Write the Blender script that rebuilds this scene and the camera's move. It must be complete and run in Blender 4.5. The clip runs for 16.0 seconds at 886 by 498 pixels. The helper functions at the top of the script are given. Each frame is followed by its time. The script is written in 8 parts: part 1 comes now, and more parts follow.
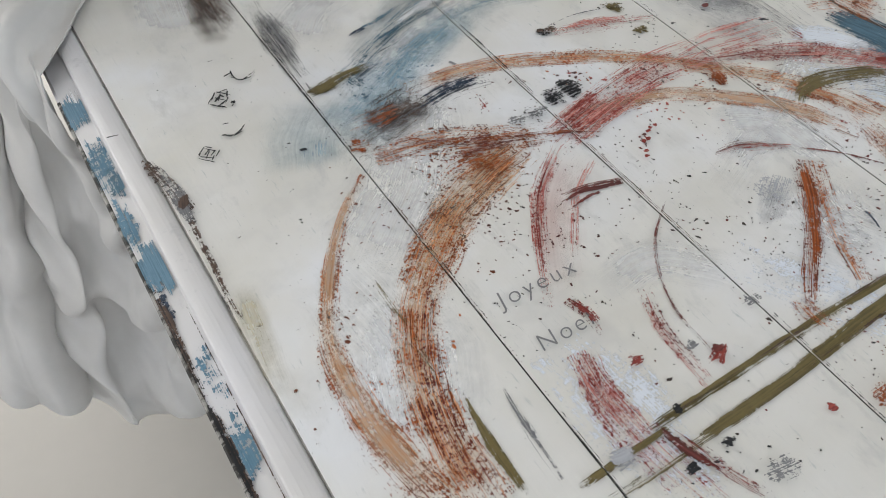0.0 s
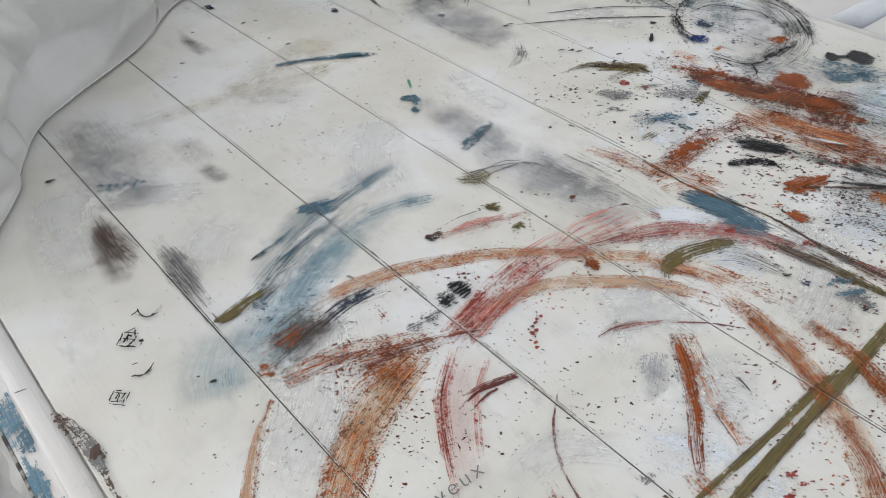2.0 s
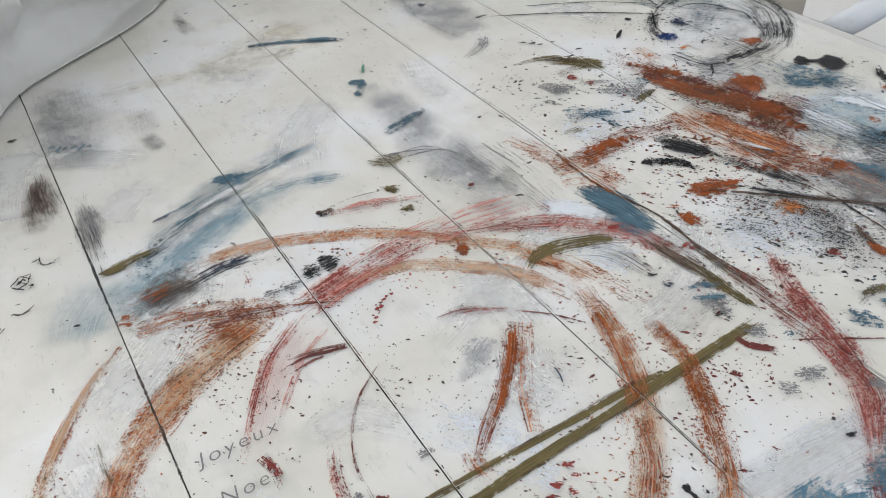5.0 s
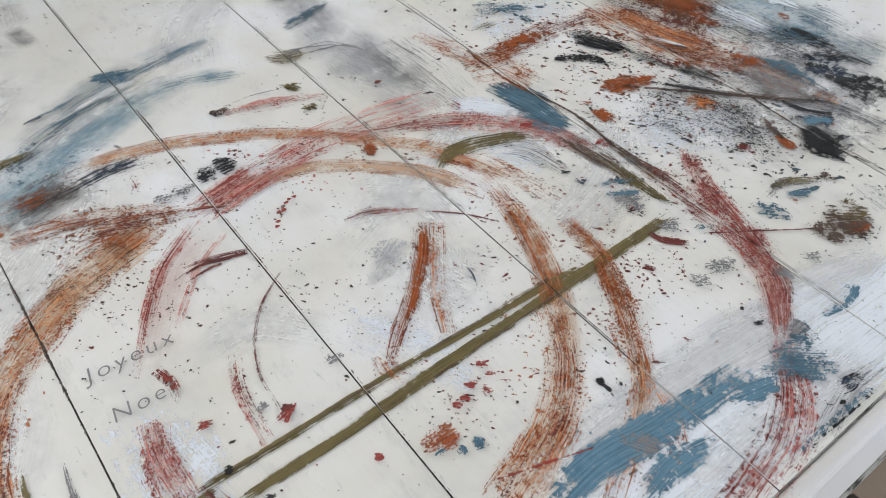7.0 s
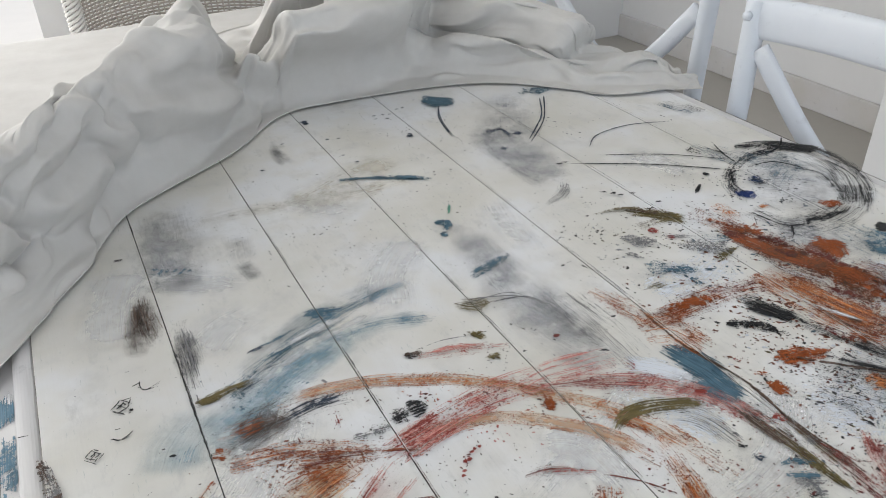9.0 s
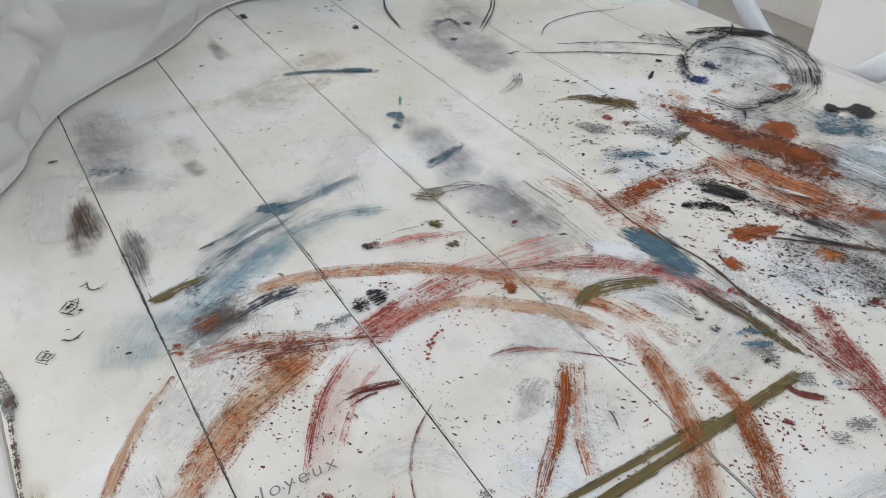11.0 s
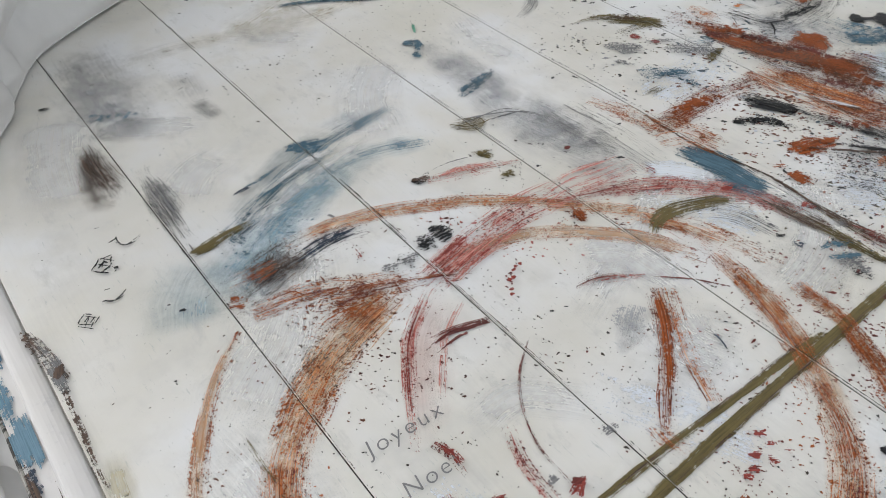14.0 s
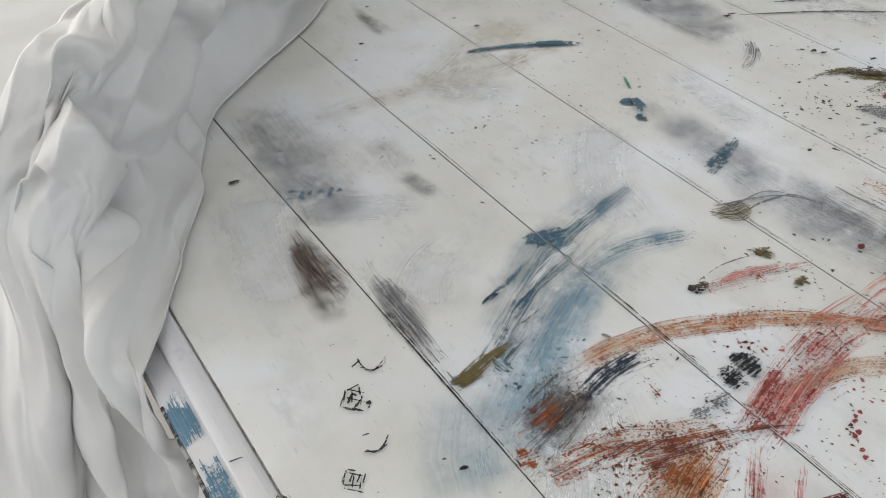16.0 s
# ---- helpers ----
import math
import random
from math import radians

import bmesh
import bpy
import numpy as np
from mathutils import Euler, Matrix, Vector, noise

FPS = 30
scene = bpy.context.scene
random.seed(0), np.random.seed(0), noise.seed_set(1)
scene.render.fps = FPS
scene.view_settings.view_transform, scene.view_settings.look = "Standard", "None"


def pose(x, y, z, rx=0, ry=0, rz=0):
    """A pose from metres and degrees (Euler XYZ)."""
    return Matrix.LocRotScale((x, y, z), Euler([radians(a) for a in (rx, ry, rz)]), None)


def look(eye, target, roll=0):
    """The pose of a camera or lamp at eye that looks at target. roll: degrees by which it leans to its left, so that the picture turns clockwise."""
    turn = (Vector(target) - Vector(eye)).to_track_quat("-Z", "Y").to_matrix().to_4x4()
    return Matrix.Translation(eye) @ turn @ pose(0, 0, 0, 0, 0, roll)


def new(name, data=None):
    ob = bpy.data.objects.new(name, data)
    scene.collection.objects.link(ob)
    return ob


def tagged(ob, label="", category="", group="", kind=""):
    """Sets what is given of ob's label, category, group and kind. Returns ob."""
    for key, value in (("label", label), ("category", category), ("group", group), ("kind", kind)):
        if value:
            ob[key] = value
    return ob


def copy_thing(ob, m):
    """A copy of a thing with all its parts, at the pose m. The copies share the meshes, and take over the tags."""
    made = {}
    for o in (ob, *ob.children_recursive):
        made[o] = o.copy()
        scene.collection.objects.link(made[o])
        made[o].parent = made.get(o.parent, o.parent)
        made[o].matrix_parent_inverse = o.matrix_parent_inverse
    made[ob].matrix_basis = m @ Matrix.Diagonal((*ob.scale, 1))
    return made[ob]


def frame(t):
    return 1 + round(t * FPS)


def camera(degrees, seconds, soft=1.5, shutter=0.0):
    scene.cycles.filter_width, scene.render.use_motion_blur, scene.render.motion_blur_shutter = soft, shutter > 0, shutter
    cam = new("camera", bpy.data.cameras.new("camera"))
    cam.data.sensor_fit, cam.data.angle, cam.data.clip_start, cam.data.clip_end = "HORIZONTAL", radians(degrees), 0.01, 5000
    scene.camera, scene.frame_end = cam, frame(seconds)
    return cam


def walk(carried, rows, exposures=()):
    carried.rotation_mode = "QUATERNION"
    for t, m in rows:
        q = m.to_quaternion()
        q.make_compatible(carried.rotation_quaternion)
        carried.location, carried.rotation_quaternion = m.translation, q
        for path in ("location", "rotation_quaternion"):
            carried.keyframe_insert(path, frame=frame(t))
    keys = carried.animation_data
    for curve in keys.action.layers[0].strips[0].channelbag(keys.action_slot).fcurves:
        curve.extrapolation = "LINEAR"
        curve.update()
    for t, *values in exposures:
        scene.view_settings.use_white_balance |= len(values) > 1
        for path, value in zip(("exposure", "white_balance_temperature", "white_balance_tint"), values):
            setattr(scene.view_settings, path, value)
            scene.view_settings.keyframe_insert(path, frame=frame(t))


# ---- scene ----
cam = camera(59.9, 16.0, soft=0.7)
scene.cycles.transparent_max_bounces = 32
PATH = [
    (0, (0.003, 0.541, 1.11), (0.68, 1.602, -0.445), 0.2),
    (0.5, (0.005, 0.549, 1.141), (0.856, 1.691, -0.263), 0.8),
    (1, (0.003, 0.563, 1.154), (0.93, 1.736, -0.174), 0.8),
    (1.5, (0.015, 0.548, 1.16), (0.974, 1.731, -0.136), -0.4),
    (2, (0.021, 0.534, 1.162), (1.013, 1.706, -0.12), -1.1),
    (2.5, (0.03, 0.525, 1.162), (1.029, 1.693, -0.118), -1.1),
    (3, (0.053, 0.504, 1.17), (1.026, 1.71, -0.095), -1.4),
    (3.2, (0.07, 0.495, 1.173), (1.011, 1.734, -0.084), -1.6),
    (5.3, (0.172, 0.391, 1.153), (0.932, 1.715, -0.139), -3.3),
    (5.5, (0.179, 0.388, 1.134), (0.96, 1.638, -0.218), -2.3),
    (6, (0.17, 0.391, 1.12), (0.994, 1.502, -0.324), 0.2),
    (6.5, (0.169, 0.401, 1.122), (1.024, 1.468, -0.337), 1.3),
    (7, (0.167, 0.408, 1.13), (1.036, 1.493, -0.307), 1.4),
    (7.5, (0.152, 0.411, 1.158), (1.003, 1.632, -0.178), 0.2),
    (8, (0.123, 0.421, 1.178), (0.903, 1.824, -0.014), -0.4),
    (8.5, (0.119, 0.428, 1.206), (0.872, 1.946, 0.143), -0.3),
    (9, (0.127, 0.426, 1.202), (0.888, 1.946, 0.148), -1.7),
    (9.5, (0.127, 0.429, 1.182), (0.901, 1.884, 0.05), -2.4),
    (9.7, (0.125, 0.425, 1.18), (0.903, 1.854, 0.016), -2.5),
    (11.8, (0.107, 0.444, 1.168), (0.928, 1.751, -0.103), 0.3),
    (12, (0.087, 0.458, 1.161), (0.888, 1.763, -0.124), 0.7),
    (12.5, (0.036, 0.534, 1.112), (0.819, 1.781, -0.242), 1.5),
    (13, (0.004, 0.558, 1.109), (0.834, 1.733, -0.28), 1.4),
    (13.5, (0.014, 0.541, 1.122), (0.903, 1.69, -0.253), 0.3),
    (14, (0.047, 0.508, 1.139), (0.947, 1.686, -0.204), -0.2),
    (14.5, (0.109, 0.475, 1.146), (0.915, 1.735, -0.182), 0.5),
    (15, (0.022, 0.529, 1.14), (0.741, 1.852, -0.177), 0.4),
    (15.5, (-0.015, 0.6, 1.163), (0.799, 1.905, -0.115), 1.0),
    (16, (-0.015, 0.718, 1.141), (0.811, 1.93, -0.219), -1.1),
]
walk(cam, [(t, look(eye, target, roll)) for t, eye, target, roll in PATH],
     [(0, -0.34), (0.5, -0.25), (1.5, -0.16), (3, -0.11), (5.3, -0.07), (7, -0.09), (7.5, -0.10), (8, -0.17), (9, -0.27), (9.6, -0.21), (12, -0.14), (13.5, -0.22), (14.5, -0.15), (15, -0.26), (16, -0.26)])

# ---------------------------------------------------------------- light
world = bpy.data.worlds.new("sky")
scene.world = world
world.use_nodes = True
_wn = world.node_tree.nodes
_sky = _wn.new("ShaderNodeTexSky")
_sky.sky_type = "NISHITA"
_sky.sun_disc = False
_sky.sun_elevation, _sky.sun_rotation = radians(40), radians(56)
_wn["Background"].inputs["Strength"].default_value = 0.12
world.node_tree.links.new(_sky.outputs["Color"], _wn["Background"].inputs["Color"])
sun = new("sun", bpy.data.lights.new("sun", "SUN"))
sun.data.energy, sun.data.angle, sun.data.color = 5.0, radians(0.6), (1.0, 0.95, 0.88)
sun.matrix_world = look((6, 4, 6), (0, 0, 0))


def area_light(name, eye, target, sx, sy, watts, color):
    """An area lamp at an opening: sky light, and the added fill at the back."""
    lamp = new(name, bpy.data.lights.new(name, "AREA"))
    lamp.data.shape, lamp.data.size, lamp.data.size_y = "RECTANGLE", sx, sy
    lamp.data.energy, lamp.data.color = watts, color
    lamp.matrix_world = look(eye, target)
    return lamp


area_light("light_glass_door", (-0.72, 3.62, 1.15), (-0.72, 0, 0.9), 1.6, 2.1, 106, (1.0, 0.975, 0.93))
area_light("light_window_left", (-2.16, 0.4, 1.5), (0, 0.8, 0.9), 1.9, 1.15, 15, (0.95, 0.97, 1.0))
# added fill behind the camera, at an assumed opening; no window is known there
area_light("light_fill_back", (0.6, -1.76, 1.55), (0.6, 1, 1.0), 2.0, 1.2, 36, (0.86, 0.93, 1.0))


# ---------------------------------------------------------------- helpers
def tree(name):
    m = bpy.data.materials.new(name)
    m.use_nodes = True
    nt = m.node_tree
    return m, nt, nt.nodes["Principled BSDF"]


def maths(nt, op, a, b=None, clamp=False):
    n = nt.nodes.new("ShaderNodeMath")
    n.operation, n.use_clamp = op, clamp
    for i, v in enumerate((a, b)):
        if v is None:
            continue
        if isinstance(v, (int, float)):
            n.inputs[i].default_value = v
        else:
            nt.links.new(v, n.inputs[i])
    return n.outputs[0]


def noise_tex(nt, vec, scale, detail=4, rough=0.55, distort=0.0):
    n = nt.nodes.new("ShaderNodeTexNoise")
    n.inputs["Scale"].default_value = scale
    n.inputs["Detail"].default_value = detail
    n.inputs["Roughness"].default_value = rough
    n.inputs["Distortion"].default_value = distort
    if vec is not None:
        nt.links.new(vec, n.inputs["Vector"])
    return n.outputs["Fac"]


def scaled(nt, vec, s):
    n = nt.nodes.new("ShaderNodeVectorMath")
    n.operation = "MULTIPLY"
    nt.links.new(vec, n.inputs[0])
    n.inputs[1].default_value = s
    return n.outputs[0]


def ramp(nt, fac, *stops):
    n = nt.nodes.new("ShaderNodeValToRGB")
    e = n.color_ramp.elements
    while len(e) < len(stops):
        e.new(0.5)
    for el, (p, c) in zip(e, stops):
        el.position = p
        el.color = (*c, 1) if len(c) == 3 else c
    nt.links.new(fac, n.inputs[0])
    return n.outputs["Color"]


def mixed(nt, fac, a, b, how="MIX"):
    n = nt.nodes.new("ShaderNodeMix")
    n.data_type, n.blend_type = "RGBA", how
    for key, v in ((0, fac), (6, a), (7, b)):
        if isinstance(v, (int, float)):
            n.inputs[key].default_value = v
        elif isinstance(v, tuple):
            n.inputs[key].default_value = (*v, 1)
        else:
            nt.links.new(v, n.inputs[key])
    return n.outputs[2]


def bumped(nt, bsdf, height, strength, distance):
    b = nt.nodes.new("ShaderNodeBump")
    b.inputs["Strength"].default_value = strength
    b.inputs["Distance"].default_value = distance
    nt.links.new(height, b.inputs["Height"])
    nt.links.new(b.outputs[0], bsdf.inputs["Normal"])


def position(nt):
    return nt.nodes.new("ShaderNodeNewGeometry").outputs["Position"]


def objcoord(nt):
    return nt.nodes.new("ShaderNodeTexCoord").outputs["Object"]


def painted(name, base, warm, rough=0.45, grain=(90, 6, 90), dirt=0.5):
    """White or pale paint over timber: faint grain, yellowing, grime."""
    m, nt, b = tree(name)
    p = position(nt)
    big = noise_tex(nt, p, 5, 4)
    fine = noise_tex(nt, scaled(nt, p, grain), 1.0, 5)
    col = mixed(nt, ramp(nt, big, (0.35, (0, 0, 0)), (0.68, (1, 1, 1))), base, warm)
    spots = noise_tex(nt, p, 38, 5, 0.7)
    grey = tuple(c * 0.72 for c in base)
    col = mixed(nt, maths(nt, "MULTIPLY", ramp(nt, spots, (0.60, (0, 0, 0)), (0.76, (1, 1, 1))), dirt), col, grey)
    nt.links.new(col, b.inputs["Base Color"])
    nt.links.new(maths(nt, "ADD", maths(nt, "MULTIPLY", fine, 0.25), rough - 0.12), b.inputs["Roughness"])
    bumped(nt, b, maths(nt, "ADD", maths(nt, "MULTIPLY", fine, 0.6), maths(nt, "MULTIPLY", spots, 0.3)), 0.25, 0.0008)
    return m


def plain(name, color, rough=0.6, bump=0.0, scale=60.0, vary=0.15):
    m, nt, b = tree(name)
    p = position(nt)
    n = noise_tex(nt, p, scale, 5)
    n2 = noise_tex(nt, p, scale * 0.07, 3)
    dark = tuple(c * (1 - vary) for c in color)
    col = mixed(nt, maths(nt, "MULTIPLY", maths(nt, "ADD", n, n2), 0.5), color, dark)
    nt.links.new(col, b.inputs["Base Color"])
    b.inputs["Roughness"].default_value = rough
    if bump:
        bumped(nt, b, n, 0.4, bump)
    return m


def mesh_of(name, bm):
    me = bpy.data.meshes.new(name)
    bm.normal_update()
    bm.to_mesh(me)
    bm.free()
    return me


def part(name, bm, material, parent, label="", smooth=False):
    me = mesh_of(name, bm)
    me.materials.append(material)
    if smooth:
        me.shade_smooth()
    ob = new(name, me)
    ob.parent = parent
    if label:
        ob["label"] = label
    return ob


def thing(name, x, y, z, label, category, group="", kind=""):
    ob = new(name)
    ob.location = (x, y, z)
    ob.empty_display_size = 0.05
    return tagged(ob, label, category, group, kind)


def box(x0, x1, y0, y1, z0, z1, bevel=0.0, segs=1):
    bm = bmesh.new()
    bmesh.ops.create_cube(bm, size=1, matrix=Matrix.LocRotScale(((x0 + x1) / 2, (y0 + y1) / 2, (z0 + z1) / 2), None, (x1 - x0, y1 - y0, z1 - z0)))
    if bevel:
        bmesh.ops.bevel(bm, geom=bm.edges[:], offset=bevel, segments=segs, affect="EDGES", profile=0.5)
    return bm


def spline(pts, n):
    """n points along a Catmull-Rom curve through pts."""
    p = [np.array(q, float) for q in pts]
    if len(p) == 2:
        return [p[0] + (p[1] - p[0]) * i / (n - 1) for i in range(n)]
    p = [2 * p[0] - p[1]] + p + [2 * p[-1] - p[-2]]
    out = []
    for i in range(n):
        s = i / (n - 1) * (len(p) - 3)
        k = min(int(s), len(p) - 4)
        f = s - k
        a, b, c, d = p[k:k + 4]
        out.append(0.5 * (2 * b + (c - a) * f + (2 * a - 5 * b + 4 * c - d) * f * f + (3 * b - a - 3 * c + d) * f ** 3))
    return out


def sweep(pts, ra, rb, sides=12, n=24, up=(0, 0, 1), caps=True, power=1.0):
    """A bar along pts with an oval section: ra across, rb along up. power below 1 squares the section."""
    c = spline(pts, n)
    bm = bmesh.new()
    rings = []
    for i, q in enumerate(c):
        d = Vector(c[min(i + 1, n - 1)] - c[max(i - 1, 0)]).normalized()
        side = d.cross(Vector(up)).normalized()
        top = side.cross(d).normalized()
        ring = []
        for k in range(sides):
            a = 2 * math.pi * (k + 0.5) / sides
            cx, cy = math.cos(a), math.sin(a)
            cx = math.copysign(abs(cx) ** power, cx)
            cy = math.copysign(abs(cy) ** power, cy)
            ring.append(bm.verts.new(Vector(q) + side * (ra * cx) + top * (rb * cy)))
        rings.append(ring)
    for a, b in zip(rings, rings[1:]):
        for k in range(sides):
            bm.faces.new((a[k], a[(k + 1) % sides], b[(k + 1) % sides], b[k]))
    if caps:
        bm.faces.new(rings[0][::-1])
        bm.faces.new(rings[-1])
    bmesh.ops.recalc_face_normals(bm, faces=bm.faces[:])
    return bm


# ---------------------------------------------------------------- materials
RIM_WHITE = painted("rim_white_paint", (0.61, 0.605, 0.625), (0.56, 0.545, 0.53), 0.46, (60, 8, 60), 0.95)
CHAIR_WHITE = painted("chair_whitewash", (0.68, 0.71, 0.76), (0.58, 0.62, 0.68), 0.5, (70, 70, 9), 0.8)
WALL_WHITE = plain("wall_white", (0.74, 0.745, 0.76), 0.8, 0.0006, 40, 0.06)
FLOOR_PALE = plain("floor_pale", (0.44, 0.42, 0.385), 0.55, 0.0004, 25, 0.12)
CEILING_WHITE = plain("ceiling_white", (0.8, 0.8, 0.79), 0.9, 0.0004, 30, 0.05)
GAP_DARK = plain("gap_dark", (0.06, 0.055, 0.05), 0.9, 0.0, 200, 0.4)


def cloth_material():
    m, nt, b = tree("cotton_cloth")
    p = position(nt)
    weave = noise_tex(nt, scaled(nt, p, (900, 900, 900)), 1.0, 2)
    crease = noise_tex(nt, p, 14, 6, 0.6)
    col = ramp(nt, crease, (0.3, (0.62, 0.605, 0.585)), (0.7, (0.70, 0.69, 0.675)))
    nt.links.new(col, b.inputs["Base Color"])
    b.inputs["Roughness"].default_value = 0.85
    b.inputs["Sheen Weight"].default_value = 0.15
    bumped(nt, b, maths(nt, "ADD", maths(nt, "MULTIPLY", weave, 0.12), maths(nt, "MULTIPLY", noise_tex(nt, p, 55, 5, 0.6), 0.9)), 0.2, 0.002)
    tr = nt.nodes.new("ShaderNodeBsdfTranslucent")
    nt.links.new(col, tr.inputs["Color"])
    mx = nt.nodes.new("ShaderNodeMixShader")
    mx.inputs[0].default_value = 0.18
    nt.links.new(b.outputs[0], mx.inputs[1])
    nt.links.new(tr.outputs[0], mx.inputs[2])
    nt.links.new(mx.outputs[0], nt.nodes["Material Output"].inputs["Surface"])
    return m


CLOTH = cloth_material()


def joint_material(name, lo, hi):
    m, nt, b = tree(name)
    p = position(nt)
    n = noise_tex(nt, scaled(nt, p, (30, 90, 30)), 1.0, 5, 0.7)
    nt.links.new(ramp(nt, n, (lo, (0.03, 0.028, 0.026)), (hi, (0.30, 0.29, 0.27))), b.inputs["Base Color"])
    b.inputs["Roughness"].default_value = 0.9
    return m


def table_paint():
    """White paint on the top: cool and yellowed patches, scuffs along the boards, fine dark flecks."""
    m, nt, b = tree("table_white_paint")
    p = position(nt)
    big = noise_tex(nt, p, 6.5, 4, 0.55)
    mid = noise_tex(nt, p, 19, 5, 0.6)
    col = ramp(nt, big, (0.36, (0.63, 0.615, 0.57)), (0.50, (0.685, 0.675, 0.65)), (0.63, (0.725, 0.735, 0.755)))
    smut = ramp(nt, mid, (0.55, (0, 0, 0)), (0.74, (1, 1, 1)))
    col = mixed(nt, maths(nt, "MULTIPLY", smut, 0.7), col, (0.56, 0.555, 0.54))
    cloudy = noise_tex(nt, scaled(nt, p, (60, 22, 1)), 1.0, 6, 0.7)
    col = mixed(nt, maths(nt, "MULTIPLY", ramp(nt, cloudy, (0.58, (0, 0, 0)), (0.70, (1, 1, 1))), 0.55), col, (0.50, 0.50, 0.49))
    scuff = noise_tex(nt, scaled(nt, p, (420, 60, 1)), 1.0, 4, 0.7)
    col = mixed(nt, maths(nt, "MULTIPLY", ramp(nt, scuff, (0.63, (0, 0, 0)), (0.74, (1, 1, 1))), 0.7), col, (0.38, 0.42, 0.42))
    fleck = noise_tex(nt, p, 330, 3, 0.6)
    patch = ramp(nt, noise_tex(nt, p, 30, 3), (0.48, (0, 0, 0)), (0.62, (1, 1, 1)))
    col = mixed(nt, maths(nt, "MULTIPLY", maths(nt, "MULTIPLY", ramp(nt, fleck, (0.70, (0, 0, 0)), (0.73, (1, 1, 1))), patch), 0.85), col, (0.10, 0.085, 0.08))
    nt.links.new(col, b.inputs["Base Color"])
    b.inputs["Specular IOR Level"].default_value = 0.35
    fine = noise_tex(nt, scaled(nt, p, (260, 14, 60)), 1.0, 5)
    nt.links.new(maths(nt, "ADD", maths(nt, "MULTIPLY", mid, 0.4), 0.32), b.inputs["Roughness"])
    bumped(nt, b, maths(nt, "ADD", maths(nt, "MULTIPLY", fine, 0.5), maths(nt, "ADD", maths(nt, "MULTIPLY", mid, 0.8), maths(nt, "MULTIPLY", noise_tex(nt, p, 90, 4), 0.3))), 0.25, 0.0012)
    return m


JOINT = joint_material("joint_dirt", 0.56, 0.68)
WORN = joint_material("worn_edge_wood", 0.46, 0.54)
JOINT_PALE = joint_material("joint_paint_filled", 0.36, 0.5)
TABLE_WHITE = table_paint()

# ---------------------------------------------------------------- room
X0, X1, Y0, Y1, H = -2.2, 2.8, -1.8, 3.6, 2.6


def wall(name, holes, along, at, lo, hi, thick, out):
    """An upright wall with rectangular openings (from, to, sill, head)."""
    bm = bmesh.new()

    def slab(a0, a1, z0, z1):
        if a1 - a0 < 1e-4 or z1 - z0 < 1e-4:
            return
        t0, t1 = sorted((at, at + out * thick))
        if along == "x":
            q = box(a0, a1, t0, t1, z0, z1)
        else:
            q = box(t0, t1, a0, a1, z0, z1)
        me = mesh_of("slab", q)
        bm.from_mesh(me)
        bpy.data.meshes.remove(me)

    a = lo
    for h0, h1, s, e in sorted(holes):
        slab(a, h0, 0, H)
        slab(h0, h1, 0, s)
        slab(h0, h1, e, H)
        a = h1
    slab(a, hi, 0, H)
    ob = part(name, bm, WALL_WHITE, None)
    return tagged(ob, "white painted plain room wall", "wall", kind="structure")


wall("wall_north", [(-1.55, 0.105, 0.02, 2.2)], "x", Y1, X0, X1, 0.18, 1)
# unseen wall; its opening is assumed, to let in fill light
wall("wall_south", [(-0.4, 1.6, 0.95, 2.15)], "x", Y0, X0, X1, 0.18, -1)
wall("wall_west", [(-0.6, 1.4, 0.9, 2.1)], "y", X0, Y0 - 0.18, Y1 + 0.18, 0.18, -1)
wall("wall_east", [], "y", X1, Y0 - 0.18, Y1 + 0.18, 0.18, 1)
tagged(part("floor", box(X0, X1, Y0, Y1, -0.1, 0), FLOOR_PALE, None), "pale beige smooth floor under the table", "floor", kind="structure")
tagged(part("ceiling", box(X0 - 0.18, X1 + 0.18, Y0 - 0.18, Y1 + 0.18, H, H + 0.12), CEILING_WHITE, None), "white plain ceiling", "ceiling", kind="structure")
tagged(part("ground", box(-40, 40, Y1 + 0.18, 60, -0.16, -0.06), plain("terrace_pale", (0.8, 0.78, 0.74), 0.8, 0.001, 8, 0.15), None),
       "pale sunlit paved terrace outside the glass door", "ground", kind="structure")
tagged(part("pier", box(2.42, X1, 0.4, 1.86, 0, H, 0.004), WALL_WHITE, None), "white painted wall pier", "wall", kind="structure")
tagged(part("baseboard", box(X1 - 0.018, X1, 1.862, Y1, 0, 0.11, 0.003), RIM_WHITE, None), "low white painted baseboard", "baseboard", kind="structure")

# ---------------------------------------------------------------- table
TOP = 0.75
SEAMS = [0.152, 0.290, 0.431, 0.572, 0.718, 0.883]
TX0, TX1, TY0, TY1 = 0.034, 0.996, 0.446, 2.182
table = thing("table", 0.51, 1.32, 0, "large white painted plank table spattered and smeared with paint", "table")
table_inv = Matrix.Translation((-0.51, -1.32, 0))


def on_table(ob, parent=None):
    ob.parent = parent or table
    ob.matrix_parent_inverse = table_inv
    return ob


def plank(x0, x1):
    g = 0.0005
    bm = box(x0 + g, x1 - g, TY0 + 0.0006, TY1, TOP - 0.024, TOP, 0.0002, 1)
    return part("plank", bm, TABLE_WHITE, None)


_edges = [TX0 - 0.0002] + SEAMS + [TX1 + 0.0002]
for _a, _b in zip(_edges, _edges[1:]):
    on_table(plank(_a, _b))
on_table(part("underlay", box(TX0, TX1, TY0, TY1, TOP - 0.04, TOP - 0.0245), GAP_DARK, None))


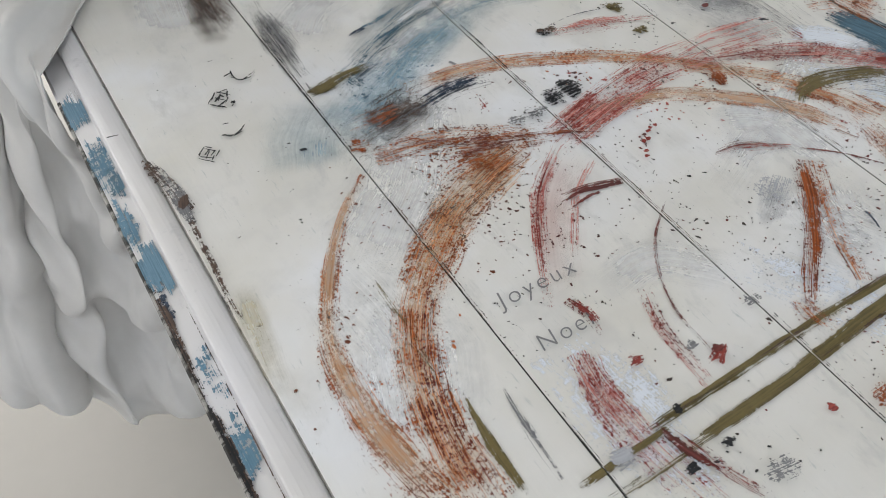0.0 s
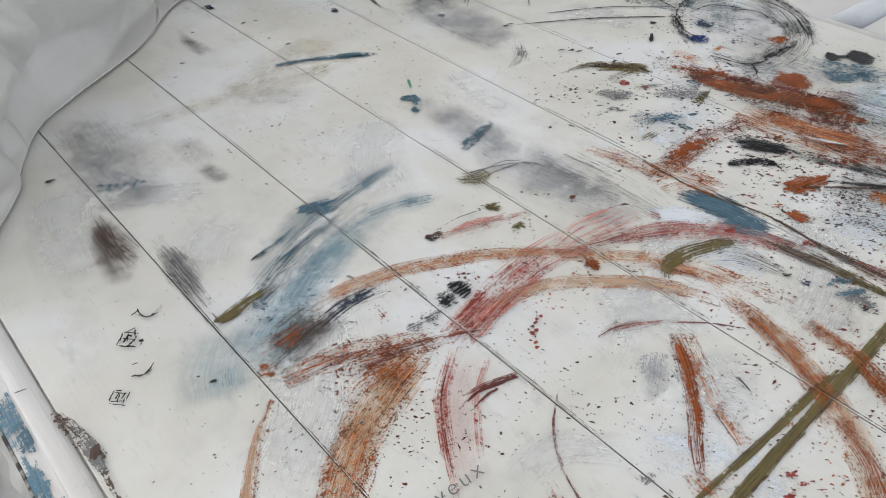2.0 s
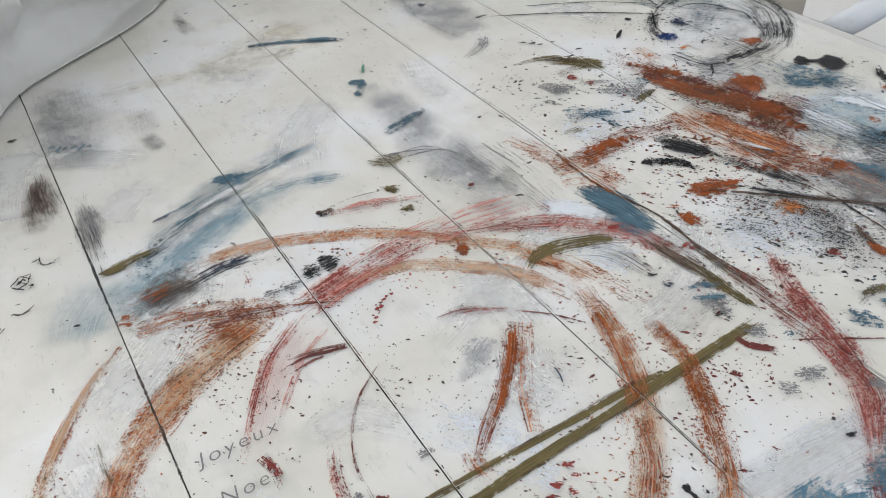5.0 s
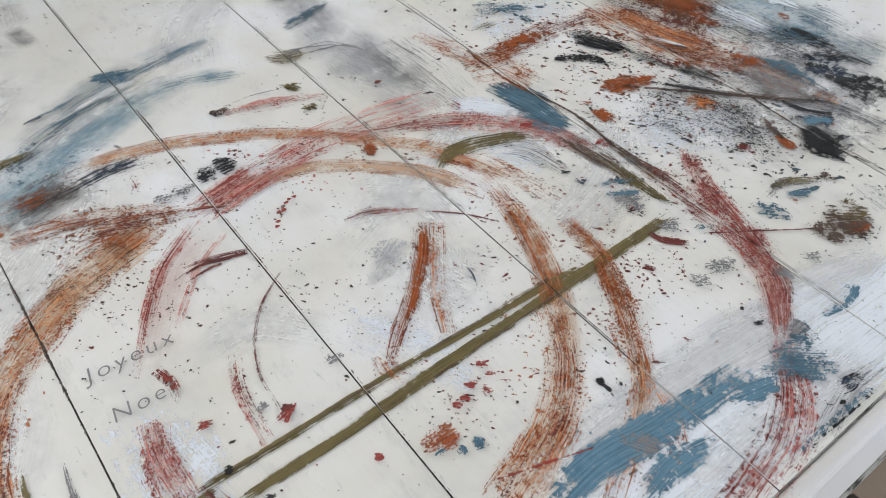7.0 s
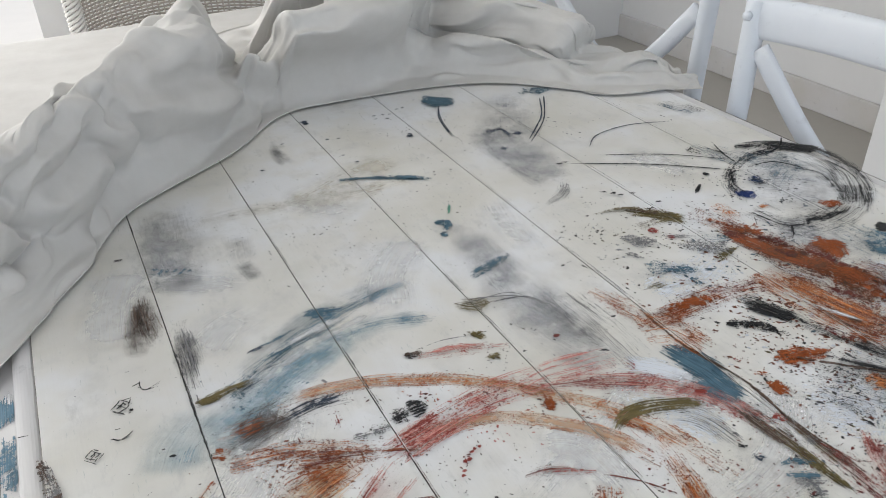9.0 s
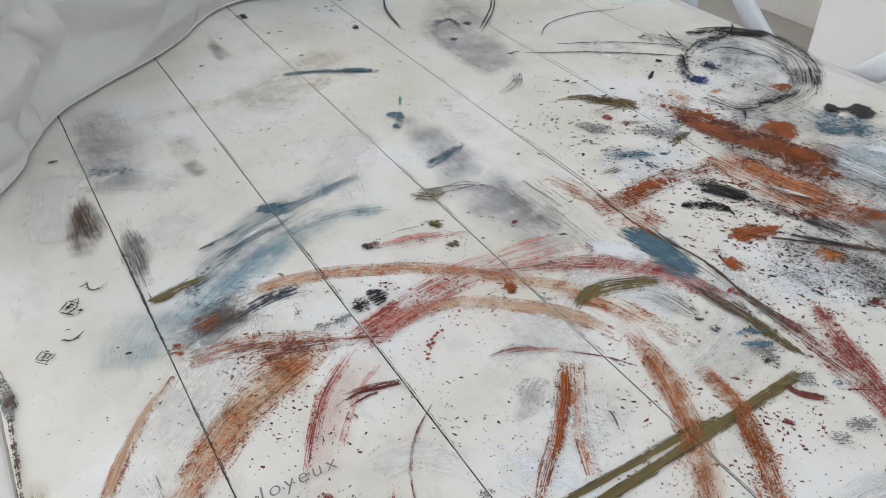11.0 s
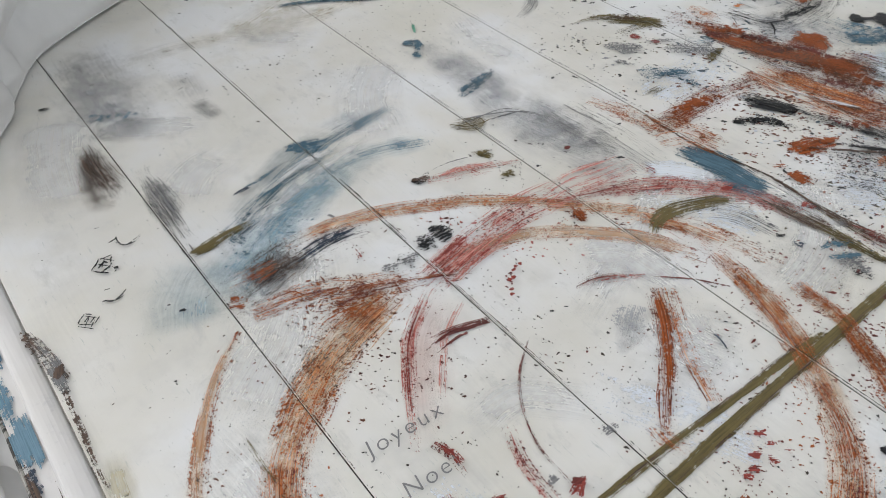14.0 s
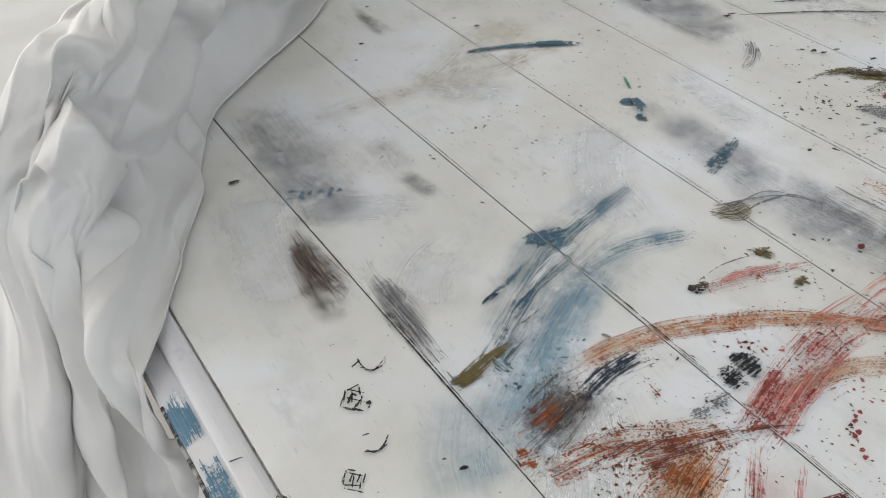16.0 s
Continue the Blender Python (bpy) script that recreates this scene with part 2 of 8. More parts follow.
for _s in [TX0 + 0.0002] + SEAMS + [TX1 - 0.0002]:
    on_table(part("joint", box(_s - 0.0007, _s + 0.0007, TY0, TY1, TOP - 0.004, TOP - 0.0005), JOINT_PALE if _s in (TX0 + 0.0002, TX1 - 0.0002) else JOINT, None, "dirt-filled joint between planks"))
on_table(part("joint", box(TX0, TX1, TY0 - 0.0004, TY0 + 0.0007, TOP - 0.004, TOP - 0.0005), JOINT_PALE, None, "dirt-filled joint between planks"))


def rim_profile(p0, p1, out, scale=1.0):
    """Moulded edge: a rounded nosing over a lower flat step and a dark under-edge. out points away from the top."""
    sec = []
    for k in range(11):
        a = math.pi * k / 10
        sec.append((0.0092 - 0.0088 * math.cos(a), TOP - 0.0035 + 0.0036 * math.sin(a) ** 0.8))
    sec += [(0.0184, TOP - 0.0075), (0.0192, TOP - 0.0078), (0.0325, TOP - 0.0098), (0.0345, TOP - 0.0125), (0.0345, TOP - 0.034), (0.031, TOP - 0.038), (0.0005, TOP - 0.038)]
    bm = bmesh.new()
    d = (Vector(p1) - Vector(p0))
    o = Vector(out)
    n = 40
    rings = []
    for i in range(n + 1):
        f = i / n
        ring = []
        for s, z in sec:
            q = Vector(p0) + d * f + o * (s * scale)
            # mitred ends run out with the width
            if i == 0:
                q -= d.normalized() * s
            if i == n:
                q += d.normalized() * s
            w = 0.0004 * noise.noise(Vector((q.x * 30, q.y * 30, s * 200)))
            ring.append(bm.verts.new((q.x, q.y, z + w)))
        rings.append(ring)
    m = len(sec)
    for a, b in zip(rings, rings[1:]):
        for k in range(m):
            bm.faces.new((a[k], a[(k + 1) % m], b[(k + 1) % m], b[k]))
    bm.faces.new(rings[0])
    bm.faces.new(rings[-1][::-1])
    bmesh.ops.recalc_face_normals(bm, faces=bm.faces[:])
    return bm


for _p0, _p1, _o in (((TX0, TY0), (TX0, TY1), (-1, 0)), ((TX1, TY0), (TX1, TY1), (1, 0)), ((TX0, TY0), (TX1, TY0), (0, -1)), ((TX0, TY1), (TX1, TY1), (0, 1))):
    _r = part("rim", rim_profile((*_p0, 0), (*_p1, 0), (*_o, 0), 0.64 if _o[1] else 1.0), RIM_WHITE, None, smooth=False)
    on_table(_r)
for _p in ((TX0 - 0.0352, TX0 - 0.0322, TY0 - 0.02, 1.06), (TX1 + 0.0322, TX1 + 0.0352, TY0 - 0.02, 1.3)):
    on_table(part("worn_edge", box(_p[0], _p[1], _p[2], _p[3], TOP - 0.0136, TOP - 0.0094, 0.001), WORN, None, "worn outer edge with dark wood showing"))
on_table(part("worn_edge", box(TX0 - 0.02, TX1 + 0.02, TY0 - 0.0228, TY0 - 0.0200, TOP - 0.0136, TOP - 0.0094, 0.001), WORN, None, "worn outer edge with dark wood showing"))
for _n, _x0, _x1, _y0, _y1 in (("apron", 0.07, 0.96, 0.49, 0.515), ("apron", 0.07, 0.96, 2.113, 2.138), ("apron", 0.07, 0.095, 0.516, 2.112), ("apron", 0.935, 0.96, 0.516, 2.112)):
    on_table(part(_n, box(_x0, _x1, _y0, _y1, TOP - 0.13, TOP - 0.0405, 0.002), RIM_WHITE, None))
for _x in (0.105, 0.925):
    for _y in (0.525, 2.103):
        on_table(part("leg", sweep([(_x, _y, 0), (_x, _y, 0.3), (_x, _y, TOP - 0.131)], 0.04, 0.04, 16, 10, (0, 1, 0), True, 0.5), RIM_WHITE, None))


# ---- chipped blue underpaint and grime on the lower step of the rim
def chip(color, kind, y, length, across, width, cover, seed):
    """A worn patch on the outer step of the long rim; across runs from 0 at the groove to 1 at the outer edge."""
    s = 0.0192 + 0.0133 * across
    ob = blot(color, kind, TX0 - s, y, length / 2, width / 2, 90, cover, 0.45, seed, name="chipped_patch")
    for v in ob.data.vertices:
        sx = min(max(TX0 - v.co.x, 0.0194), 0.0335)
        v.co.x = TX0 - sx
        v.co.z = TOP - 0.0078 - (sx - 0.0192) * 0.15 + 0.00025 + (v.co.z - TOP) * 0.3
    return ob

# ---------------------------------------------------------------- paint on the table top
PAINTS = {
    "rust": ((0.35, 0.088, 0.022), (0.15, 0.036, 0.012)),
    "orange": ((0.64, 0.27, 0.105), (0.45, 0.125, 0.034)),
    "peach": ((0.72, 0.50, 0.33), (0.64, 0.37, 0.20)),
    "rose": ((0.64, 0.30, 0.26), (0.45, 0.115, 0.10)),
    "crimson": ((0.32, 0.060, 0.048), (0.16, 0.028, 0.024)),
    "maroon": ((0.17, 0.04, 0.035), (0.09, 0.024, 0.02)),
    "blue": ((0.125, 0.235, 0.32), (0.075, 0.155, 0.22)),
    "steel": ((0.085, 0.165, 0.225), (0.04, 0.085, 0.12)),
    "navy": ((0.03, 0.05, 0.085), (0.02, 0.028, 0.045)),
    "cobalt": ((0.02, 0.05, 0.2), (0.015, 0.03, 0.12)),
    "skywash": ((0.33, 0.48, 0.58), (0.22, 0.38, 0.48)),
    "olive": ((0.16, 0.125, 0.05), (0.10, 0.08, 0.035)),
    "grey": ((0.22, 0.22, 0.23), (0.14, 0.14, 0.15)),
    "greywash": ((0.42, 0.43, 0.46), (0.34, 0.35, 0.38)),
    "umber": ((0.11, 0.068, 0.05), (0.05, 0.034, 0.028)),
    "black": ((0.012, 0.013, 0.015), (0.022, 0.022, 0.025)),
    "cream": ((0.70, 0.66, 0.57), (0.62, 0.57, 0.46)),
    "yellowing": ((0.58, 0.53, 0.36), (0.52, 0.46, 0.30)),
    "white": ((0.80, 0.80, 0.81), (0.74, 0.75, 0.78)),
    "coat": ((0.72, 0.76, 0.82), (0.68, 0.72, 0.79)),
    "green": ((0.12, 0.34, 0.24), (0.08, 0.22, 0.17)),
    "pencil": ((0.2, 0.2, 0.21), (0.24, 0.24, 0.25)),
}
_paint_cache = {}


def paint(color, kind):
    """Paint laid thin on the boards. dry: brushed streaks; wash: thinned smear; solid: full body; line: thin broken mark; dab: blotted."""
    key = (color, kind)
    if key in _paint_cache:
        return _paint_cache[key]
    c0, c1 = PAINTS[color]
    m, nt, b = tree(color + "_paint_" + kind)
    uv = nt.nodes.new("ShaderNodeUVMap").outputs[0]
    sep = nt.nodes.new("ShaderNodeSeparateXYZ")
    nt.links.new(uv, sep.inputs[0])
    att = nt.nodes.new("ShaderNodeAttribute")
    att.attribute_name = "cover"
    cover = att.outputs["Fac"]
    rim = nt.nodes.new("ShaderNodeAttribute")
    rim.attribute_name = "inner"
    inner = rim.outputs["Fac"]
    p = position(nt)
    streak = noise_tex(nt, scaled(nt, uv, (8, 640, 1)), 1.0, 3, 0.65)
    hair = noise_tex(nt, scaled(nt, uv, (20, 1900, 1)), 1.0, 2, 0.6)
    blot = noise_tex(nt, p, 170, 6, 0.7)
    speck = noise_tex(nt, p, 620, 3, 0.6)
    soft = noise_tex(nt, p, 24, 4, 0.6)
    weights, gain, top = {
        "dry": ((1.8, 2.2, 0.7, 0.9, 1.1), 5.2, 0.95),
        "wash": ((0.42, 0.22, 0.35, 0.12, 1.1), 1.1, 0.56),
        "solid": ((0.9, 0.5, 0.55, 0.35, 0.45), 10.0, 0.97),
        "line": ((0.0, 0.0, 1.2, 0.8, 0.9), 6.0, 0.9),
        "dab": ((0.75, 0.45, 1.15, 0.6, 0.7), 11.0, 0.97),
        "crumb": ((0.9, 1.1, 0.5, 1.5, 0.9), 10.0, 0.9),
    }[kind]
    if kind == "wash":
        gain, top = {"peach": (1.3, 0.5), "orange": (1.4, 0.5), "skywash": (1.2, 0.46), "blue": (1.2, 0.45), "rose": (1.0, 0.24)}.get(color, (gain, top))
    n = None
    for w, tex in zip(weights, (streak, hair, blot, speck, soft)):
        q = maths(nt, "MULTIPLY", maths(nt, "SUBTRACT", tex, 0.5), w * 1.9)
        n = q if n is None else maths(nt, "ADD", n, q)
    edge = maths(nt, "POWER", inner, 0.55)
    drive = maths(nt, "SUBTRACT", maths(nt, "MULTIPLY", cover, edge), 0.80 if kind == "dry" else 0.5)
    a = maths(nt, "ADD", maths(nt, "MULTIPLY", maths(nt, "ADD", n, drive), gain), 0.5, True)
    if kind == "wash":
        a = maths(nt, "MULTIPLY", a, inner)
    # paint breaks at the joints between the planks
    sx = nt.nodes.new("ShaderNodeSeparateXYZ")
    nt.links.new(p, sx.inputs[0])
    for s in SEAMS:
        d = maths(nt, "ABSOLUTE", maths(nt, "SUBTRACT", sx.outputs[0], s))
        a = maths(nt, "MULTIPLY", a, maths(nt, "GREATER_THAN", d, 0.0004))
    a = maths(nt, "MULTIPLY", a, top, True)
    tone = noise_tex(nt, scaled(nt, uv, (10, 800, 1)), 1.0, 4, 0.75)
    tone = maths(nt, "ADD", maths(nt, "MULTIPLY", tone, 0.8), maths(nt, "MULTIPLY", blot, 0.2))
    pale = tuple(0.38 * c + 0.62 * w for c, w in zip(c0, (0.66, 0.63, 0.58)))
    thin = pale if kind in ("dry", "wash") else c0
    col = ramp(nt, tone, (0.38, thin), (0.47, c0), (0.57, c1))
    nt.links.new(col, b.inputs["Base Color"])
    b.inputs["Roughness"].default_value = 0.5 if kind in ("solid", "dry") else 0.65
    b.inputs["Specular IOR Level"].default_value = 0.22
    nt.links.new(a, b.inputs["Alpha"])
    if kind in ("dry", "solid", "dab") and color != "white":
        bumped(nt, b, n, 0.35, 0.0006)
    _paint_cache[key] = m
    return m


_level = [0.0]


def _lift():
    _level[0] += 0.0000035
    return TOP + 0.00022 + _level[0]


def stroke(color, kind, width, cover, pts, ends=(1.0, 1.0), name="paint_stroke"):
    """One brush mark along pts. width: metres, one number or (start, middle, end); ends: cover at start and end against the middle."""
    ln = sum(math.dist(a, b) for a, b in zip(pts, pts[1:]))
    n = max(8, min(70, int(ln / 0.006)))
    c = spline([(x, y, 0) for x, y in pts], n)
    w = width if isinstance(width, tuple) else (width, width, width)
    if kind == "dry" and color in ("orange", "rust"):
        cover *= 0.93
    if kind == "line":
        w = tuple(max(q, 0.0009) for q in w)
        cover = min(1.0, cover + 0.18)
    m = 9
    z = _lift()
    bm = bmesh.new()
    uvl = bm.loops.layers.uv.new("UVMap")
    cov = bm.verts.layers.float.new("cover")
    inn = bm.verts.layers.float.new("inner")
    grid, uvs, u = [], {}, random.Random(round(pts[0][0] * 9999) + round(pts[0][1] * 7777)).uniform(0, 40)
    for i in range(n):
        f = i / (n - 1)
        d = Vector(c[min(i + 1, n - 1)] - c[max(i - 1, 0)]).normalized()
        side = Vector((-d.y, d.x, 0))
        if i:
            u += math.dist(c[i], c[i - 1])
        ww = 1.22 * (w[0] * (1 - 2 * f) + w[1] * 2 * f) if f < 0.5 else 1.22 * (w[1] * (2 - 2 * f) + w[2] * (2 * f - 1))
        e = (ends[0] * (1 - 2 * f) + 2 * f) if f < 0.5 else ((2 - 2 * f) + ends[1] * (2 * f - 1))
        tip = min(1.0, f * ln / min(0.03, ln / 4) + 0.02, (1 - f) * ln / min(0.03, ln / 4) + 0.02)
        row = []
        for k in range(m):
            v = -1 + 2 * k / (m - 1)
            jag = 1 + (0.5 if kind == "line" else 0.14) * noise.noise(Vector((u * (140 if kind == "line" else 60), v, z * 9000)))
            q = Vector(c[i]) + side * (v * ww / 2 * jag)
            vert = bm.verts.new((q.x, q.y, z))
            vert[cov] = cover * e
            vert[inn] = max(0.0, 1 - v * v) * tip
            uvs[vert] = (u, v * ww / 2 + z * 5000)
            row.append(vert)
        grid.append(row)
    for a, b in zip(grid, grid[1:]):
        for k in range(m - 1):
            fc = bm.faces.new((a[k], b[k], b[k + 1], a[k + 1]))
            for lp in fc.loops:
                lp[uvl].uv = uvs[lp.vert]
    ob = part(name, bm, paint(color, kind), None)
    if ob.data.polygons[0].normal.z < 0:
        ob.data.flip_normals()
    return on_table(ob)


def blot(color, kind, x, y, rx, ry, turn=0.0, cover=0.9, rag=0.35, seed=0, name="paint_patch"):
    """An irregular patch of paint."""
    z = _lift()
    a0 = radians(turn)
    bm = bmesh.new()
    uvl = bm.loops.layers.uv.new("UVMap")
    cov = bm.verts.layers.float.new("cover")
    inn = bm.verts.layers.float.new("inner")
    N, R = 40, 6
    uvs, rings = {}, []
    for r in range(R + 1):
        row = []
        for k in range(N):
            t = 2 * math.pi * k / N
            q = Vector((math.cos(t) * 1.3 + seed * 3.7 + x * 40, math.sin(t) * 1.3 + y * 40, 1.7))
            jag = 1 + rag * (noise.noise(q) + 0.5 * noise.noise(q * 2.7) + 0.25 * noise.noise(q * 6))
            f = r / R
            lx, ly = rx * f * jag * math.cos(t), ry * f * jag * math.sin(t)
            v = bm.verts.new((x + lx * math.cos(a0) - ly * math.sin(a0), y + lx * math.sin(a0) + ly * math.cos(a0), z))
            v[cov] = cover
            v[inn] = max(0.0, 1 - f ** 2.5)
            uvs[v] = (lx + seed, ly + x * 30)
            row.append(v)
        rings.append(row)
    for r in range(R):
        for k in range(N):
            q = (rings[r][k], rings[r + 1][k], rings[r + 1][(k + 1) % N], rings[r][(k + 1) % N])
            fc = bm.faces.new(q)
            for lp in fc.loops:
                lp[uvl].uv = uvs[lp.vert]
    return on_table(part(name, bm, paint(color, kind), None))


def specks(color, n, x, y, rx, ry, turn=0.0, size=(0.0006, 0.002), stretch=1.6, seed=1, lean=-0.75):
    """A spatter of n tiny drops, thickest in the middle."""
    rnd = random.Random(seed * 131 + n)
    bm = bmesh.new()
    a0 = radians(turn)
    for i in range(n):
        r, t = math.sqrt(-math.log(1 - rnd.random() * 0.98)) * 0.6, rnd.uniform(0, 2 * math.pi)
        lx, ly = rx * r * math.cos(t), ry * r * math.sin(t)
        cx, cy = x + lx * math.cos(a0) - ly * math.sin(a0), y + lx * math.sin(a0) + ly * math.cos(a0)
        if noise.noise(Vector((cx * 28, cy * 28, seed))) < -0.05 or not (TX0 + 0.004 < cx < TX1 - 0.004 and TY0 + 0.004 < cy < TY1 - 0.1) or min(abs(cx - s) for s in SEAMS) < 0.002:
            continue
        s = size[0] + (size[1] - size[0]) * rnd.random() ** 4
        k, st, b0 = rnd.choice((9, 11, 13, 15)), rnd.uniform(1, stretch), rnd.gauss(lean, 0.7)
        vs = []
        z = TOP + 0.0003 + 0.0003 * rnd.random()
        top = []
        for j in range(k):
            t = 2 * math.pi * (j + rnd.uniform(-0.3, 0.3)) / k
            q = s * rnd.choice((0.35, 0.6, 0.85, 1.0, 1.25)) * rnd.uniform(0.8, 1.1)
            ex, ey = q * st * math.cos(t), q * math.sin(t)
            dx, dy = ex * math.cos(b0) - ey * math.sin(b0), ex * math.sin(b0) + ey * math.cos(b0)
            vs.append(bm.verts.new((cx + dx, cy + dy, TOP + 0.0001)))
            top.append(bm.verts.new((cx + dx * 0.9, cy + dy * 0.9, z)))
        bm.faces.new(top)
        for j in range(k):
            bm.faces.new((vs[j], vs[(j + 1) % k], top[(j + 1) % k], top[j]))
    ob = on_table(part("paint_specks", bm, speck_paint(color), None))
    ob["kind"] = "stuff"
    return ob


def speck_paint(color):
    key = (color, "speck")
    if key not in _paint_cache:
        _paint_cache[key] = plain(color + "_drops", PAINTS[color][1], 0.4, 0.0, 300, 0.4)
    return _paint_cache[key]


# ---- later thin coats and rubbed patches over the near half of the top
def worn_coats():
    rnd = random.Random(21)
    for k in range(26):
        x, y = rnd.uniform(0.06, 0.95), rnd.uniform(0.47, 1.30)
        a, ln = rnd.gauss(1.2, 0.8), rnd.uniform(0.06, 0.2)
        dx, dy = math.cos(a) * ln / 2, math.sin(a) * ln / 2
        bow = rnd.uniform(-0.02, 0.02)
        pts = [(x - dx, y - dy), (x - bow * math.sin(a), y + bow * math.cos(a)), (x + dx, y + dy)]
        if any(not (TX0 + 0.02 < q[0] < TX1 - 0.02 and TY0 + 0.02 < q[1] < 1.34) for q in pts):
            continue
        if k % 2 == 0:
            stroke("white", "wash", rnd.uniform(0.03, 0.07), rnd.uniform(0.6, 0.9), pts, name="thin_coat")
        elif k % 4 == 1:
            stroke("cream", "wash", rnd.uniform(0.03, 0.08), rnd.uniform(0.4, 0.7), pts, name="rubbed_smear")
        else:
            stroke("white", "wash", rnd.uniform(0.03, 0.08), rnd.uniform(0.5, 0.8), pts, name="rubbed_smear")


worn_coats()
stroke("coat", "solid", (0.050, 0.066, 0.060), 0.85, [(0.290, 0.492), (0.420, 0.489), (0.540, 0.482), (0.660, 0.474)], name="fresh_coat")
stroke("coat", "dry", (0.030, 0.040, 0.020), 0.8, [(0.380, 0.530), (0.500, 0.520), (0.640, 0.512)], name="fresh_coat")
stroke("coat", "dab", (0.030, 0.050, 0.024), 0.5, [(0.176, 0.700), (0.182, 0.650), (0.190, 0.580)], name="fresh_coat")
stroke("coat", "dab", (0.024, 0.040, 0.020), 0.45, [(0.300, 0.690), (0.330, 0.640), (0.350, 0.590)], name="fresh_coat")
stroke("coat", "dab", (0.020, 0.034, 0.030), 0.55, [(0.470, 0.800), (0.500, 0.760), (0.520, 0.720)], name="fresh_coat")
stroke("coat", "dab", (0.040, 0.060, 0.040), 0.5, [(0.590, 0.900), (0.660, 0.900), (0.720, 0.930)], name="fresh_coat")
stroke("coat", "solid", (0.020, 0.030, 0.018), 0.75, [(0.500, 0.830), (0.530, 0.800), (0.545, 0.770)], name="fresh_coat")
stroke("coat", "dab", (0.050, 0.070, 0.050), 0.55, [(0.600, 0.720), (0.640, 0.690), (0.690, 0.670)], name="fresh_coat")
stroke("coat", "dab", (0.050, 0.080, 0.060), 0.5, [(0.760, 0.780), (0.830, 0.790), (0.900, 0.760)], name="fresh_coat")
stroke("greywash", "wash", (0.0657, 0.0989, 0.0567), 0.55, [(0.764, 1.461), (0.674, 1.289), (0.649, 1.140)])
stroke("greywash", "wash", (0.0481, 0.0639, 0.0571), 0.6, [(0.492, 1.115), (0.475, 0.922), (0.499, 0.823)], (0.8, 0.9))
stroke("grey", "dry", (0.047, 0.0424, 0.0394), 0.3, [(0.511, 0.940), (0.515, 0.884), (0.513, 0.824)])
stroke("grey", "wash", (0.063, 0.0873, 0.0502), 0.54, [(0.195, 1.340), (0.185, 1.226), (0.173, 1.127)], (0.9, 0.7))
stroke("umber", "wash", (0.0087, 0.0331, 0.0285), 0.6, [(0.142, 1.149), (0.133, 1.102), (0.129, 1.050)])
stroke("umber", "dry", (0.0087, 0.0244, 0.0249), 0.45, [(0.139, 1.144), (0.131, 1.100), (0.130, 1.056)])
stroke("grey", "dry", (0.0137, 0.0186, 0.0149), 0.52, [(0.164, 1.087), (0.160, 1.034), (0.157, 0.979)])
stroke("grey", "wash", (0.0137, 0.0206, 0.0149), 0.6, [(0.164, 1.087), (0.160, 1.034), (0.157, 0.979)])
stroke("grey", "wash", 0.0201, 0.6, [(0.247, 1.166), (0.256, 1.117)])
stroke("greywash", "wash", 0.0311, 0.5, [(0.260, 1.229), (0.250, 1.159)])
stroke("steel", "dry", 0.0179, 0.38, [(0.154, 1.191), (0.192, 1.170)])
stroke("skywash", "wash", 0.0652, 0.62, [(0.162, 0.946), (0.135, 0.915), (0.121, 0.886)])
stroke("skywash", "wash", (0.0441, 0.0532, 0.0561), 0.85, [(0.148, 0.911), (0.199, 0.941), (0.269, 0.976), (0.313, 0.994)], (1.0, 0.7))
stroke("skywash", "wash", (0.0347, 0.0393, 0.0235), 0.8, [(0.151, 0.882), (0.199, 0.924), (0.258, 0.964), (0.323, 0.987), (0.393, 0.968)], (1.0, 0.6))
stroke("blue", "wash", (0.0264, 0.0368, 0.0282), 0.5, [(0.187, 0.966), (0.225, 0.991), (0.280, 1.026), (0.330, 1.038), (0.393, 1.046)], (1.0, 0.6))
stroke("blue", "dry", (0.0215, 0.025, 0.0157), 0.46, [(0.170, 0.950), (0.208, 0.969), (0.260, 0.996), (0.309, 1.021), (0.373, 1.038)])
stroke("blue", "dry", (0.0112, 0.0201, 0.0119), 0.35, [(0.208, 0.946), (0.259, 0.970), (0.320, 0.990), (0.389, 0.969)])
stroke("steel", "dry", (0.0147, 0.0186, 0.0066), 0.58, [(0.176, 0.952), (0.208, 0.969), (0.256, 0.992), (0.289, 1.004)])
stroke("white", "wash", (0.0151, 0.0178, 0.0091), 0.75, [(0.190, 0.947), (0.246, 0.980), (0.291, 0.995), (0.357, 1.010)])
stroke("steel", "dry", 0.0037, 0.8, [(0.309, 1.027), (0.343, 1.033), (0.378, 1.040)])
blot("steel", "dab", 0.293, 1.031, 0.0190, 0.0104, -14, 0.72, 0.35, 1)
stroke("grey", "wash", 0.0296, 0.5, [(0.219, 0.932), (0.199, 0.904), (0.153, 0.885)])
stroke("umber", "dry", 0.0272, 0.3, [(0.222, 0.935), (0.205, 0.905), (0.152, 0.890)])
blot("olive", "solid", 0.166, 0.959, 0.0125, 0.0056, -5, 0.85, 0.35, 2)
stroke("olive", "dry", (0.008, 0.0058, 0.007), 0.7, [(0.175, 0.958), (0.193, 0.962), (0.207, 0.962)])
stroke("steel", "dry", 0.0072, 0.6, [(0.190, 0.959), (0.192, 0.946)])
blot("rust", "dab", 0.160, 0.893, 0.0092, 0.0079, -13, 0.62, 0.35, 3)
stroke("grey", "wash", (0.0189, 0.0266, 0.0196), 0.45, [(0.181, 0.890), (0.213, 0.901), (0.244, 0.907)])
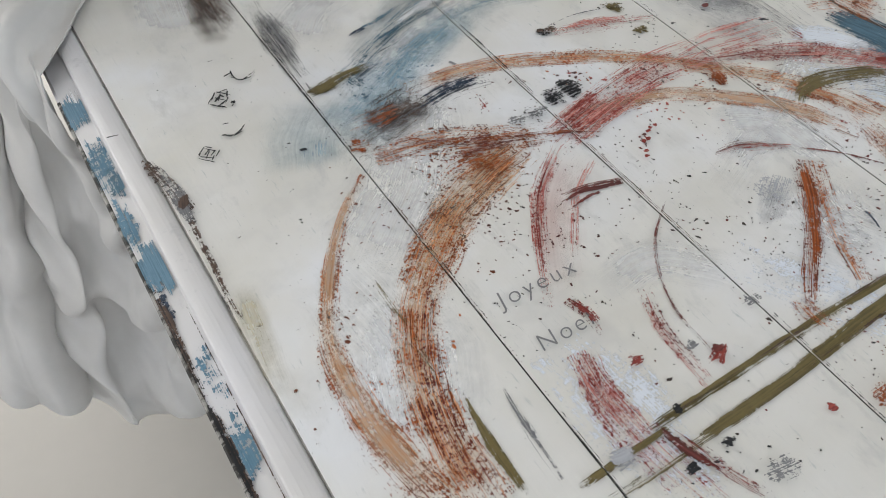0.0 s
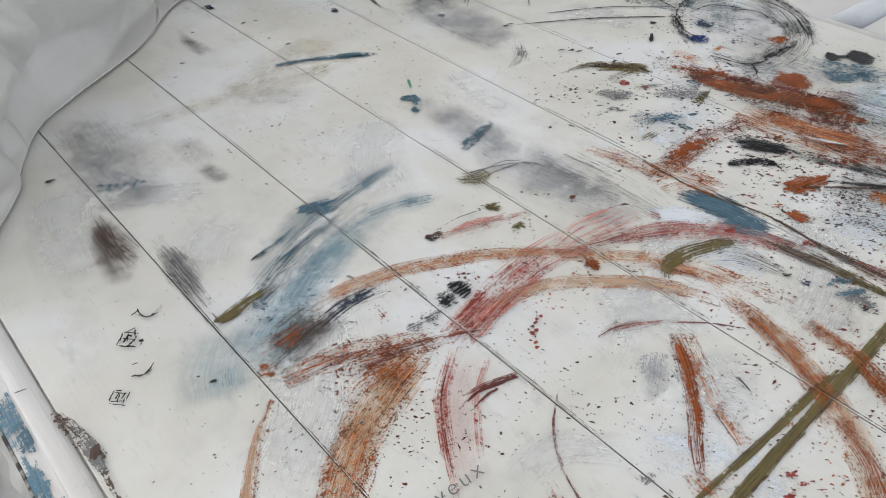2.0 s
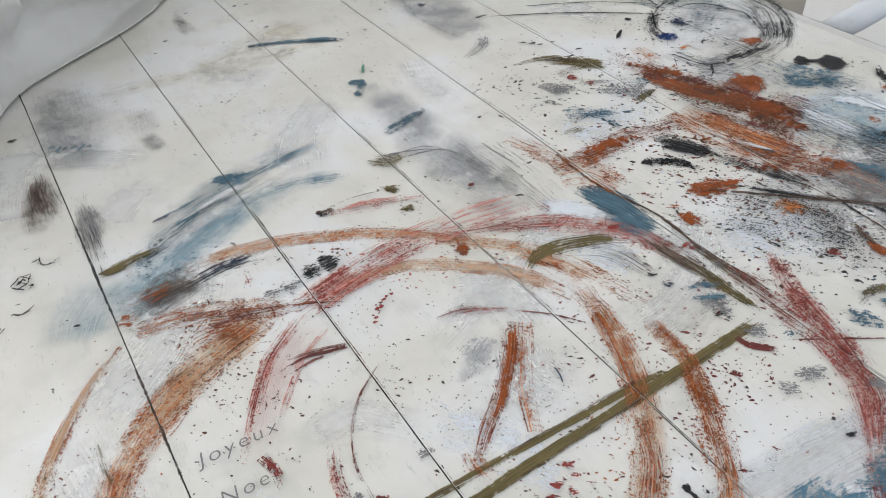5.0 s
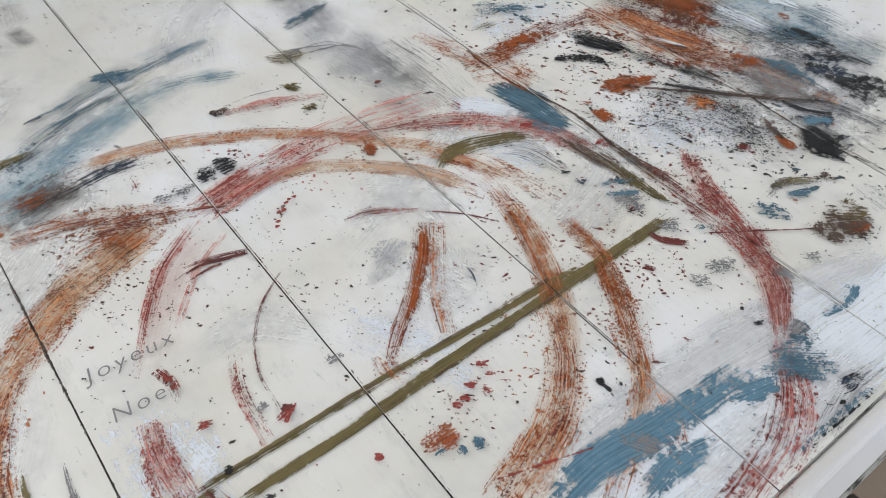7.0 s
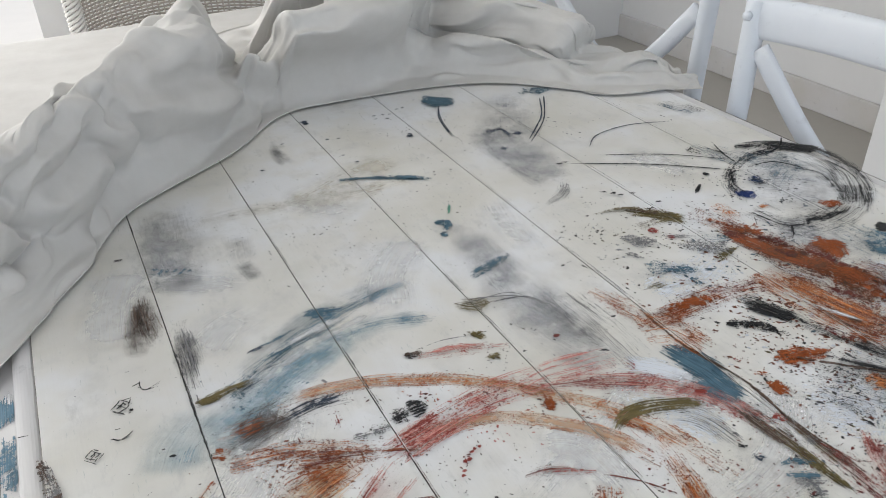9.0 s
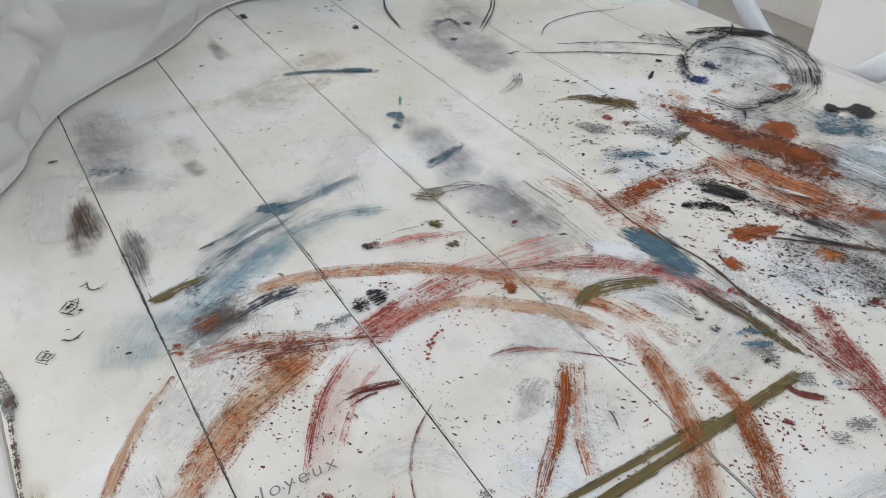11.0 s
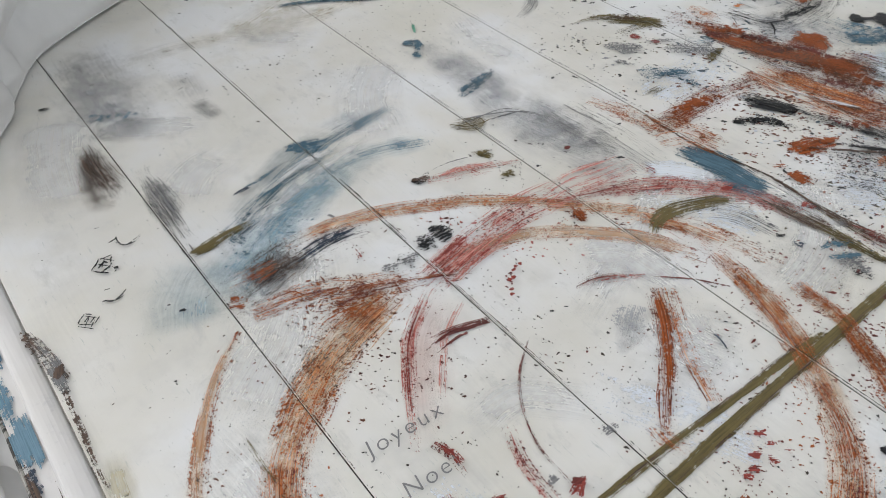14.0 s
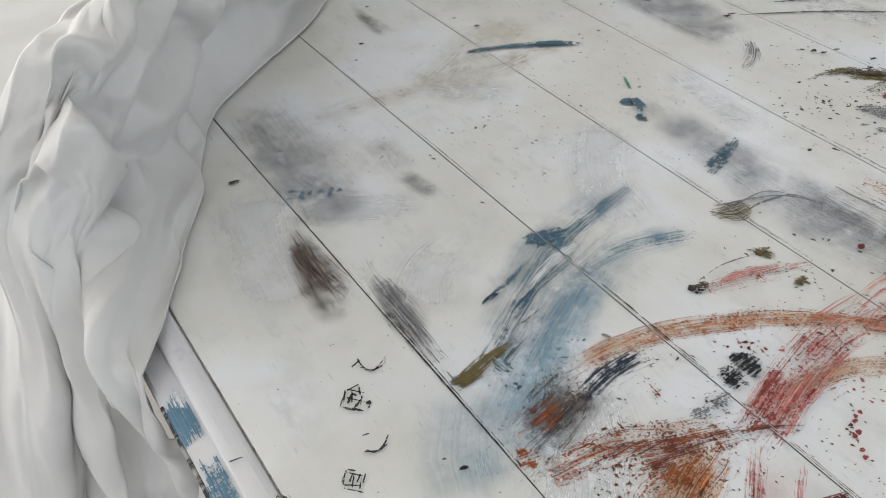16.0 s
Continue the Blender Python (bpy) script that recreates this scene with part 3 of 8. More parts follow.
stroke("navy", "solid", 0.0149, 0.72, [(0.213, 0.905), (0.240, 0.910), (0.269, 0.910)])
stroke("grey", "dry", 0.0209, 0.4, [(0.209, 0.904), (0.245, 0.910), (0.274, 0.906)])
stroke("white", "wash", (0.044, 0.0496, 0.0551), 0.95, [(0.323, 0.520), (0.434, 0.519), (0.544, 0.510)])
stroke("white", "wash", (0.035, 0.0395, 0.0437), 0.90, [(0.323, 0.520), (0.434, 0.519), (0.544, 0.510)])
stroke("white", "wash", (0.0242, 0.0264, 0.0289), 0.93, [(0.396, 0.468), (0.468, 0.465), (0.552, 0.459)])
stroke("white", "wash", (0.0238, 0.026, 0.0284), 0.75, [(0.549, 0.530), (0.602, 0.522), (0.637, 0.509)])
stroke("white", "wash", 0.0318, 0.75, [(0.221, 0.709), (0.263, 0.710), (0.298, 0.673)])
stroke("white", "wash", (0.0512, 0.0463, 0.0376), 0.68, [(0.381, 0.788), (0.415, 0.763), (0.418, 0.693)])
stroke("white", "wash", (0.025, 0.0272, 0.0298), 0.7, [(0.377, 0.478), (0.461, 0.479), (0.563, 0.473)])
stroke("white", "wash", (0.0463, 0.0439, 0.0379), 0.9, [(0.525, 0.796), (0.540, 0.770), (0.541, 0.751)])
stroke("yellowing", "wash", 0.0181, 0.75, [(0.046, 0.829), (0.041, 0.790), (0.035, 0.741)])
stroke("greywash", "wash", (0.0172, 0.0203, 0.0044), 0.75, [(0.371, 0.715), (0.354, 0.705), (0.335, 0.695)])
stroke("greywash", "wash", (0.1834, 0.1705, 0.1479), 0.45, [(0.677, 0.757), (0.711, 0.679), (0.713, 0.583)])
stroke("greywash", "wash", (0.1653, 0.1485, 0.1252), 0.55, [(0.795, 0.755), (0.809, 0.683), (0.791, 0.600)])
stroke("blue", "wash", 0.0717, 0.6, [(0.866, 0.716), (0.870, 0.681), (0.868, 0.641)])
stroke("peach", "wash", 0.025, 1.0, [(0.247, 0.833), (0.196, 0.813), (0.152, 0.786), (0.121, 0.753), (0.101, 0.715), (0.094, 0.674), (0.093, 0.642)])
stroke("peach", "dry", 0.0301, 0.55, [(0.249, 0.834), (0.199, 0.814), (0.156, 0.789)])
stroke("orange", "dry", (0.0222, 0.0218, 0.027), 0.54, [(0.214, 0.820), (0.156, 0.789), (0.122, 0.757), (0.104, 0.721), (0.095, 0.681), (0.093, 0.642)], (0.75, 1.0))
stroke("rust", "dry", (0.0195, 0.0199, 0.024), 0.14, [(0.214, 0.819), (0.156, 0.788), (0.122, 0.757), (0.104, 0.721), (0.095, 0.681), (0.093, 0.642)], (0.75, 1.0))
stroke("rust", "crumb", (0.0253, 0.025, 0.032), 0.10, [(0.214, 0.819), (0.156, 0.788), (0.122, 0.757), (0.104, 0.721), (0.095, 0.681), (0.093, 0.642)], (0.75, 1.0))
stroke("rust", "dry", (0.007, 0.0126, 0.022), 0.38, [(0.149, 0.778), (0.126, 0.750), (0.105, 0.713), (0.096, 0.677), (0.095, 0.641)], (0.6, 1.0))
stroke("maroon", "crumb", (0.007, 0.0126, 0.024), 0.16, [(0.150, 0.778), (0.126, 0.749), (0.105, 0.712), (0.096, 0.676), (0.095, 0.640)], (0.6, 1.0))
stroke("rust", "dry", (0.0021, 0.0095, 0.0165), 0.42, [(0.148, 0.867), (0.119, 0.840), (0.090, 0.801), (0.072, 0.766), (0.067, 0.729), (0.068, 0.691), (0.076, 0.651)])
stroke("maroon", "crumb", (0.0029, 0.0095, 0.0173), 0.16, [(0.149, 0.866), (0.119, 0.839), (0.091, 0.800), (0.073, 0.766), (0.067, 0.729), (0.069, 0.690), (0.076, 0.651)])
stroke("orange", "dry", (0.0036, 0.0126, 0.0235), 0.5, [(0.149, 0.868), (0.118, 0.840), (0.090, 0.801), (0.073, 0.766), (0.068, 0.728), (0.070, 0.690), (0.078, 0.650)], (1.0, 1.0))
stroke("rust", "dry", (0.0036, 0.0114, 0.0214), 0.14, [(0.149, 0.867), (0.119, 0.839), (0.091, 0.800), (0.073, 0.765), (0.068, 0.728), (0.070, 0.690), (0.079, 0.649)], (1.0, 1.0))
stroke("rust", "crumb", (0.0036, 0.0149, 0.0277), 0.10, [(0.149, 0.867), (0.119, 0.839), (0.091, 0.800), (0.073, 0.765), (0.068, 0.728), (0.070, 0.690), (0.079, 0.649)], (1.0, 1.0))
stroke("peach", "wash", (0.0043, 0.0107, 0.0235), 0.81, [(0.149, 0.868), (0.118, 0.840), (0.090, 0.801), (0.073, 0.766), (0.068, 0.728), (0.070, 0.690), (0.078, 0.650)])
stroke("rust", "dry", (0.012, 0.0201, 0.0148), 0.48, [(0.163, 0.876), (0.204, 0.871), (0.244, 0.849), (0.280, 0.834)], (0.7, 0.6))
stroke("maroon", "crumb", (0.014, 0.0219, 0.0167), 0.16, [(0.163, 0.875), (0.204, 0.870), (0.245, 0.848), (0.280, 0.833)], (0.7, 0.6))
stroke("orange", "dry", (0.0122, 0.0243, 0.0149), 0.42, [(0.163, 0.877), (0.203, 0.869), (0.244, 0.848), (0.287, 0.831)])
stroke("rust", "dry", (0.01, 0.0216, 0.0139), 0.14, [(0.163, 0.876), (0.203, 0.868), (0.244, 0.847), (0.288, 0.830)])
stroke("rust", "crumb", (0.0139, 0.0279, 0.0171), 0.10, [(0.163, 0.876), (0.203, 0.868), (0.244, 0.847), (0.288, 0.830)])
blot("rust", "dry", 0.230, 0.844, 0.0191, 0.0087, -20, 0.75, 0.35, 4)
stroke("peach", "wash", (0.0221, 0.0316, 0.0241), 0.9, [(0.260, 0.836), (0.214, 0.825), (0.172, 0.801), (0.138, 0.772)])
stroke("orange", "dry", (0.0171, 0.0263, 0.0248), 0.4, [(0.255, 0.836), (0.214, 0.825), (0.172, 0.801), (0.135, 0.769)])
stroke("rust", "dry", (0.0152, 0.024, 0.022), 0.14, [(0.256, 0.835), (0.215, 0.824), (0.172, 0.800), (0.135, 0.769)])
stroke("rust", "crumb", (0.0191, 0.0309, 0.0279), 0.10, [(0.256, 0.835), (0.215, 0.824), (0.172, 0.800), (0.135, 0.769)])
stroke("umber", "dry", (0.0164, 0.0303, 0.0099), 0.28, [(0.226, 0.824), (0.190, 0.812), (0.155, 0.803)])
stroke("peach", "wash", 0.0161, 0.81, [(0.215, 0.926), (0.265, 0.922), (0.310, 0.907), (0.364, 0.878), (0.412, 0.836), (0.455, 0.789), (0.494, 0.700)])
stroke("orange", "dry", (0.012, 0.0147, 0.0168), 0.52, [(0.215, 0.926), (0.265, 0.922), (0.310, 0.908), (0.364, 0.878), (0.412, 0.837), (0.455, 0.789), (0.474, 0.756)], (0.6, 0.8))
stroke("rust", "dry", (0.0121, 0.0125, 0.0154), 0.14, [(0.215, 0.925), (0.265, 0.921), (0.310, 0.907), (0.365, 0.877), (0.413, 0.836), (0.455, 0.788), (0.474, 0.755)], (0.6, 0.8))
stroke("rust", "crumb", (0.0141, 0.0169, 0.0195), 0.10, [(0.215, 0.925), (0.265, 0.921), (0.310, 0.907), (0.365, 0.877), (0.413, 0.836), (0.455, 0.788), (0.474, 0.755)], (0.6, 0.8))
stroke("orange", "dry", (0.0176, 0.0192, 0.0122), 0.34, [(0.456, 0.789), (0.474, 0.756), (0.484, 0.727), (0.496, 0.683)])
stroke("rust", "dry", (0.0158, 0.017, 0.01), 0.14, [(0.456, 0.788), (0.474, 0.755), (0.484, 0.726), (0.496, 0.682)])
stroke("rust", "crumb", (0.0208, 0.0214, 0.0134), 0.10, [(0.456, 0.788), (0.474, 0.755), (0.484, 0.726), (0.496, 0.682)])
stroke("crimson", "dry", (0.0069, 0.0108, 0.0064), 0.5, [(0.416, 0.834), (0.457, 0.821), (0.490, 0.804), (0.520, 0.782)], (0.7, 0.5))
stroke("maroon", "crumb", (0.0088, 0.0127, 0.0072), 0.05, [(0.416, 0.833), (0.457, 0.820), (0.490, 0.803), (0.520, 0.781)], (0.7, 0.5))
stroke("rose", "dry", (0.0234, 0.0218, 0.0134), 0.45, [(0.490, 0.804), (0.525, 0.774), (0.546, 0.742), (0.557, 0.703)], (0.8, 0.4))
stroke("crimson", "crumb", (0.0248, 0.0239, 0.0147), 0.07, [(0.490, 0.803), (0.526, 0.773), (0.546, 0.741), (0.557, 0.702)], (0.8, 0.4))
stroke("orange", "dry", (0.0171, 0.0144, 0.0155), 0.52, [(0.294, 0.826), (0.325, 0.833), (0.356, 0.828), (0.387, 0.813), (0.420, 0.784), (0.441, 0.756), (0.456, 0.720)])
stroke("rust", "dry", 0.0133, 0.14, [(0.294, 0.825), (0.326, 0.832), (0.356, 0.827), (0.387, 0.812), (0.420, 0.783), (0.441, 0.755), (0.456, 0.719)])
stroke("rust", "crumb", (0.0191, 0.0161, 0.0181), 0.10, [(0.294, 0.825), (0.326, 0.832), (0.356, 0.827), (0.387, 0.812), (0.420, 0.783), (0.441, 0.755), (0.456, 0.719)])
stroke("peach", "wash", (0.0132, 0.0161, 0.0145), 0.81, [(0.294, 0.826), (0.325, 0.833), (0.356, 0.828), (0.387, 0.813), (0.420, 0.784), (0.441, 0.756), (0.456, 0.720)])
blot("crimson", "dab", 0.286, 0.819, 0.0090, 0.0079, 3, 0.62, 0.35, 5)
blot("rust", "dab", 0.416, 0.816, 0.0118, 0.0061, -102, 0.55, 0.35, 6)
stroke("rose", "dry", (0.0093, 0.0086, 0.0046), 0.7, [(0.274, 0.821), (0.238, 0.795), (0.212, 0.760), (0.188, 0.719)], (1.0, 0.9))
stroke("crimson", "crumb", (0.0101, 0.0094, 0.0046), 0.07, [(0.274, 0.820), (0.238, 0.794), (0.212, 0.759), (0.188, 0.718)], (1.0, 0.9))
stroke("rose", "wash", (0.0196, 0.0223, 0.0163), 0.8, [(0.280, 0.814), (0.242, 0.788), (0.215, 0.752), (0.192, 0.716)])
stroke("crimson", "dry", 0.0028, 0.66, [(0.271, 0.820), (0.234, 0.791), (0.207, 0.752), (0.192, 0.726)], (0.9, 0.8))
stroke("rose", "wash", (0.0184, 0.017, 0.0101), 0.38, [(0.288, 0.805), (0.252, 0.778), (0.226, 0.744), (0.208, 0.719)])
stroke("rose", "dry", (0.0055, 0.0048, 0.004), 0.7, [(0.285, 0.799), (0.257, 0.780), (0.234, 0.754), (0.223, 0.740)])
stroke("rose", "wash", (0.0112, 0.014, 0.014), 0.32, [(0.182, 0.686), (0.178, 0.662), (0.178, 0.630)])
stroke("rose", "dry", (0.0112, 0.014, 0.014), 0.36, [(0.182, 0.686), (0.178, 0.662), (0.178, 0.630)])
stroke("crimson", "crumb", (0.0114, 0.0151, 0.014), 0.07, [(0.182, 0.685), (0.178, 0.662), (0.178, 0.629)])
stroke("rose", "dry", (0.0118, 0.0184, 0.0173), 0.36, [(0.185, 0.685), (0.175, 0.651), (0.178, 0.618), (0.184, 0.582)])
stroke("crimson", "crumb", (0.013, 0.0203, 0.0194), 0.07, [(0.185, 0.684), (0.175, 0.651), (0.178, 0.618), (0.184, 0.582)])
stroke("rose", "wash", (0.0099, 0.0184, 0.0173), 0.27, [(0.185, 0.685), (0.175, 0.651), (0.178, 0.618), (0.184, 0.582)])
stroke("crimson", "dry", (0.0041, 0.0054, 0.0063), 0.55, [(0.194, 0.624), (0.199, 0.608), (0.203, 0.590), (0.211, 0.572)])
stroke("maroon", "crumb", (0.0051, 0.0073, 0.0063), 0.05, [(0.194, 0.623), (0.199, 0.608), (0.203, 0.590), (0.211, 0.572)])
stroke("peach", "wash", (0.0169, 0.0205, 0.032), 0.9, [(0.463, 0.715), (0.455, 0.673), (0.439, 0.631), (0.418, 0.599), (0.395, 0.573), (0.366, 0.551), (0.334, 0.536), (0.307, 0.528)])
stroke("orange", "dry", (0.0142, 0.0185, 0.0189), 0.5, [(0.463, 0.717), (0.456, 0.679), (0.442, 0.641), (0.424, 0.611)], (0.9, 0.6))
stroke("rust", "dry", (0.0132, 0.0167, 0.0171), 0.14, [(0.463, 0.716), (0.456, 0.679), (0.443, 0.641), (0.425, 0.611)], (0.9, 0.6))
stroke("rust", "crumb", (0.0161, 0.0222, 0.0216), 0.10, [(0.463, 0.716), (0.456, 0.679), (0.443, 0.641), (0.425, 0.611)], (0.9, 0.6))
stroke("orange", "dry", (0.0155, 0.0197, 0.0267), 0.56, [(0.422, 0.619), (0.407, 0.591), (0.389, 0.567), (0.366, 0.551), (0.337, 0.537), (0.306, 0.529)], (0.7, 1.0))
stroke("rust", "dry", (0.0138, 0.0184, 0.0235), 0.14, [(0.422, 0.619), (0.407, 0.590), (0.389, 0.567), (0.367, 0.550), (0.337, 0.537), (0.306, 0.528)], (0.7, 1.0))
stroke("rust", "crumb", (0.0178, 0.0228, 0.0298), 0.10, [(0.422, 0.619), (0.407, 0.590), (0.389, 0.567), (0.367, 0.550), (0.337, 0.537), (0.306, 0.528)], (0.7, 1.0))
stroke("rust", "dry", (0.0079, 0.0106, 0.0139), 0.58, [(0.418, 0.605), (0.400, 0.574), (0.376, 0.553), (0.350, 0.540), (0.310, 0.525)], (0.5, 1.0))
stroke("maroon", "crumb", (0.0079, 0.0114, 0.0149), 0.16, [(0.418, 0.604), (0.400, 0.574), (0.376, 0.552), (0.350, 0.540), (0.310, 0.525)], (0.5, 1.0))
stroke("orange", "dry", (0.0115, 0.013, 0.0108), 0.38, [(0.482, 0.663), (0.477, 0.625), (0.456, 0.582), (0.435, 0.548), (0.404, 0.522), (0.356, 0.495)])
stroke("rust", "dry", (0.0106, 0.013, 0.0099), 0.14, [(0.482, 0.663), (0.478, 0.624), (0.456, 0.581), (0.435, 0.547), (0.404, 0.522), (0.356, 0.494)])
stroke("rust", "crumb", (0.0136, 0.0151, 0.0127), 0.10, [(0.482, 0.663), (0.478, 0.624), (0.456, 0.581), (0.435, 0.547), (0.404, 0.522), (0.356, 0.494)])
stroke("peach", "wash", (0.0115, 0.0158, 0.0135), 0.6, [(0.482, 0.663), (0.477, 0.625), (0.456, 0.582), (0.435, 0.548), (0.404, 0.522), (0.356, 0.495)])
stroke("orange", "dry", (0.0077, 0.0119, 0.0096), 0.5, [(0.431, 0.536), (0.422, 0.515), (0.406, 0.493)])
stroke("rust", "dry", (0.0055, 0.011, 0.0096), 0.14, [(0.431, 0.535), (0.422, 0.515), (0.406, 0.493)])
stroke("rust", "crumb", (0.0081, 0.0127, 0.0112), 0.10, [(0.431, 0.535), (0.422, 0.515), (0.406, 0.493)])
stroke("orange", "wash", 0.0109, 0.7, [(0.412, 0.494), (0.392, 0.491), (0.365, 0.491)])
stroke("rose", "dry", (0.0103, 0.0171, 0.0191), 0.5, [(0.617, 0.665), (0.597, 0.632), (0.582, 0.589), (0.568, 0.554)])
stroke("crimson", "crumb", (0.0111, 0.0189, 0.0209), 0.07, [(0.617, 0.664), (0.597, 0.631), (0.582, 0.588), (0.568, 0.554)])
stroke("crimson", "dry", (0.007, 0.0125, 0.013), 0.52, [(0.613, 0.662), (0.593, 0.626), (0.581, 0.586), (0.566, 0.549)], (0.6, 0.9))
stroke("maroon", "crumb", (0.0087, 0.0163, 0.0148), 0.05, [(0.613, 0.661), (0.593, 0.625), (0.581, 0.585), (0.566, 0.548)], (0.6, 0.9))
stroke("crimson", "dry", (0.0163, 0.0109, 0.0116), 0.66, [(0.567, 0.561), (0.557, 0.536), (0.533, 0.518), (0.508, 0.498)])
stroke("maroon", "crumb", (0.0191, 0.0123, 0.0136), 0.05, [(0.567, 0.561), (0.557, 0.536), (0.533, 0.517), (0.508, 0.497)])
stroke("rose", "wash", (0.0125, 0.0146, 0.0184), 0.49, [(0.515, 0.504), (0.490, 0.481), (0.461, 0.466), (0.430, 0.458), (0.402, 0.454)])
stroke("crimson", "dry", (0.0104, 0.0156, 0.0212), 0.62, [(0.508, 0.498), (0.486, 0.479), (0.458, 0.465), (0.430, 0.458), (0.400, 0.454)], (0.8, 1.1))
stroke("maroon", "crumb", (0.0124, 0.0191, 0.0255), 0.05, [(0.508, 0.497), (0.486, 0.479), (0.458, 0.465), (0.430, 0.458), (0.400, 0.453)], (0.8, 1.1))
stroke("rose", "dry", (0.0101, 0.019, 0.0231), 0.42, [(0.508, 0.493), (0.489, 0.472), (0.460, 0.457), (0.428, 0.452), (0.405, 0.449)])
stroke("crimson", "crumb", (0.0116, 0.0218, 0.0262), 0.07, [(0.508, 0.492), (0.489, 0.471), (0.460, 0.457), (0.428, 0.451), (0.405, 0.449)])
stroke("crimson", "dry", (0.009, 0.0152, 0.0134), 0.55, [(0.569, 0.675), (0.569, 0.644), (0.568, 0.611), (0.571, 0.583)])
stroke("maroon", "crumb", (0.011, 0.0182, 0.0154), 0.05, [(0.569, 0.674), (0.569, 0.643), (0.568, 0.610), (0.571, 0.582)])
stroke("steel", "solid", (0.0184, 0.0313, 0.0295), 0.95, [(0.551, 0.828), (0.560, 0.792), (0.565, 0.766)])
stroke("steel", "solid", (0.0316, 0.035, 0.0213), 0.9, [(0.556, 0.785), (0.557, 0.758), (0.562, 0.738)])
stroke("blue", "dab", (0.0179, 0.0218, 0.0186), 0.86, [(0.328, 0.514), (0.367, 0.517), (0.402, 0.512), (0.437, 0.509), (0.485, 0.505)], (1.1, 0.9))
stroke("blue", "dab", (0.011, 0.0171, 0.0084), 0.8, [(0.365, 0.487), (0.400, 0.490), (0.430, 0.485)])
blot("blue", "dab", 0.474, 0.493, 0.0181, 0.0079, -14, 0.8, 0.35, 7)
blot("steel", "dab", 0.530, 0.503, 0.0067, 0.0113, -77, 0.62, 0.35, 8)
stroke("blue", "dab", (0.0104, 0.0088, 0.0043), 0.58, [(0.597, 0.504), (0.579, 0.499), (0.555, 0.502)])
stroke("grey", "dry", (0.0061, 0.0119, 0.0107), 0.4, [(0.552, 0.459), (0.517, 0.460), (0.471, 0.449)])
blot("grey", "dab", 0.393, 0.510, 0.0142, 0.0078, -58, 0.5, 0.35, 9)
stroke("greywash", "dry", 0.0177, 0.55, [(0.545, 0.754), (0.554, 0.732)])
blot("blue", "dab", 0.511, 0.493, 0.0104, 0.0078, -73, 0.5, 0.35, 10)
stroke("olive", "solid", (0.0045, 0.0055, 0.005), 0.88, [(0.183, 0.631), (0.241, 0.631), (0.310, 0.631), (0.375, 0.629), (0.470, 0.626)])
stroke("olive", "solid", (0.0065, 0.0078, 0.0088), 0.95, [(0.200, 0.614), (0.262, 0.614), (0.336, 0.617), (0.440, 0.620), (0.551, 0.623)])
stroke("olive", "solid", (0.005, 0.004, 0.004), 0.82, [(0.135, 0.627), (0.163, 0.627), (0.197, 0.627)])
stroke("olive", "dry", (0.004, 0.005, 0.005), 0.7, [(0.145, 0.614), (0.173, 0.613), (0.213, 0.613)])
blot("greywash", "dry", 0.164, 0.625, 0.0075, 0.0045, 4, 0.7, 0.35, 11)
stroke("olive", "solid", (0.0088, 0.0071, 0.0073), 0.74, [(0.558, 0.720), (0.556, 0.678), (0.556, 0.650), (0.558, 0.629)])
stroke("olive", "dry", 0.0088, 0.72, [(0.575, 0.703), (0.574, 0.677), (0.571, 0.651)])
stroke("umber", "line", (0.0039, 0.0031, 0.0029), 0.7, [(0.570, 0.906), (0.567, 0.822), (0.579, 0.756), (0.574, 0.695)])
stroke("olive", "solid", (0.0057, 0.0198, 0.0092), 0.72, [(0.445, 0.763), (0.463, 0.773), (0.487, 0.771), (0.514, 0.761), (0.530, 0.749)])
stroke("grey", "dry", (0.0177, 0.0252, 0.0119), 0.34, [(0.488, 0.765), (0.514, 0.741), (0.521, 0.704)])
stroke("olive", "solid", (0.001, 0.006, 0.005), 0.76, [(0.116, 0.700), (0.113, 0.668), (0.113, 0.634)])
stroke("grey", "dry", (0.001, 0.005, 0.004), 0.72, [(0.136, 0.690), (0.133, 0.661), (0.132, 0.634)])
stroke("olive", "dry", (0.003, 0.004, 0.002), 0.7, [(0.113, 0.792), (0.113, 0.768), (0.114, 0.750)])
stroke("olive", "dry", (0.004, 0.003, 0.003), 0.66, [(0.110, 0.742), (0.111, 0.717)])
blot("olive", "solid", 0.710, 1.016, 0.0404, 0.0141, -49, 0.74, 0.35, 12)
stroke("olive", "dry", (0.0032, 0.0069, 0.009), 0.7, [(0.644, 1.056), (0.666, 1.053), (0.687, 1.042)])
stroke("olive", "dry", 0.0135, 0.66, [(0.672, 1.008), (0.720, 1.005)])
blot("olive", "dab", 0.713, 0.915, 0.0208, 0.0058, 10, 0.7, 0.35, 13)
blot("olive", "dry", 0.432, 0.971, 0.0196, 0.0105, -19, 0.7, 0.35, 14)
stroke("grey", "line", 0.0022, 0.7, [(0.449, 0.964), (0.484, 0.955), (0.494, 0.933)])
blot("olive", "dab", 0.410, 0.924, 0.0115, 0.0051, -56, 0.7, 0.35, 15)
blot("olive", "dab", 0.410, 0.889, 0.0065, 0.0049, -23, 0.75, 0.35, 16)
stroke("rust", "dry", (0.0142, 0.0107, 0.0092), 0.74, [(0.401, 0.724), (0.378, 0.696), (0.353, 0.671), (0.327, 0.650), (0.309, 0.633)], (0.8, 0.7))
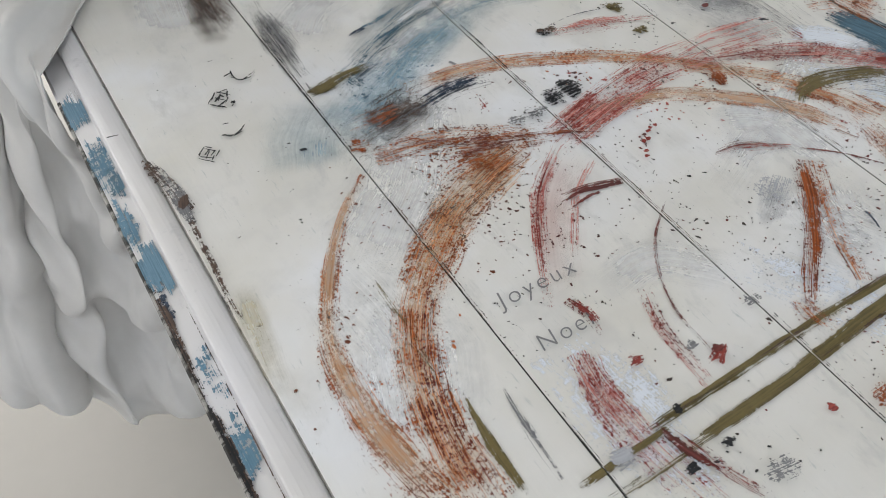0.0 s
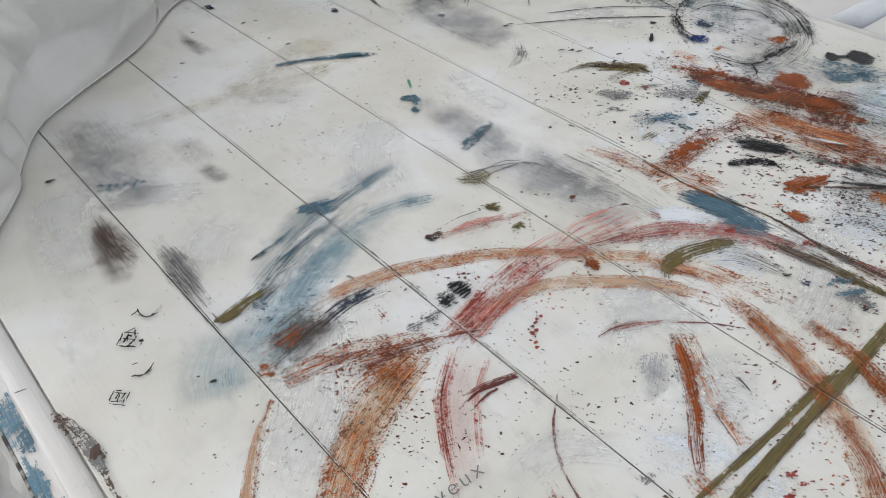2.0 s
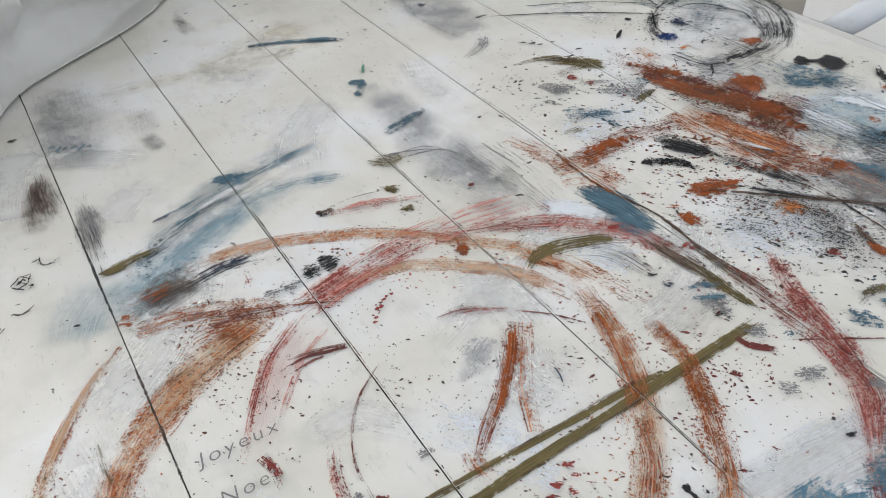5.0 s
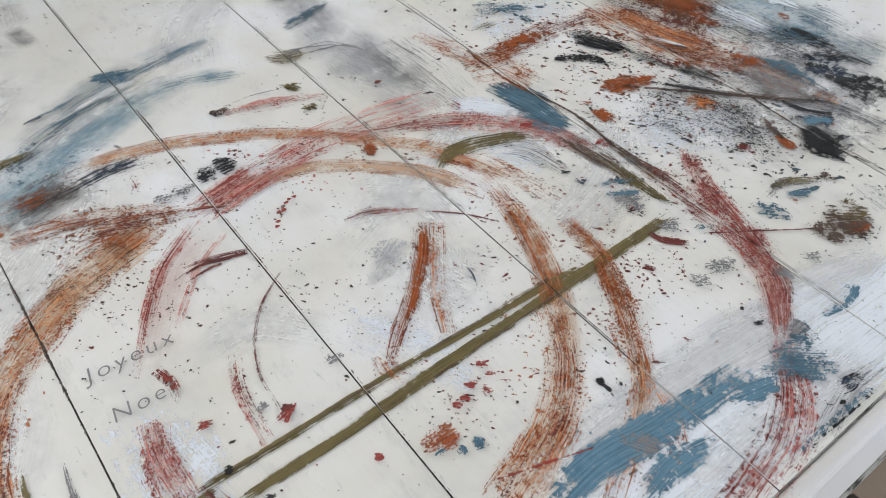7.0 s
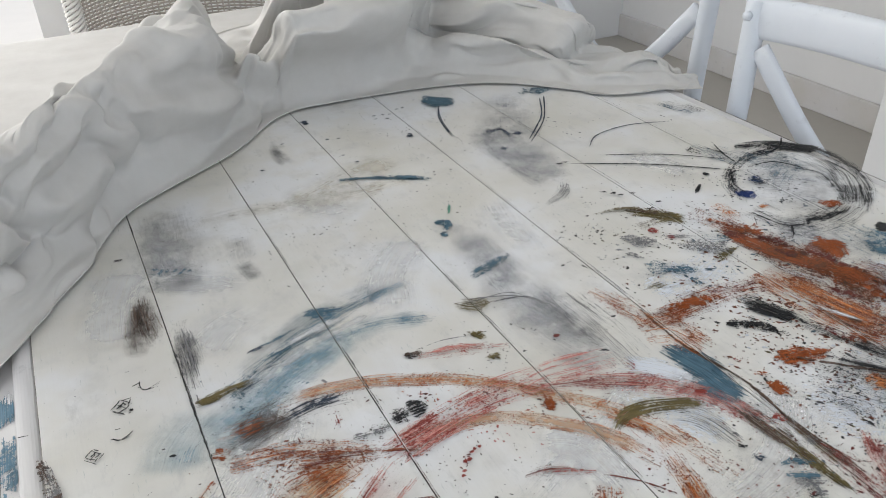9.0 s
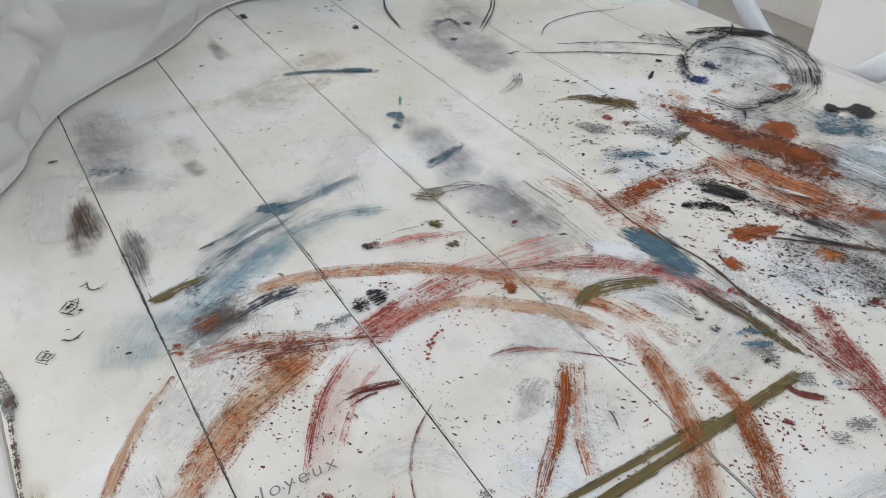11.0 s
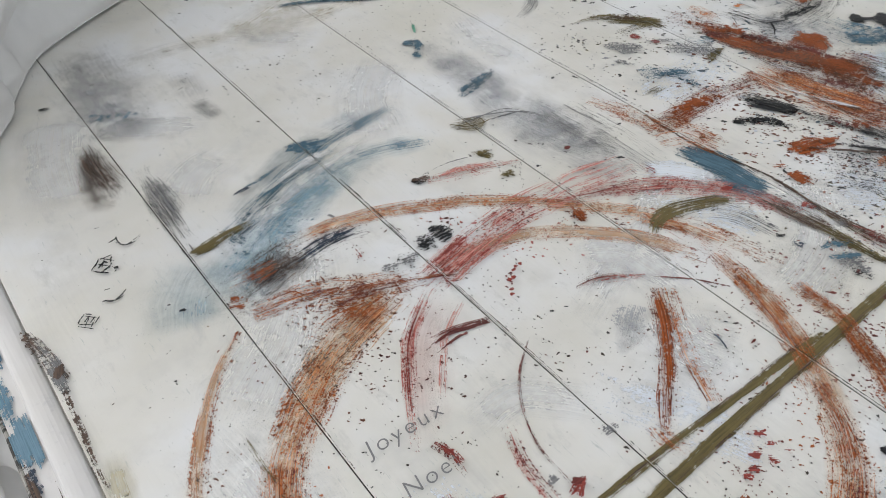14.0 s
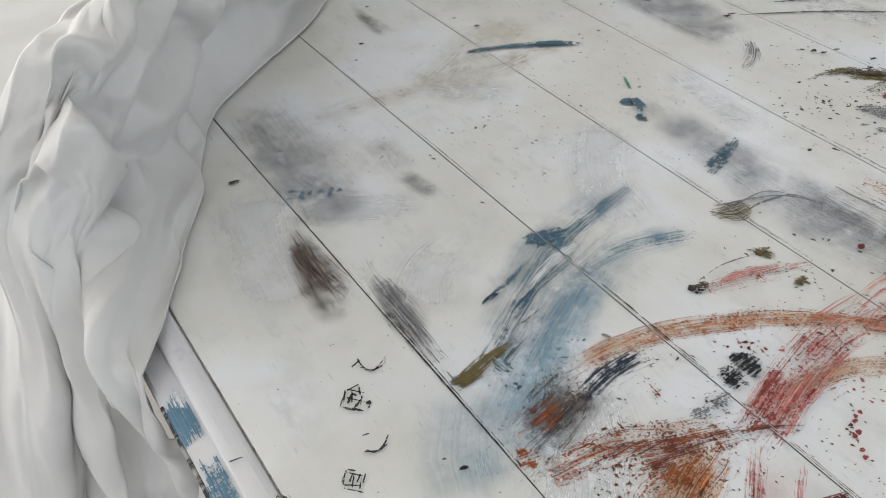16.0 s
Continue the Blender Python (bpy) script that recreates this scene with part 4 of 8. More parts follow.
stroke("maroon", "crumb", (0.0148, 0.0107, 0.0099), 0.16, [(0.401, 0.723), (0.378, 0.695), (0.353, 0.670), (0.328, 0.650), (0.309, 0.632)], (0.8, 0.7))
stroke("rust", "solid", (0.0084, 0.0064, 0.0022), 0.78, [(0.400, 0.721), (0.379, 0.695), (0.354, 0.670), (0.333, 0.652)])
stroke("orange", "dry", (0.0108, 0.0094, 0.0085), 0.28, [(0.408, 0.719), (0.374, 0.674), (0.354, 0.636)])
stroke("rust", "dry", 0.0089, 0.14, [(0.408, 0.718), (0.374, 0.673), (0.354, 0.635)])
stroke("rust", "crumb", 0.0117, 0.10, [(0.408, 0.718), (0.374, 0.673), (0.354, 0.635)])
stroke("orange", "dry", 0.011, 0.42, [(0.312, 0.646), (0.310, 0.635), (0.311, 0.621)])
stroke("rust", "dry", 0.0099, 0.14, [(0.312, 0.646), (0.310, 0.634), (0.311, 0.621)])
stroke("rust", "crumb", 0.0119, 0.10, [(0.312, 0.646), (0.310, 0.634), (0.311, 0.621)])
stroke("crimson", "dry", (0.0031, 0.0071, 0.0036), 0.55, [(0.356, 0.756), (0.377, 0.752), (0.406, 0.736)])
stroke("maroon", "line", (0.0014, 0.0014, 0.002), 0.75, [(0.407, 0.734), (0.429, 0.714), (0.446, 0.690)])
stroke("maroon", "dry", (0.0016, 0.0022, 0.002), 0.78, [(0.299, 0.744), (0.274, 0.725), (0.257, 0.703), (0.247, 0.679), (0.245, 0.656), (0.244, 0.644)])
blot("crimson", "dab", 0.246, 0.646, 0.0089, 0.0025, 16, 0.72, 0.35, 0)
stroke("rose", "dry", (0.0076, 0.007, 0.006), 0.55, [(0.241, 0.700), (0.232, 0.676), (0.230, 0.654), (0.229, 0.633)])
stroke("crimson", "crumb", (0.0089, 0.0081, 0.007), 0.07, [(0.241, 0.700), (0.232, 0.675), (0.230, 0.653), (0.229, 0.633)])
stroke("crimson", "dry", (0.0054, 0.0041, 0.004), 0.35, [(0.240, 0.695), (0.233, 0.670), (0.232, 0.648)])
stroke("maroon", "crumb", (0.0063, 0.0041, 0.006), 0.05, [(0.240, 0.695), (0.233, 0.670), (0.232, 0.647)])
stroke("maroon", "line", (0.002, 0.0029, 0.0032), 0.74, [(0.238, 0.777), (0.259, 0.779), (0.273, 0.775), (0.289, 0.771)])
stroke("maroon", "line", 0.002, 0.66, [(0.242, 0.770), (0.260, 0.773), (0.270, 0.772)])
stroke("crimson", "dry", (0.0053, 0.0061, 0.004), 0.55, [(0.200, 0.717), (0.203, 0.703), (0.202, 0.688)])
stroke("maroon", "crumb", (0.0065, 0.008, 0.0041), 0.05, [(0.200, 0.717), (0.203, 0.702), (0.202, 0.688)])
blot("crimson", "dab", 0.207, 0.666, 0.0049, 0.0029, -24, 0.62, 0.35, 1)
stroke("maroon", "solid", (0.0043, 0.0067, 0.0049), 0.84, [(0.523, 0.621), (0.525, 0.609), (0.539, 0.595)])
stroke("maroon", "line", 0.0014, 0.72, [(0.543, 0.603), (0.589, 0.573), (0.641, 0.538)])
blot("maroon", "dab", 0.497, 0.597, 0.0057, 0.0039, -45, 0.75, 0.35, 2)
blot("crimson", "dab", 0.658, 0.640, 0.0043, 0.0044, -36, 0.8, 0.35, 3)
stroke("crimson", "line", (0.001, 0.0019, 0.0009), 0.58, [(0.309, 0.544), (0.337, 0.535), (0.373, 0.523)])
blot("crimson", "dab", 0.571, 0.708, 0.0038, 0.0042, -67, 0.7, 0.35, 4)
blot("crimson", "dab", 0.456, 0.733, 0.0034, 0.0036, -27, 0.6, 0.35, 5)
blot("crimson", "dab", 0.506, 0.822, 0.0086, 0.0064, -83, 0.5, 0.35, 6)
blot("crimson", "dab", 0.307, 0.579, 0.0056, 0.0042, -10, 0.45, 0.35, 7)
stroke("rust", "dab", (0.0178, 0.0344, 0.0483), 0.66, [(0.752, 0.993), (0.761, 0.948), (0.768, 0.906), (0.784, 0.866), (0.794, 0.825), (0.804, 0.789)], (0.8, 1.0))
stroke("rust", "dry", (0.0229, 0.0465, 0.0755), 0.68, [(0.749, 1.007), (0.761, 0.957), (0.767, 0.913), (0.780, 0.871), (0.794, 0.825), (0.802, 0.787)], (0.75, 1.0))
stroke("maroon", "crumb", (0.0254, 0.0509, 0.082), 0.16, [(0.749, 1.005), (0.761, 0.955), (0.767, 0.912), (0.780, 0.869), (0.794, 0.824), (0.802, 0.786)], (0.75, 1.0))
stroke("rust", "solid", (0.0162, 0.0207, 0.0221), 0.52, [(0.762, 0.941), (0.769, 0.891), (0.788, 0.848), (0.806, 0.790)])
blot("rust", "dab", 0.778, 0.937, 0.0138, 0.0159, -49, 0.75, 0.35, 8)
blot("rust", "dab", 0.817, 0.871, 0.0316, 0.0169, 5, 0.72, 0.35, 9)
blot("rust", "dry", 0.798, 0.812, 0.0241, 0.0303, -69, 0.72, 0.35, 10)
blot("orange", "dry", 0.783, 0.983, 0.0230, 0.0144, -94, 0.6, 0.35, 11)
stroke("orange", "dry", (0.0453, 0.0564, 0.0399), 0.66, [(0.726, 0.875), (0.729, 0.818), (0.740, 0.764), (0.768, 0.715)], (0.9, 0.7))
stroke("rust", "dry", (0.0405, 0.0504, 0.0364), 0.14, [(0.725, 0.873), (0.729, 0.817), (0.739, 0.763), (0.768, 0.714)], (0.9, 0.7))
stroke("rust", "crumb", (0.052, 0.0644, 0.0453), 0.10, [(0.725, 0.873), (0.729, 0.817), (0.739, 0.763), (0.768, 0.714)], (0.9, 0.7))
stroke("rust", "dry", (0.0312, 0.0394, 0.0382), 0.5, [(0.738, 0.856), (0.746, 0.797), (0.753, 0.748)])
stroke("maroon", "crumb", (0.0333, 0.0427, 0.0425), 0.16, [(0.738, 0.854), (0.746, 0.795), (0.753, 0.747)])
stroke("umber", "dry", (0.0358, 0.0408, 0.0179), 0.34, [(0.758, 0.727), (0.761, 0.674), (0.771, 0.630)])
stroke("orange", "dry", (0.0291, 0.0365, 0.0163), 0.36, [(0.754, 0.736), (0.764, 0.682), (0.767, 0.628)])
stroke("rust", "dry", (0.0249, 0.0324, 0.0153), 0.14, [(0.753, 0.735), (0.764, 0.681), (0.767, 0.627)])
stroke("rust", "crumb", (0.0336, 0.0409, 0.0204), 0.10, [(0.753, 0.735), (0.764, 0.681), (0.767, 0.627)])
blot("rust", "dab", 0.786, 0.821, 0.0271, 0.0221, -74, 0.66, 0.35, 12)
stroke("rust", "dab", (0.0162, 0.0212, 0.011), 0.64, [(0.578, 0.862), (0.617, 0.861), (0.657, 0.861)])
stroke("rust", "dry", (0.0193, 0.0326, 0.0189), 0.66, [(0.575, 0.863), (0.614, 0.862), (0.655, 0.862), (0.702, 0.855)], (1.0, 0.6))
stroke("maroon", "crumb", (0.021, 0.0358, 0.02), 0.16, [(0.575, 0.861), (0.614, 0.861), (0.655, 0.861), (0.702, 0.854)], (1.0, 0.6))
stroke("orange", "dry", (0.0119, 0.0218, 0.0243), 0.5, [(0.547, 0.932), (0.558, 0.897), (0.566, 0.856)])
stroke("rust", "dry", (0.0119, 0.0196, 0.0222), 0.14, [(0.547, 0.931), (0.558, 0.895), (0.566, 0.855)])
stroke("rust", "crumb", (0.0144, 0.0262, 0.0284), 0.10, [(0.547, 0.931), (0.558, 0.895), (0.566, 0.855)])
stroke("rust", "dry", (0.0191, 0.0201, 0.0235), 0.42, [(0.548, 0.851), (0.570, 0.856), (0.594, 0.855)])
stroke("maroon", "crumb", (0.0211, 0.023, 0.0256), 0.16, [(0.548, 0.850), (0.570, 0.855), (0.594, 0.854)])
stroke("orange", "dry", (0.0244, 0.0446, 0.0209), 0.46, [(0.546, 0.852), (0.572, 0.842), (0.580, 0.806)])
stroke("rust", "dry", (0.0218, 0.0396, 0.0185), 0.14, [(0.546, 0.851), (0.572, 0.841), (0.580, 0.805)])
stroke("rust", "crumb", (0.0289, 0.051, 0.0233), 0.10, [(0.546, 0.851), (0.572, 0.841), (0.580, 0.805)])
stroke("black", "solid", (0.0098, 0.0167, 0.0127), 0.74, [(0.661, 0.852), (0.676, 0.819), (0.687, 0.787)])
stroke("black", "dry", (0.0115, 0.0106, 0.0067), 0.62, [(0.685, 0.788), (0.701, 0.745), (0.721, 0.698)])
stroke("black", "dab", (0.0124, 0.0135, 0.0086), 0.66, [(0.624, 0.823), (0.645, 0.810), (0.662, 0.780)])
blot("black", "solid", 0.627, 0.821, 0.0056, 0.0040, -27, 0.8, 0.35, 13)
stroke("umber", "dry", (0.0093, 0.0149, 0.0109), 0.4, [(0.695, 0.773), (0.714, 0.730), (0.726, 0.684)])
blot("rust", "dab", 0.647, 0.759, 0.0247, 0.0157, -18, 0.68, 0.35, 14)
blot("rust", "dab", 0.598, 0.734, 0.0098, 0.0067, -75, 0.55, 0.35, 15)
blot("orange", "dab", 0.677, 0.699, 0.0148, 0.0132, -33, 0.58, 0.35, 16)
blot("rust", "dab", 0.713, 0.751, 0.0113, 0.0082, -77, 0.6, 0.35, 0)
stroke("grey", "line", 0.0036, 0.7, [(0.670, 0.745), (0.712, 0.691), (0.770, 0.629)])
stroke("umber", "line", (0.0029, 0.002, 0.0021), 0.66, [(0.720, 0.704), (0.717, 0.654), (0.714, 0.609), (0.722, 0.555)])
blot("umber", "dab", 0.654, 0.541, 0.0170, 0.0252, -40, 0.58, 0.35, 1)
blot("olive", "dab", 0.660, 0.545, 0.0119, 0.0204, -68, 0.45, 0.35, 2)
blot("rust", "dab", 0.647, 0.534, 0.0110, 0.0075, -39, 0.58, 0.35, 3)
specks("black", 90, 0.654, 0.540, 0.024, 0.031, -35, (0.00050, 0.00128), 2.2, 38)
stroke("grey", "dry", (0.0049, 0.006, 0.0062), 0.62, [(0.622, 0.593), (0.644, 0.594), (0.671, 0.581)])
stroke("steel", "dab", (0.0028, 0.0062, 0.0028), 0.66, [(0.633, 0.585), (0.646, 0.581), (0.666, 0.575)])
blot("steel", "dab", 0.610, 0.578, 0.0141, 0.0057, -45, 0.58, 0.35, 5)
blot("rust", "dab", 0.635, 0.580, 0.0047, 0.0026, -58, 0.6, 0.35, 6)
stroke("black", "dry", 0.0321, 0.55, [(0.719, 0.628), (0.721, 0.608), (0.715, 0.582)])
stroke("black", "dab", (0.0224, 0.0211, 0.015), 0.45, [(0.707, 0.615), (0.708, 0.595), (0.733, 0.595)])
blot("black", "dab", 0.676, 0.578, 0.0101, 0.0083, -33, 0.5, 0.35, 7)
stroke("rust", "dry", (0.0035, 0.007, 0.004), 0.66, [(0.702, 0.658), (0.693, 0.632), (0.684, 0.614)])
stroke("black", "solid", (0.0103, 0.0125, 0.0093), 0.68, [(0.837, 0.735), (0.839, 0.704), (0.845, 0.660)])
stroke("navy", "solid", (0.0139, 0.0179, 0.0124), 0.62, [(0.813, 0.695), (0.830, 0.680), (0.847, 0.658)])
stroke("black", "dab", (0.0232, 0.0427, 0.0479), 0.64, [(0.801, 0.650), (0.810, 0.633), (0.808, 0.602)])
stroke("navy", "dry", 0.0302, 0.5, [(0.743, 0.656), (0.760, 0.623), (0.765, 0.581)])
stroke("blue", "dry", 0.0394, 0.35, [(0.857, 0.709), (0.865, 0.678), (0.876, 0.646)])
stroke("steel", "dry", 0.0179, 0.34, [(0.689, 0.559), (0.683, 0.532)])
stroke("black", "dab", (0.0072, 0.0198, 0.0197), 0.52, [(0.824, 1.000), (0.850, 1.045), (0.915, 1.081), (0.986, 1.078)])
stroke("black", "dry", (0.0106, 0.0333, 0.0351), 0.52, [(0.824, 1.000), (0.850, 1.045), (0.915, 1.081), (0.986, 1.078), (1.001, 1.020), (0.959, 0.950), (0.906, 0.914), (0.835, 0.910), (0.810, 0.932)])
stroke("black", "solid", (0.0063, 0.0108, 0.0042), 0.62, [(0.927, 1.113), (0.983, 1.095), (1.015, 1.056), (1.013, 0.999), (0.977, 0.940), (0.921, 0.901)], (0.8, 0.8))
stroke("black", "dry", (0.0113, 0.0162, 0.0133), 0.6, [(0.927, 1.113), (0.983, 1.095), (1.015, 1.056), (1.013, 0.999), (0.977, 0.940), (0.921, 0.901)])
stroke("navy", "dry", (0.0332, 0.0291, 0.0227), 0.34, [(0.909, 1.075), (0.954, 1.058), (0.964, 1.012), (0.949, 0.956)])
stroke("black", "solid", (0.012, 0.0221, 0.0117), 0.8, [(0.987, 1.079), (1.009, 1.059), (1.017, 1.046)])
stroke("black", "dry", (0.0391, 0.0308, 0.0164), 0.34, [(0.815, 0.975), (0.825, 0.926), (0.884, 0.920), (0.954, 0.936)])
stroke("greywash", "wash", 0.1475, 0.6, [(0.847, 1.024), (0.901, 0.993), (0.936, 0.938)])
stroke("steel", "dry", (0.0561, 0.037, 0.0248), 0.36, [(0.908, 1.065), (0.960, 1.045), (0.883, 1.003)])
blot("cobalt", "dab", 0.836, 1.006, 0.0149, 0.0126, -20, 0.8, 0.35, 8)
blot("cobalt", "dab", 0.878, 1.027, 0.0125, 0.0088, -2, 0.6, 0.35, 9)
blot("rust", "dab", 0.906, 0.937, 0.0143, 0.0119, -25, 0.6, 0.35, 10)
blot("orange", "dab", 0.831, 0.971, 0.0087, 0.0059, -24, 0.6, 0.35, 11)
blot("black", "solid", 0.908, 0.869, 0.0099, 0.0124, -45, 0.8, 0.35, 12)
stroke("blue", "dry", (0.0243, 0.0487, 0.0603), 0.42, [(0.867, 0.906), (0.868, 0.869), (0.872, 0.839)])
stroke("greywash", "wash", 0.079, 0.7, [(0.796, 0.940), (0.830, 0.891), (0.852, 0.824)])
blot("black", "dab", 0.797, 1.045, 0.0146, 0.0031, 38, 0.85, 0.35, 13)
blot("black", "dab", 0.833, 1.070, 0.0052, 0.0045, 17, 0.85, 0.35, 14)
blot("crimson", "dab", 0.680, 0.992, 0.0071, 0.0085, -45, 0.8, 0.35, 15)
blot("crimson", "dab", 0.688, 0.972, 0.0047, 0.0048, -32, 0.8, 0.35, 16)
blot("blue", "dab", 0.647, 0.918, 0.0162, 0.0057, -22, 0.62, 0.35, 0)
blot("blue", "dry", 0.728, 0.946, 0.0198, 0.0106, -21, 0.6, 0.35, 1)
blot("grey", "dry", 0.693, 0.971, 0.0221, 0.0053, -33, 0.6, 0.35, 2)
blot("steel", "dab", 0.651, 0.891, 0.0086, 0.0060, -80, 0.66, 0.35, 3)
blot("olive", "dry", 0.608, 0.904, 0.0145, 0.0051, -2, 0.62, 0.35, 4)
blot("grey", "dab", 0.626, 0.960, 0.0117, 0.0052, -59, 0.5, 0.35, 5)
stroke("black", "line", 0.0008, 0.66, [(0.802, 0.959), (0.790, 0.943)])
stroke("black", "line", 0.0008, 0.66, [(0.821, 0.918), (0.797, 0.899)])
blot("steel", "dab", 0.549, 0.669, 0.0098, 0.0044, -24, 0.66, 0.35, 6)
blot("grey", "dab", 0.570, 0.682, 0.0064, 0.0054, -51, 0.72, 0.35, 7)
blot("black", "dab", 0.531, 0.640, 0.0101, 0.0054, -63, 0.42, 0.35, 8)
blot("navy", "dab", 0.523, 0.689, 0.0054, 0.0043, -56, 0.6, 0.35, 9)
blot("black", "dab", 0.521, 0.703, 0.0047, 0.0032, -58, 0.7, 0.35, 10)
blot("black", "dab", 0.516, 0.523, 0.0041, 0.0024, -14, 0.75, 0.35, 11)
blot("black", "dab", 0.405, 0.553, 0.0030, 0.0025, 0, 0.66, 0.35, 12)
blot("black", "dab", 0.526, 0.463, 0.0078, 0.0035, -15, 0.5, 0.35, 13)
blot("black", "dab", 0.507, 0.457, 0.0035, 0.0016, -8, 0.75, 0.35, 14)
blot("steel", "dab", 0.321, 0.564, 0.0047, 0.0043, -18, 0.55, 0.35, 15)
blot("steel", "dab", 0.311, 0.566, 0.0040, 0.0030, -97, 0.5, 0.35, 16)
blot("black", "dab", 0.204, 0.632, 0.0016, 0.0014, 18, 0.8, 0.35, 0)
stroke("steel", "line", (0.0032, 0.0067, 0.0074), 0.84, [(0.407, 1.296), (0.447, 1.282), (0.492, 1.256), (0.520, 1.235)])
blot("steel", "solid", 0.656, 1.485, 0.0320, 0.0204, -65, 0.84, 0.35, 1)
stroke("navy", "line", (0.0022, 0.0016, 0.0027), 0.8, [(0.647, 1.464), (0.622, 1.414), (0.606, 1.339)])
blot("steel", "dab", 0.816, 1.439, 0.0349, 0.0176, -13, 0.66, 0.35, 2)
stroke("navy", "dab", (0.0126, 0.0115, 0.007), 0.72, [(0.649, 1.327), (0.670, 1.334), (0.684, 1.329), (0.679, 1.300)])
blot("navy", "dab", 0.651, 1.271, 0.0063, 0.0076, -29, 0.85, 0.35, 3)
blot("navy", "dab", 0.695, 1.307, 0.0084, 0.0072, -17, 0.7, 0.35, 4)
stroke("navy", "line", (0.0022, 0.002, 0.0014), 0.8, [(0.814, 1.416), (0.758, 1.332), (0.687, 1.263)])
stroke("navy", "line", (0.0015, 0.0022, 0.0022), 0.76, [(0.752, 1.211), (0.789, 1.242), (0.850, 1.249), (0.913, 1.229)])
stroke("black", "line", (0.0022, 0.0028, 0.0028), 0.74, [(0.696, 1.188), (0.791, 1.129), (0.876, 1.058)])
stroke("black", "line", (0.0022, 0.0022, 0.0014), 0.68, [(0.749, 1.187), (0.831, 1.141), (0.907, 1.073)])
stroke("grey", "dry", (0.0057, 0.0115, 0.007), 0.56, [(0.610, 1.104), (0.642, 1.117), (0.676, 1.152)])
stroke("green", "line", 0.0027, 0.74, [(0.508, 1.166), (0.495, 1.144)])
blot("steel", "dab", 0.477, 1.129, 0.0068, 0.0062, -36, 0.75, 0.35, 5)
blot("steel", "dab", 0.470, 1.104, 0.0072, 0.0067, -56, 0.72, 0.35, 6)
stroke("steel", "dab", (0.0057, 0.0073, 0.0084), 0.62, [(0.445, 1.009), (0.473, 1.015), (0.511, 1.031)])
blot("black", "dab", 0.341, 0.928, 0.0068, 0.0051, -36, 0.72, 0.35, 7)
stroke("rose", "dry", (0.0075, 0.0161, 0.0067), 0.3, [(0.347, 0.923), (0.383, 0.913), (0.428, 0.897)])
stroke("crimson", "crumb", (0.0085, 0.0174, 0.007), 0.07, [(0.348, 0.922), (0.383, 0.912), (0.428, 0.896)])
stroke("grey", "line", (0.001, 0.0011, 0.0012), 0.6, [(0.349, 0.932), (0.376, 0.933), (0.403, 0.927)])
blot("navy", "dab", 0.556, 1.379, 0.0060, 0.0054, -42, 0.85, 0.35, 8)
blot("navy", "dab", 0.438, 1.502, 0.0055, 0.0073, 5, 0.8, 0.35, 9)
stroke("grey", "wash", 0.0154, 0.6, [(0.366, 1.444), (0.376, 1.373)])
blot("black", "dab", 0.870, 1.132, 0.0140, 0.0100, -90, 0.5, 0.35, 10)
blot("black", "dry", 0.979, 1.252, 0.0221, 0.0136, -84, 0.45, 0.35, 11)
blot("grey", "dry", 0.961, 1.276, 0.0253, 0.0169, -75, 0.42, 0.35, 12)
blot("black", "dab", 0.128, 1.233, 0.0052, 0.0034, -17, 0.75, 0.35, 13)
blot("black", "dab", 0.301, 0.861, 0.0110, 0.0109, 3, 0.78, 0.15, 14)
blot("black", "dab", 0.316, 0.864, 0.0110, 0.0120, 0, 0.8, 0.15, 15)
blot("black", "dab", 0.279, 0.854, 0.0112, 0.0083, -10, 0.52, 0.35, 16)
blot("crimson", "dab", 0.255, 0.883, 0.0127, 0.0058, -99, 0.3, 0.35, 0)
blot("black", "dab", 0.126, 0.908, 0.0027, 0.0016, -22, 0.72, 0.35, 1)
stroke("pencil", "line", (0.0022, 0.0027, 0.0027), 0.7, [(0.259, 0.936), (0.262, 0.930)])
stroke("pencil", "line", 0.0012, 0.74, [(0.150, 0.967), (0.153, 0.956)])
stroke("pencil", "line", 0.0009, 0.7, [(0.158, 0.970), (0.157, 0.959)])
stroke("black", "line", (0.001, 0.0014, 0.0008), 0.66, [(0.117, 1.013), (0.116, 1.005), (0.119, 0.999), (0.127, 0.998), (0.132, 1.002)])
stroke("black", "line", (0.0014, 0.0012, 0.001), 0.66, [(0.086, 0.951), (0.091, 0.946), (0.100, 0.947)])
stroke("black", "line", 0.0014, 0.66, [(0.089, 0.986), (0.101, 0.974)])
stroke("black", "line", 0.0009, 0.66, [(0.101, 0.974), (0.106, 0.977)])
stroke("black", "line", 0.0007, 0.66, [(0.089, 0.986), (0.098, 0.994)])
stroke("black", "line", 0.001, 0.66, [(0.098, 0.994), (0.107, 0.994)])
stroke("black", "line", 0.0013, 0.66, [(0.107, 0.994), (0.103, 0.985)])
stroke("black", "line", 0.0014, 0.66, [(0.093, 0.984), (0.100, 0.990)])
stroke("black", "line", (0.0008, 0.0014, 0.0014), 0.66, [(0.100, 0.990), (0.102, 0.987)])
stroke("black", "line", (0.0022, 0.0013, 0.0013), 0.66, [(0.096, 0.980), (0.104, 0.984)])
stroke("black", "line", 0.0007, 0.66, [(0.064, 0.940), (0.071, 0.946)])
stroke("black", "line", 0.0008, 0.66, [(0.064, 0.939), (0.073, 0.932)])
stroke("black", "line", 0.0007, 0.66, [(0.073, 0.932), (0.079, 0.938)])
stroke("black", "line", (0.0014, 0.0008, 0.0008), 0.66, [(0.068, 0.938), (0.073, 0.942)])
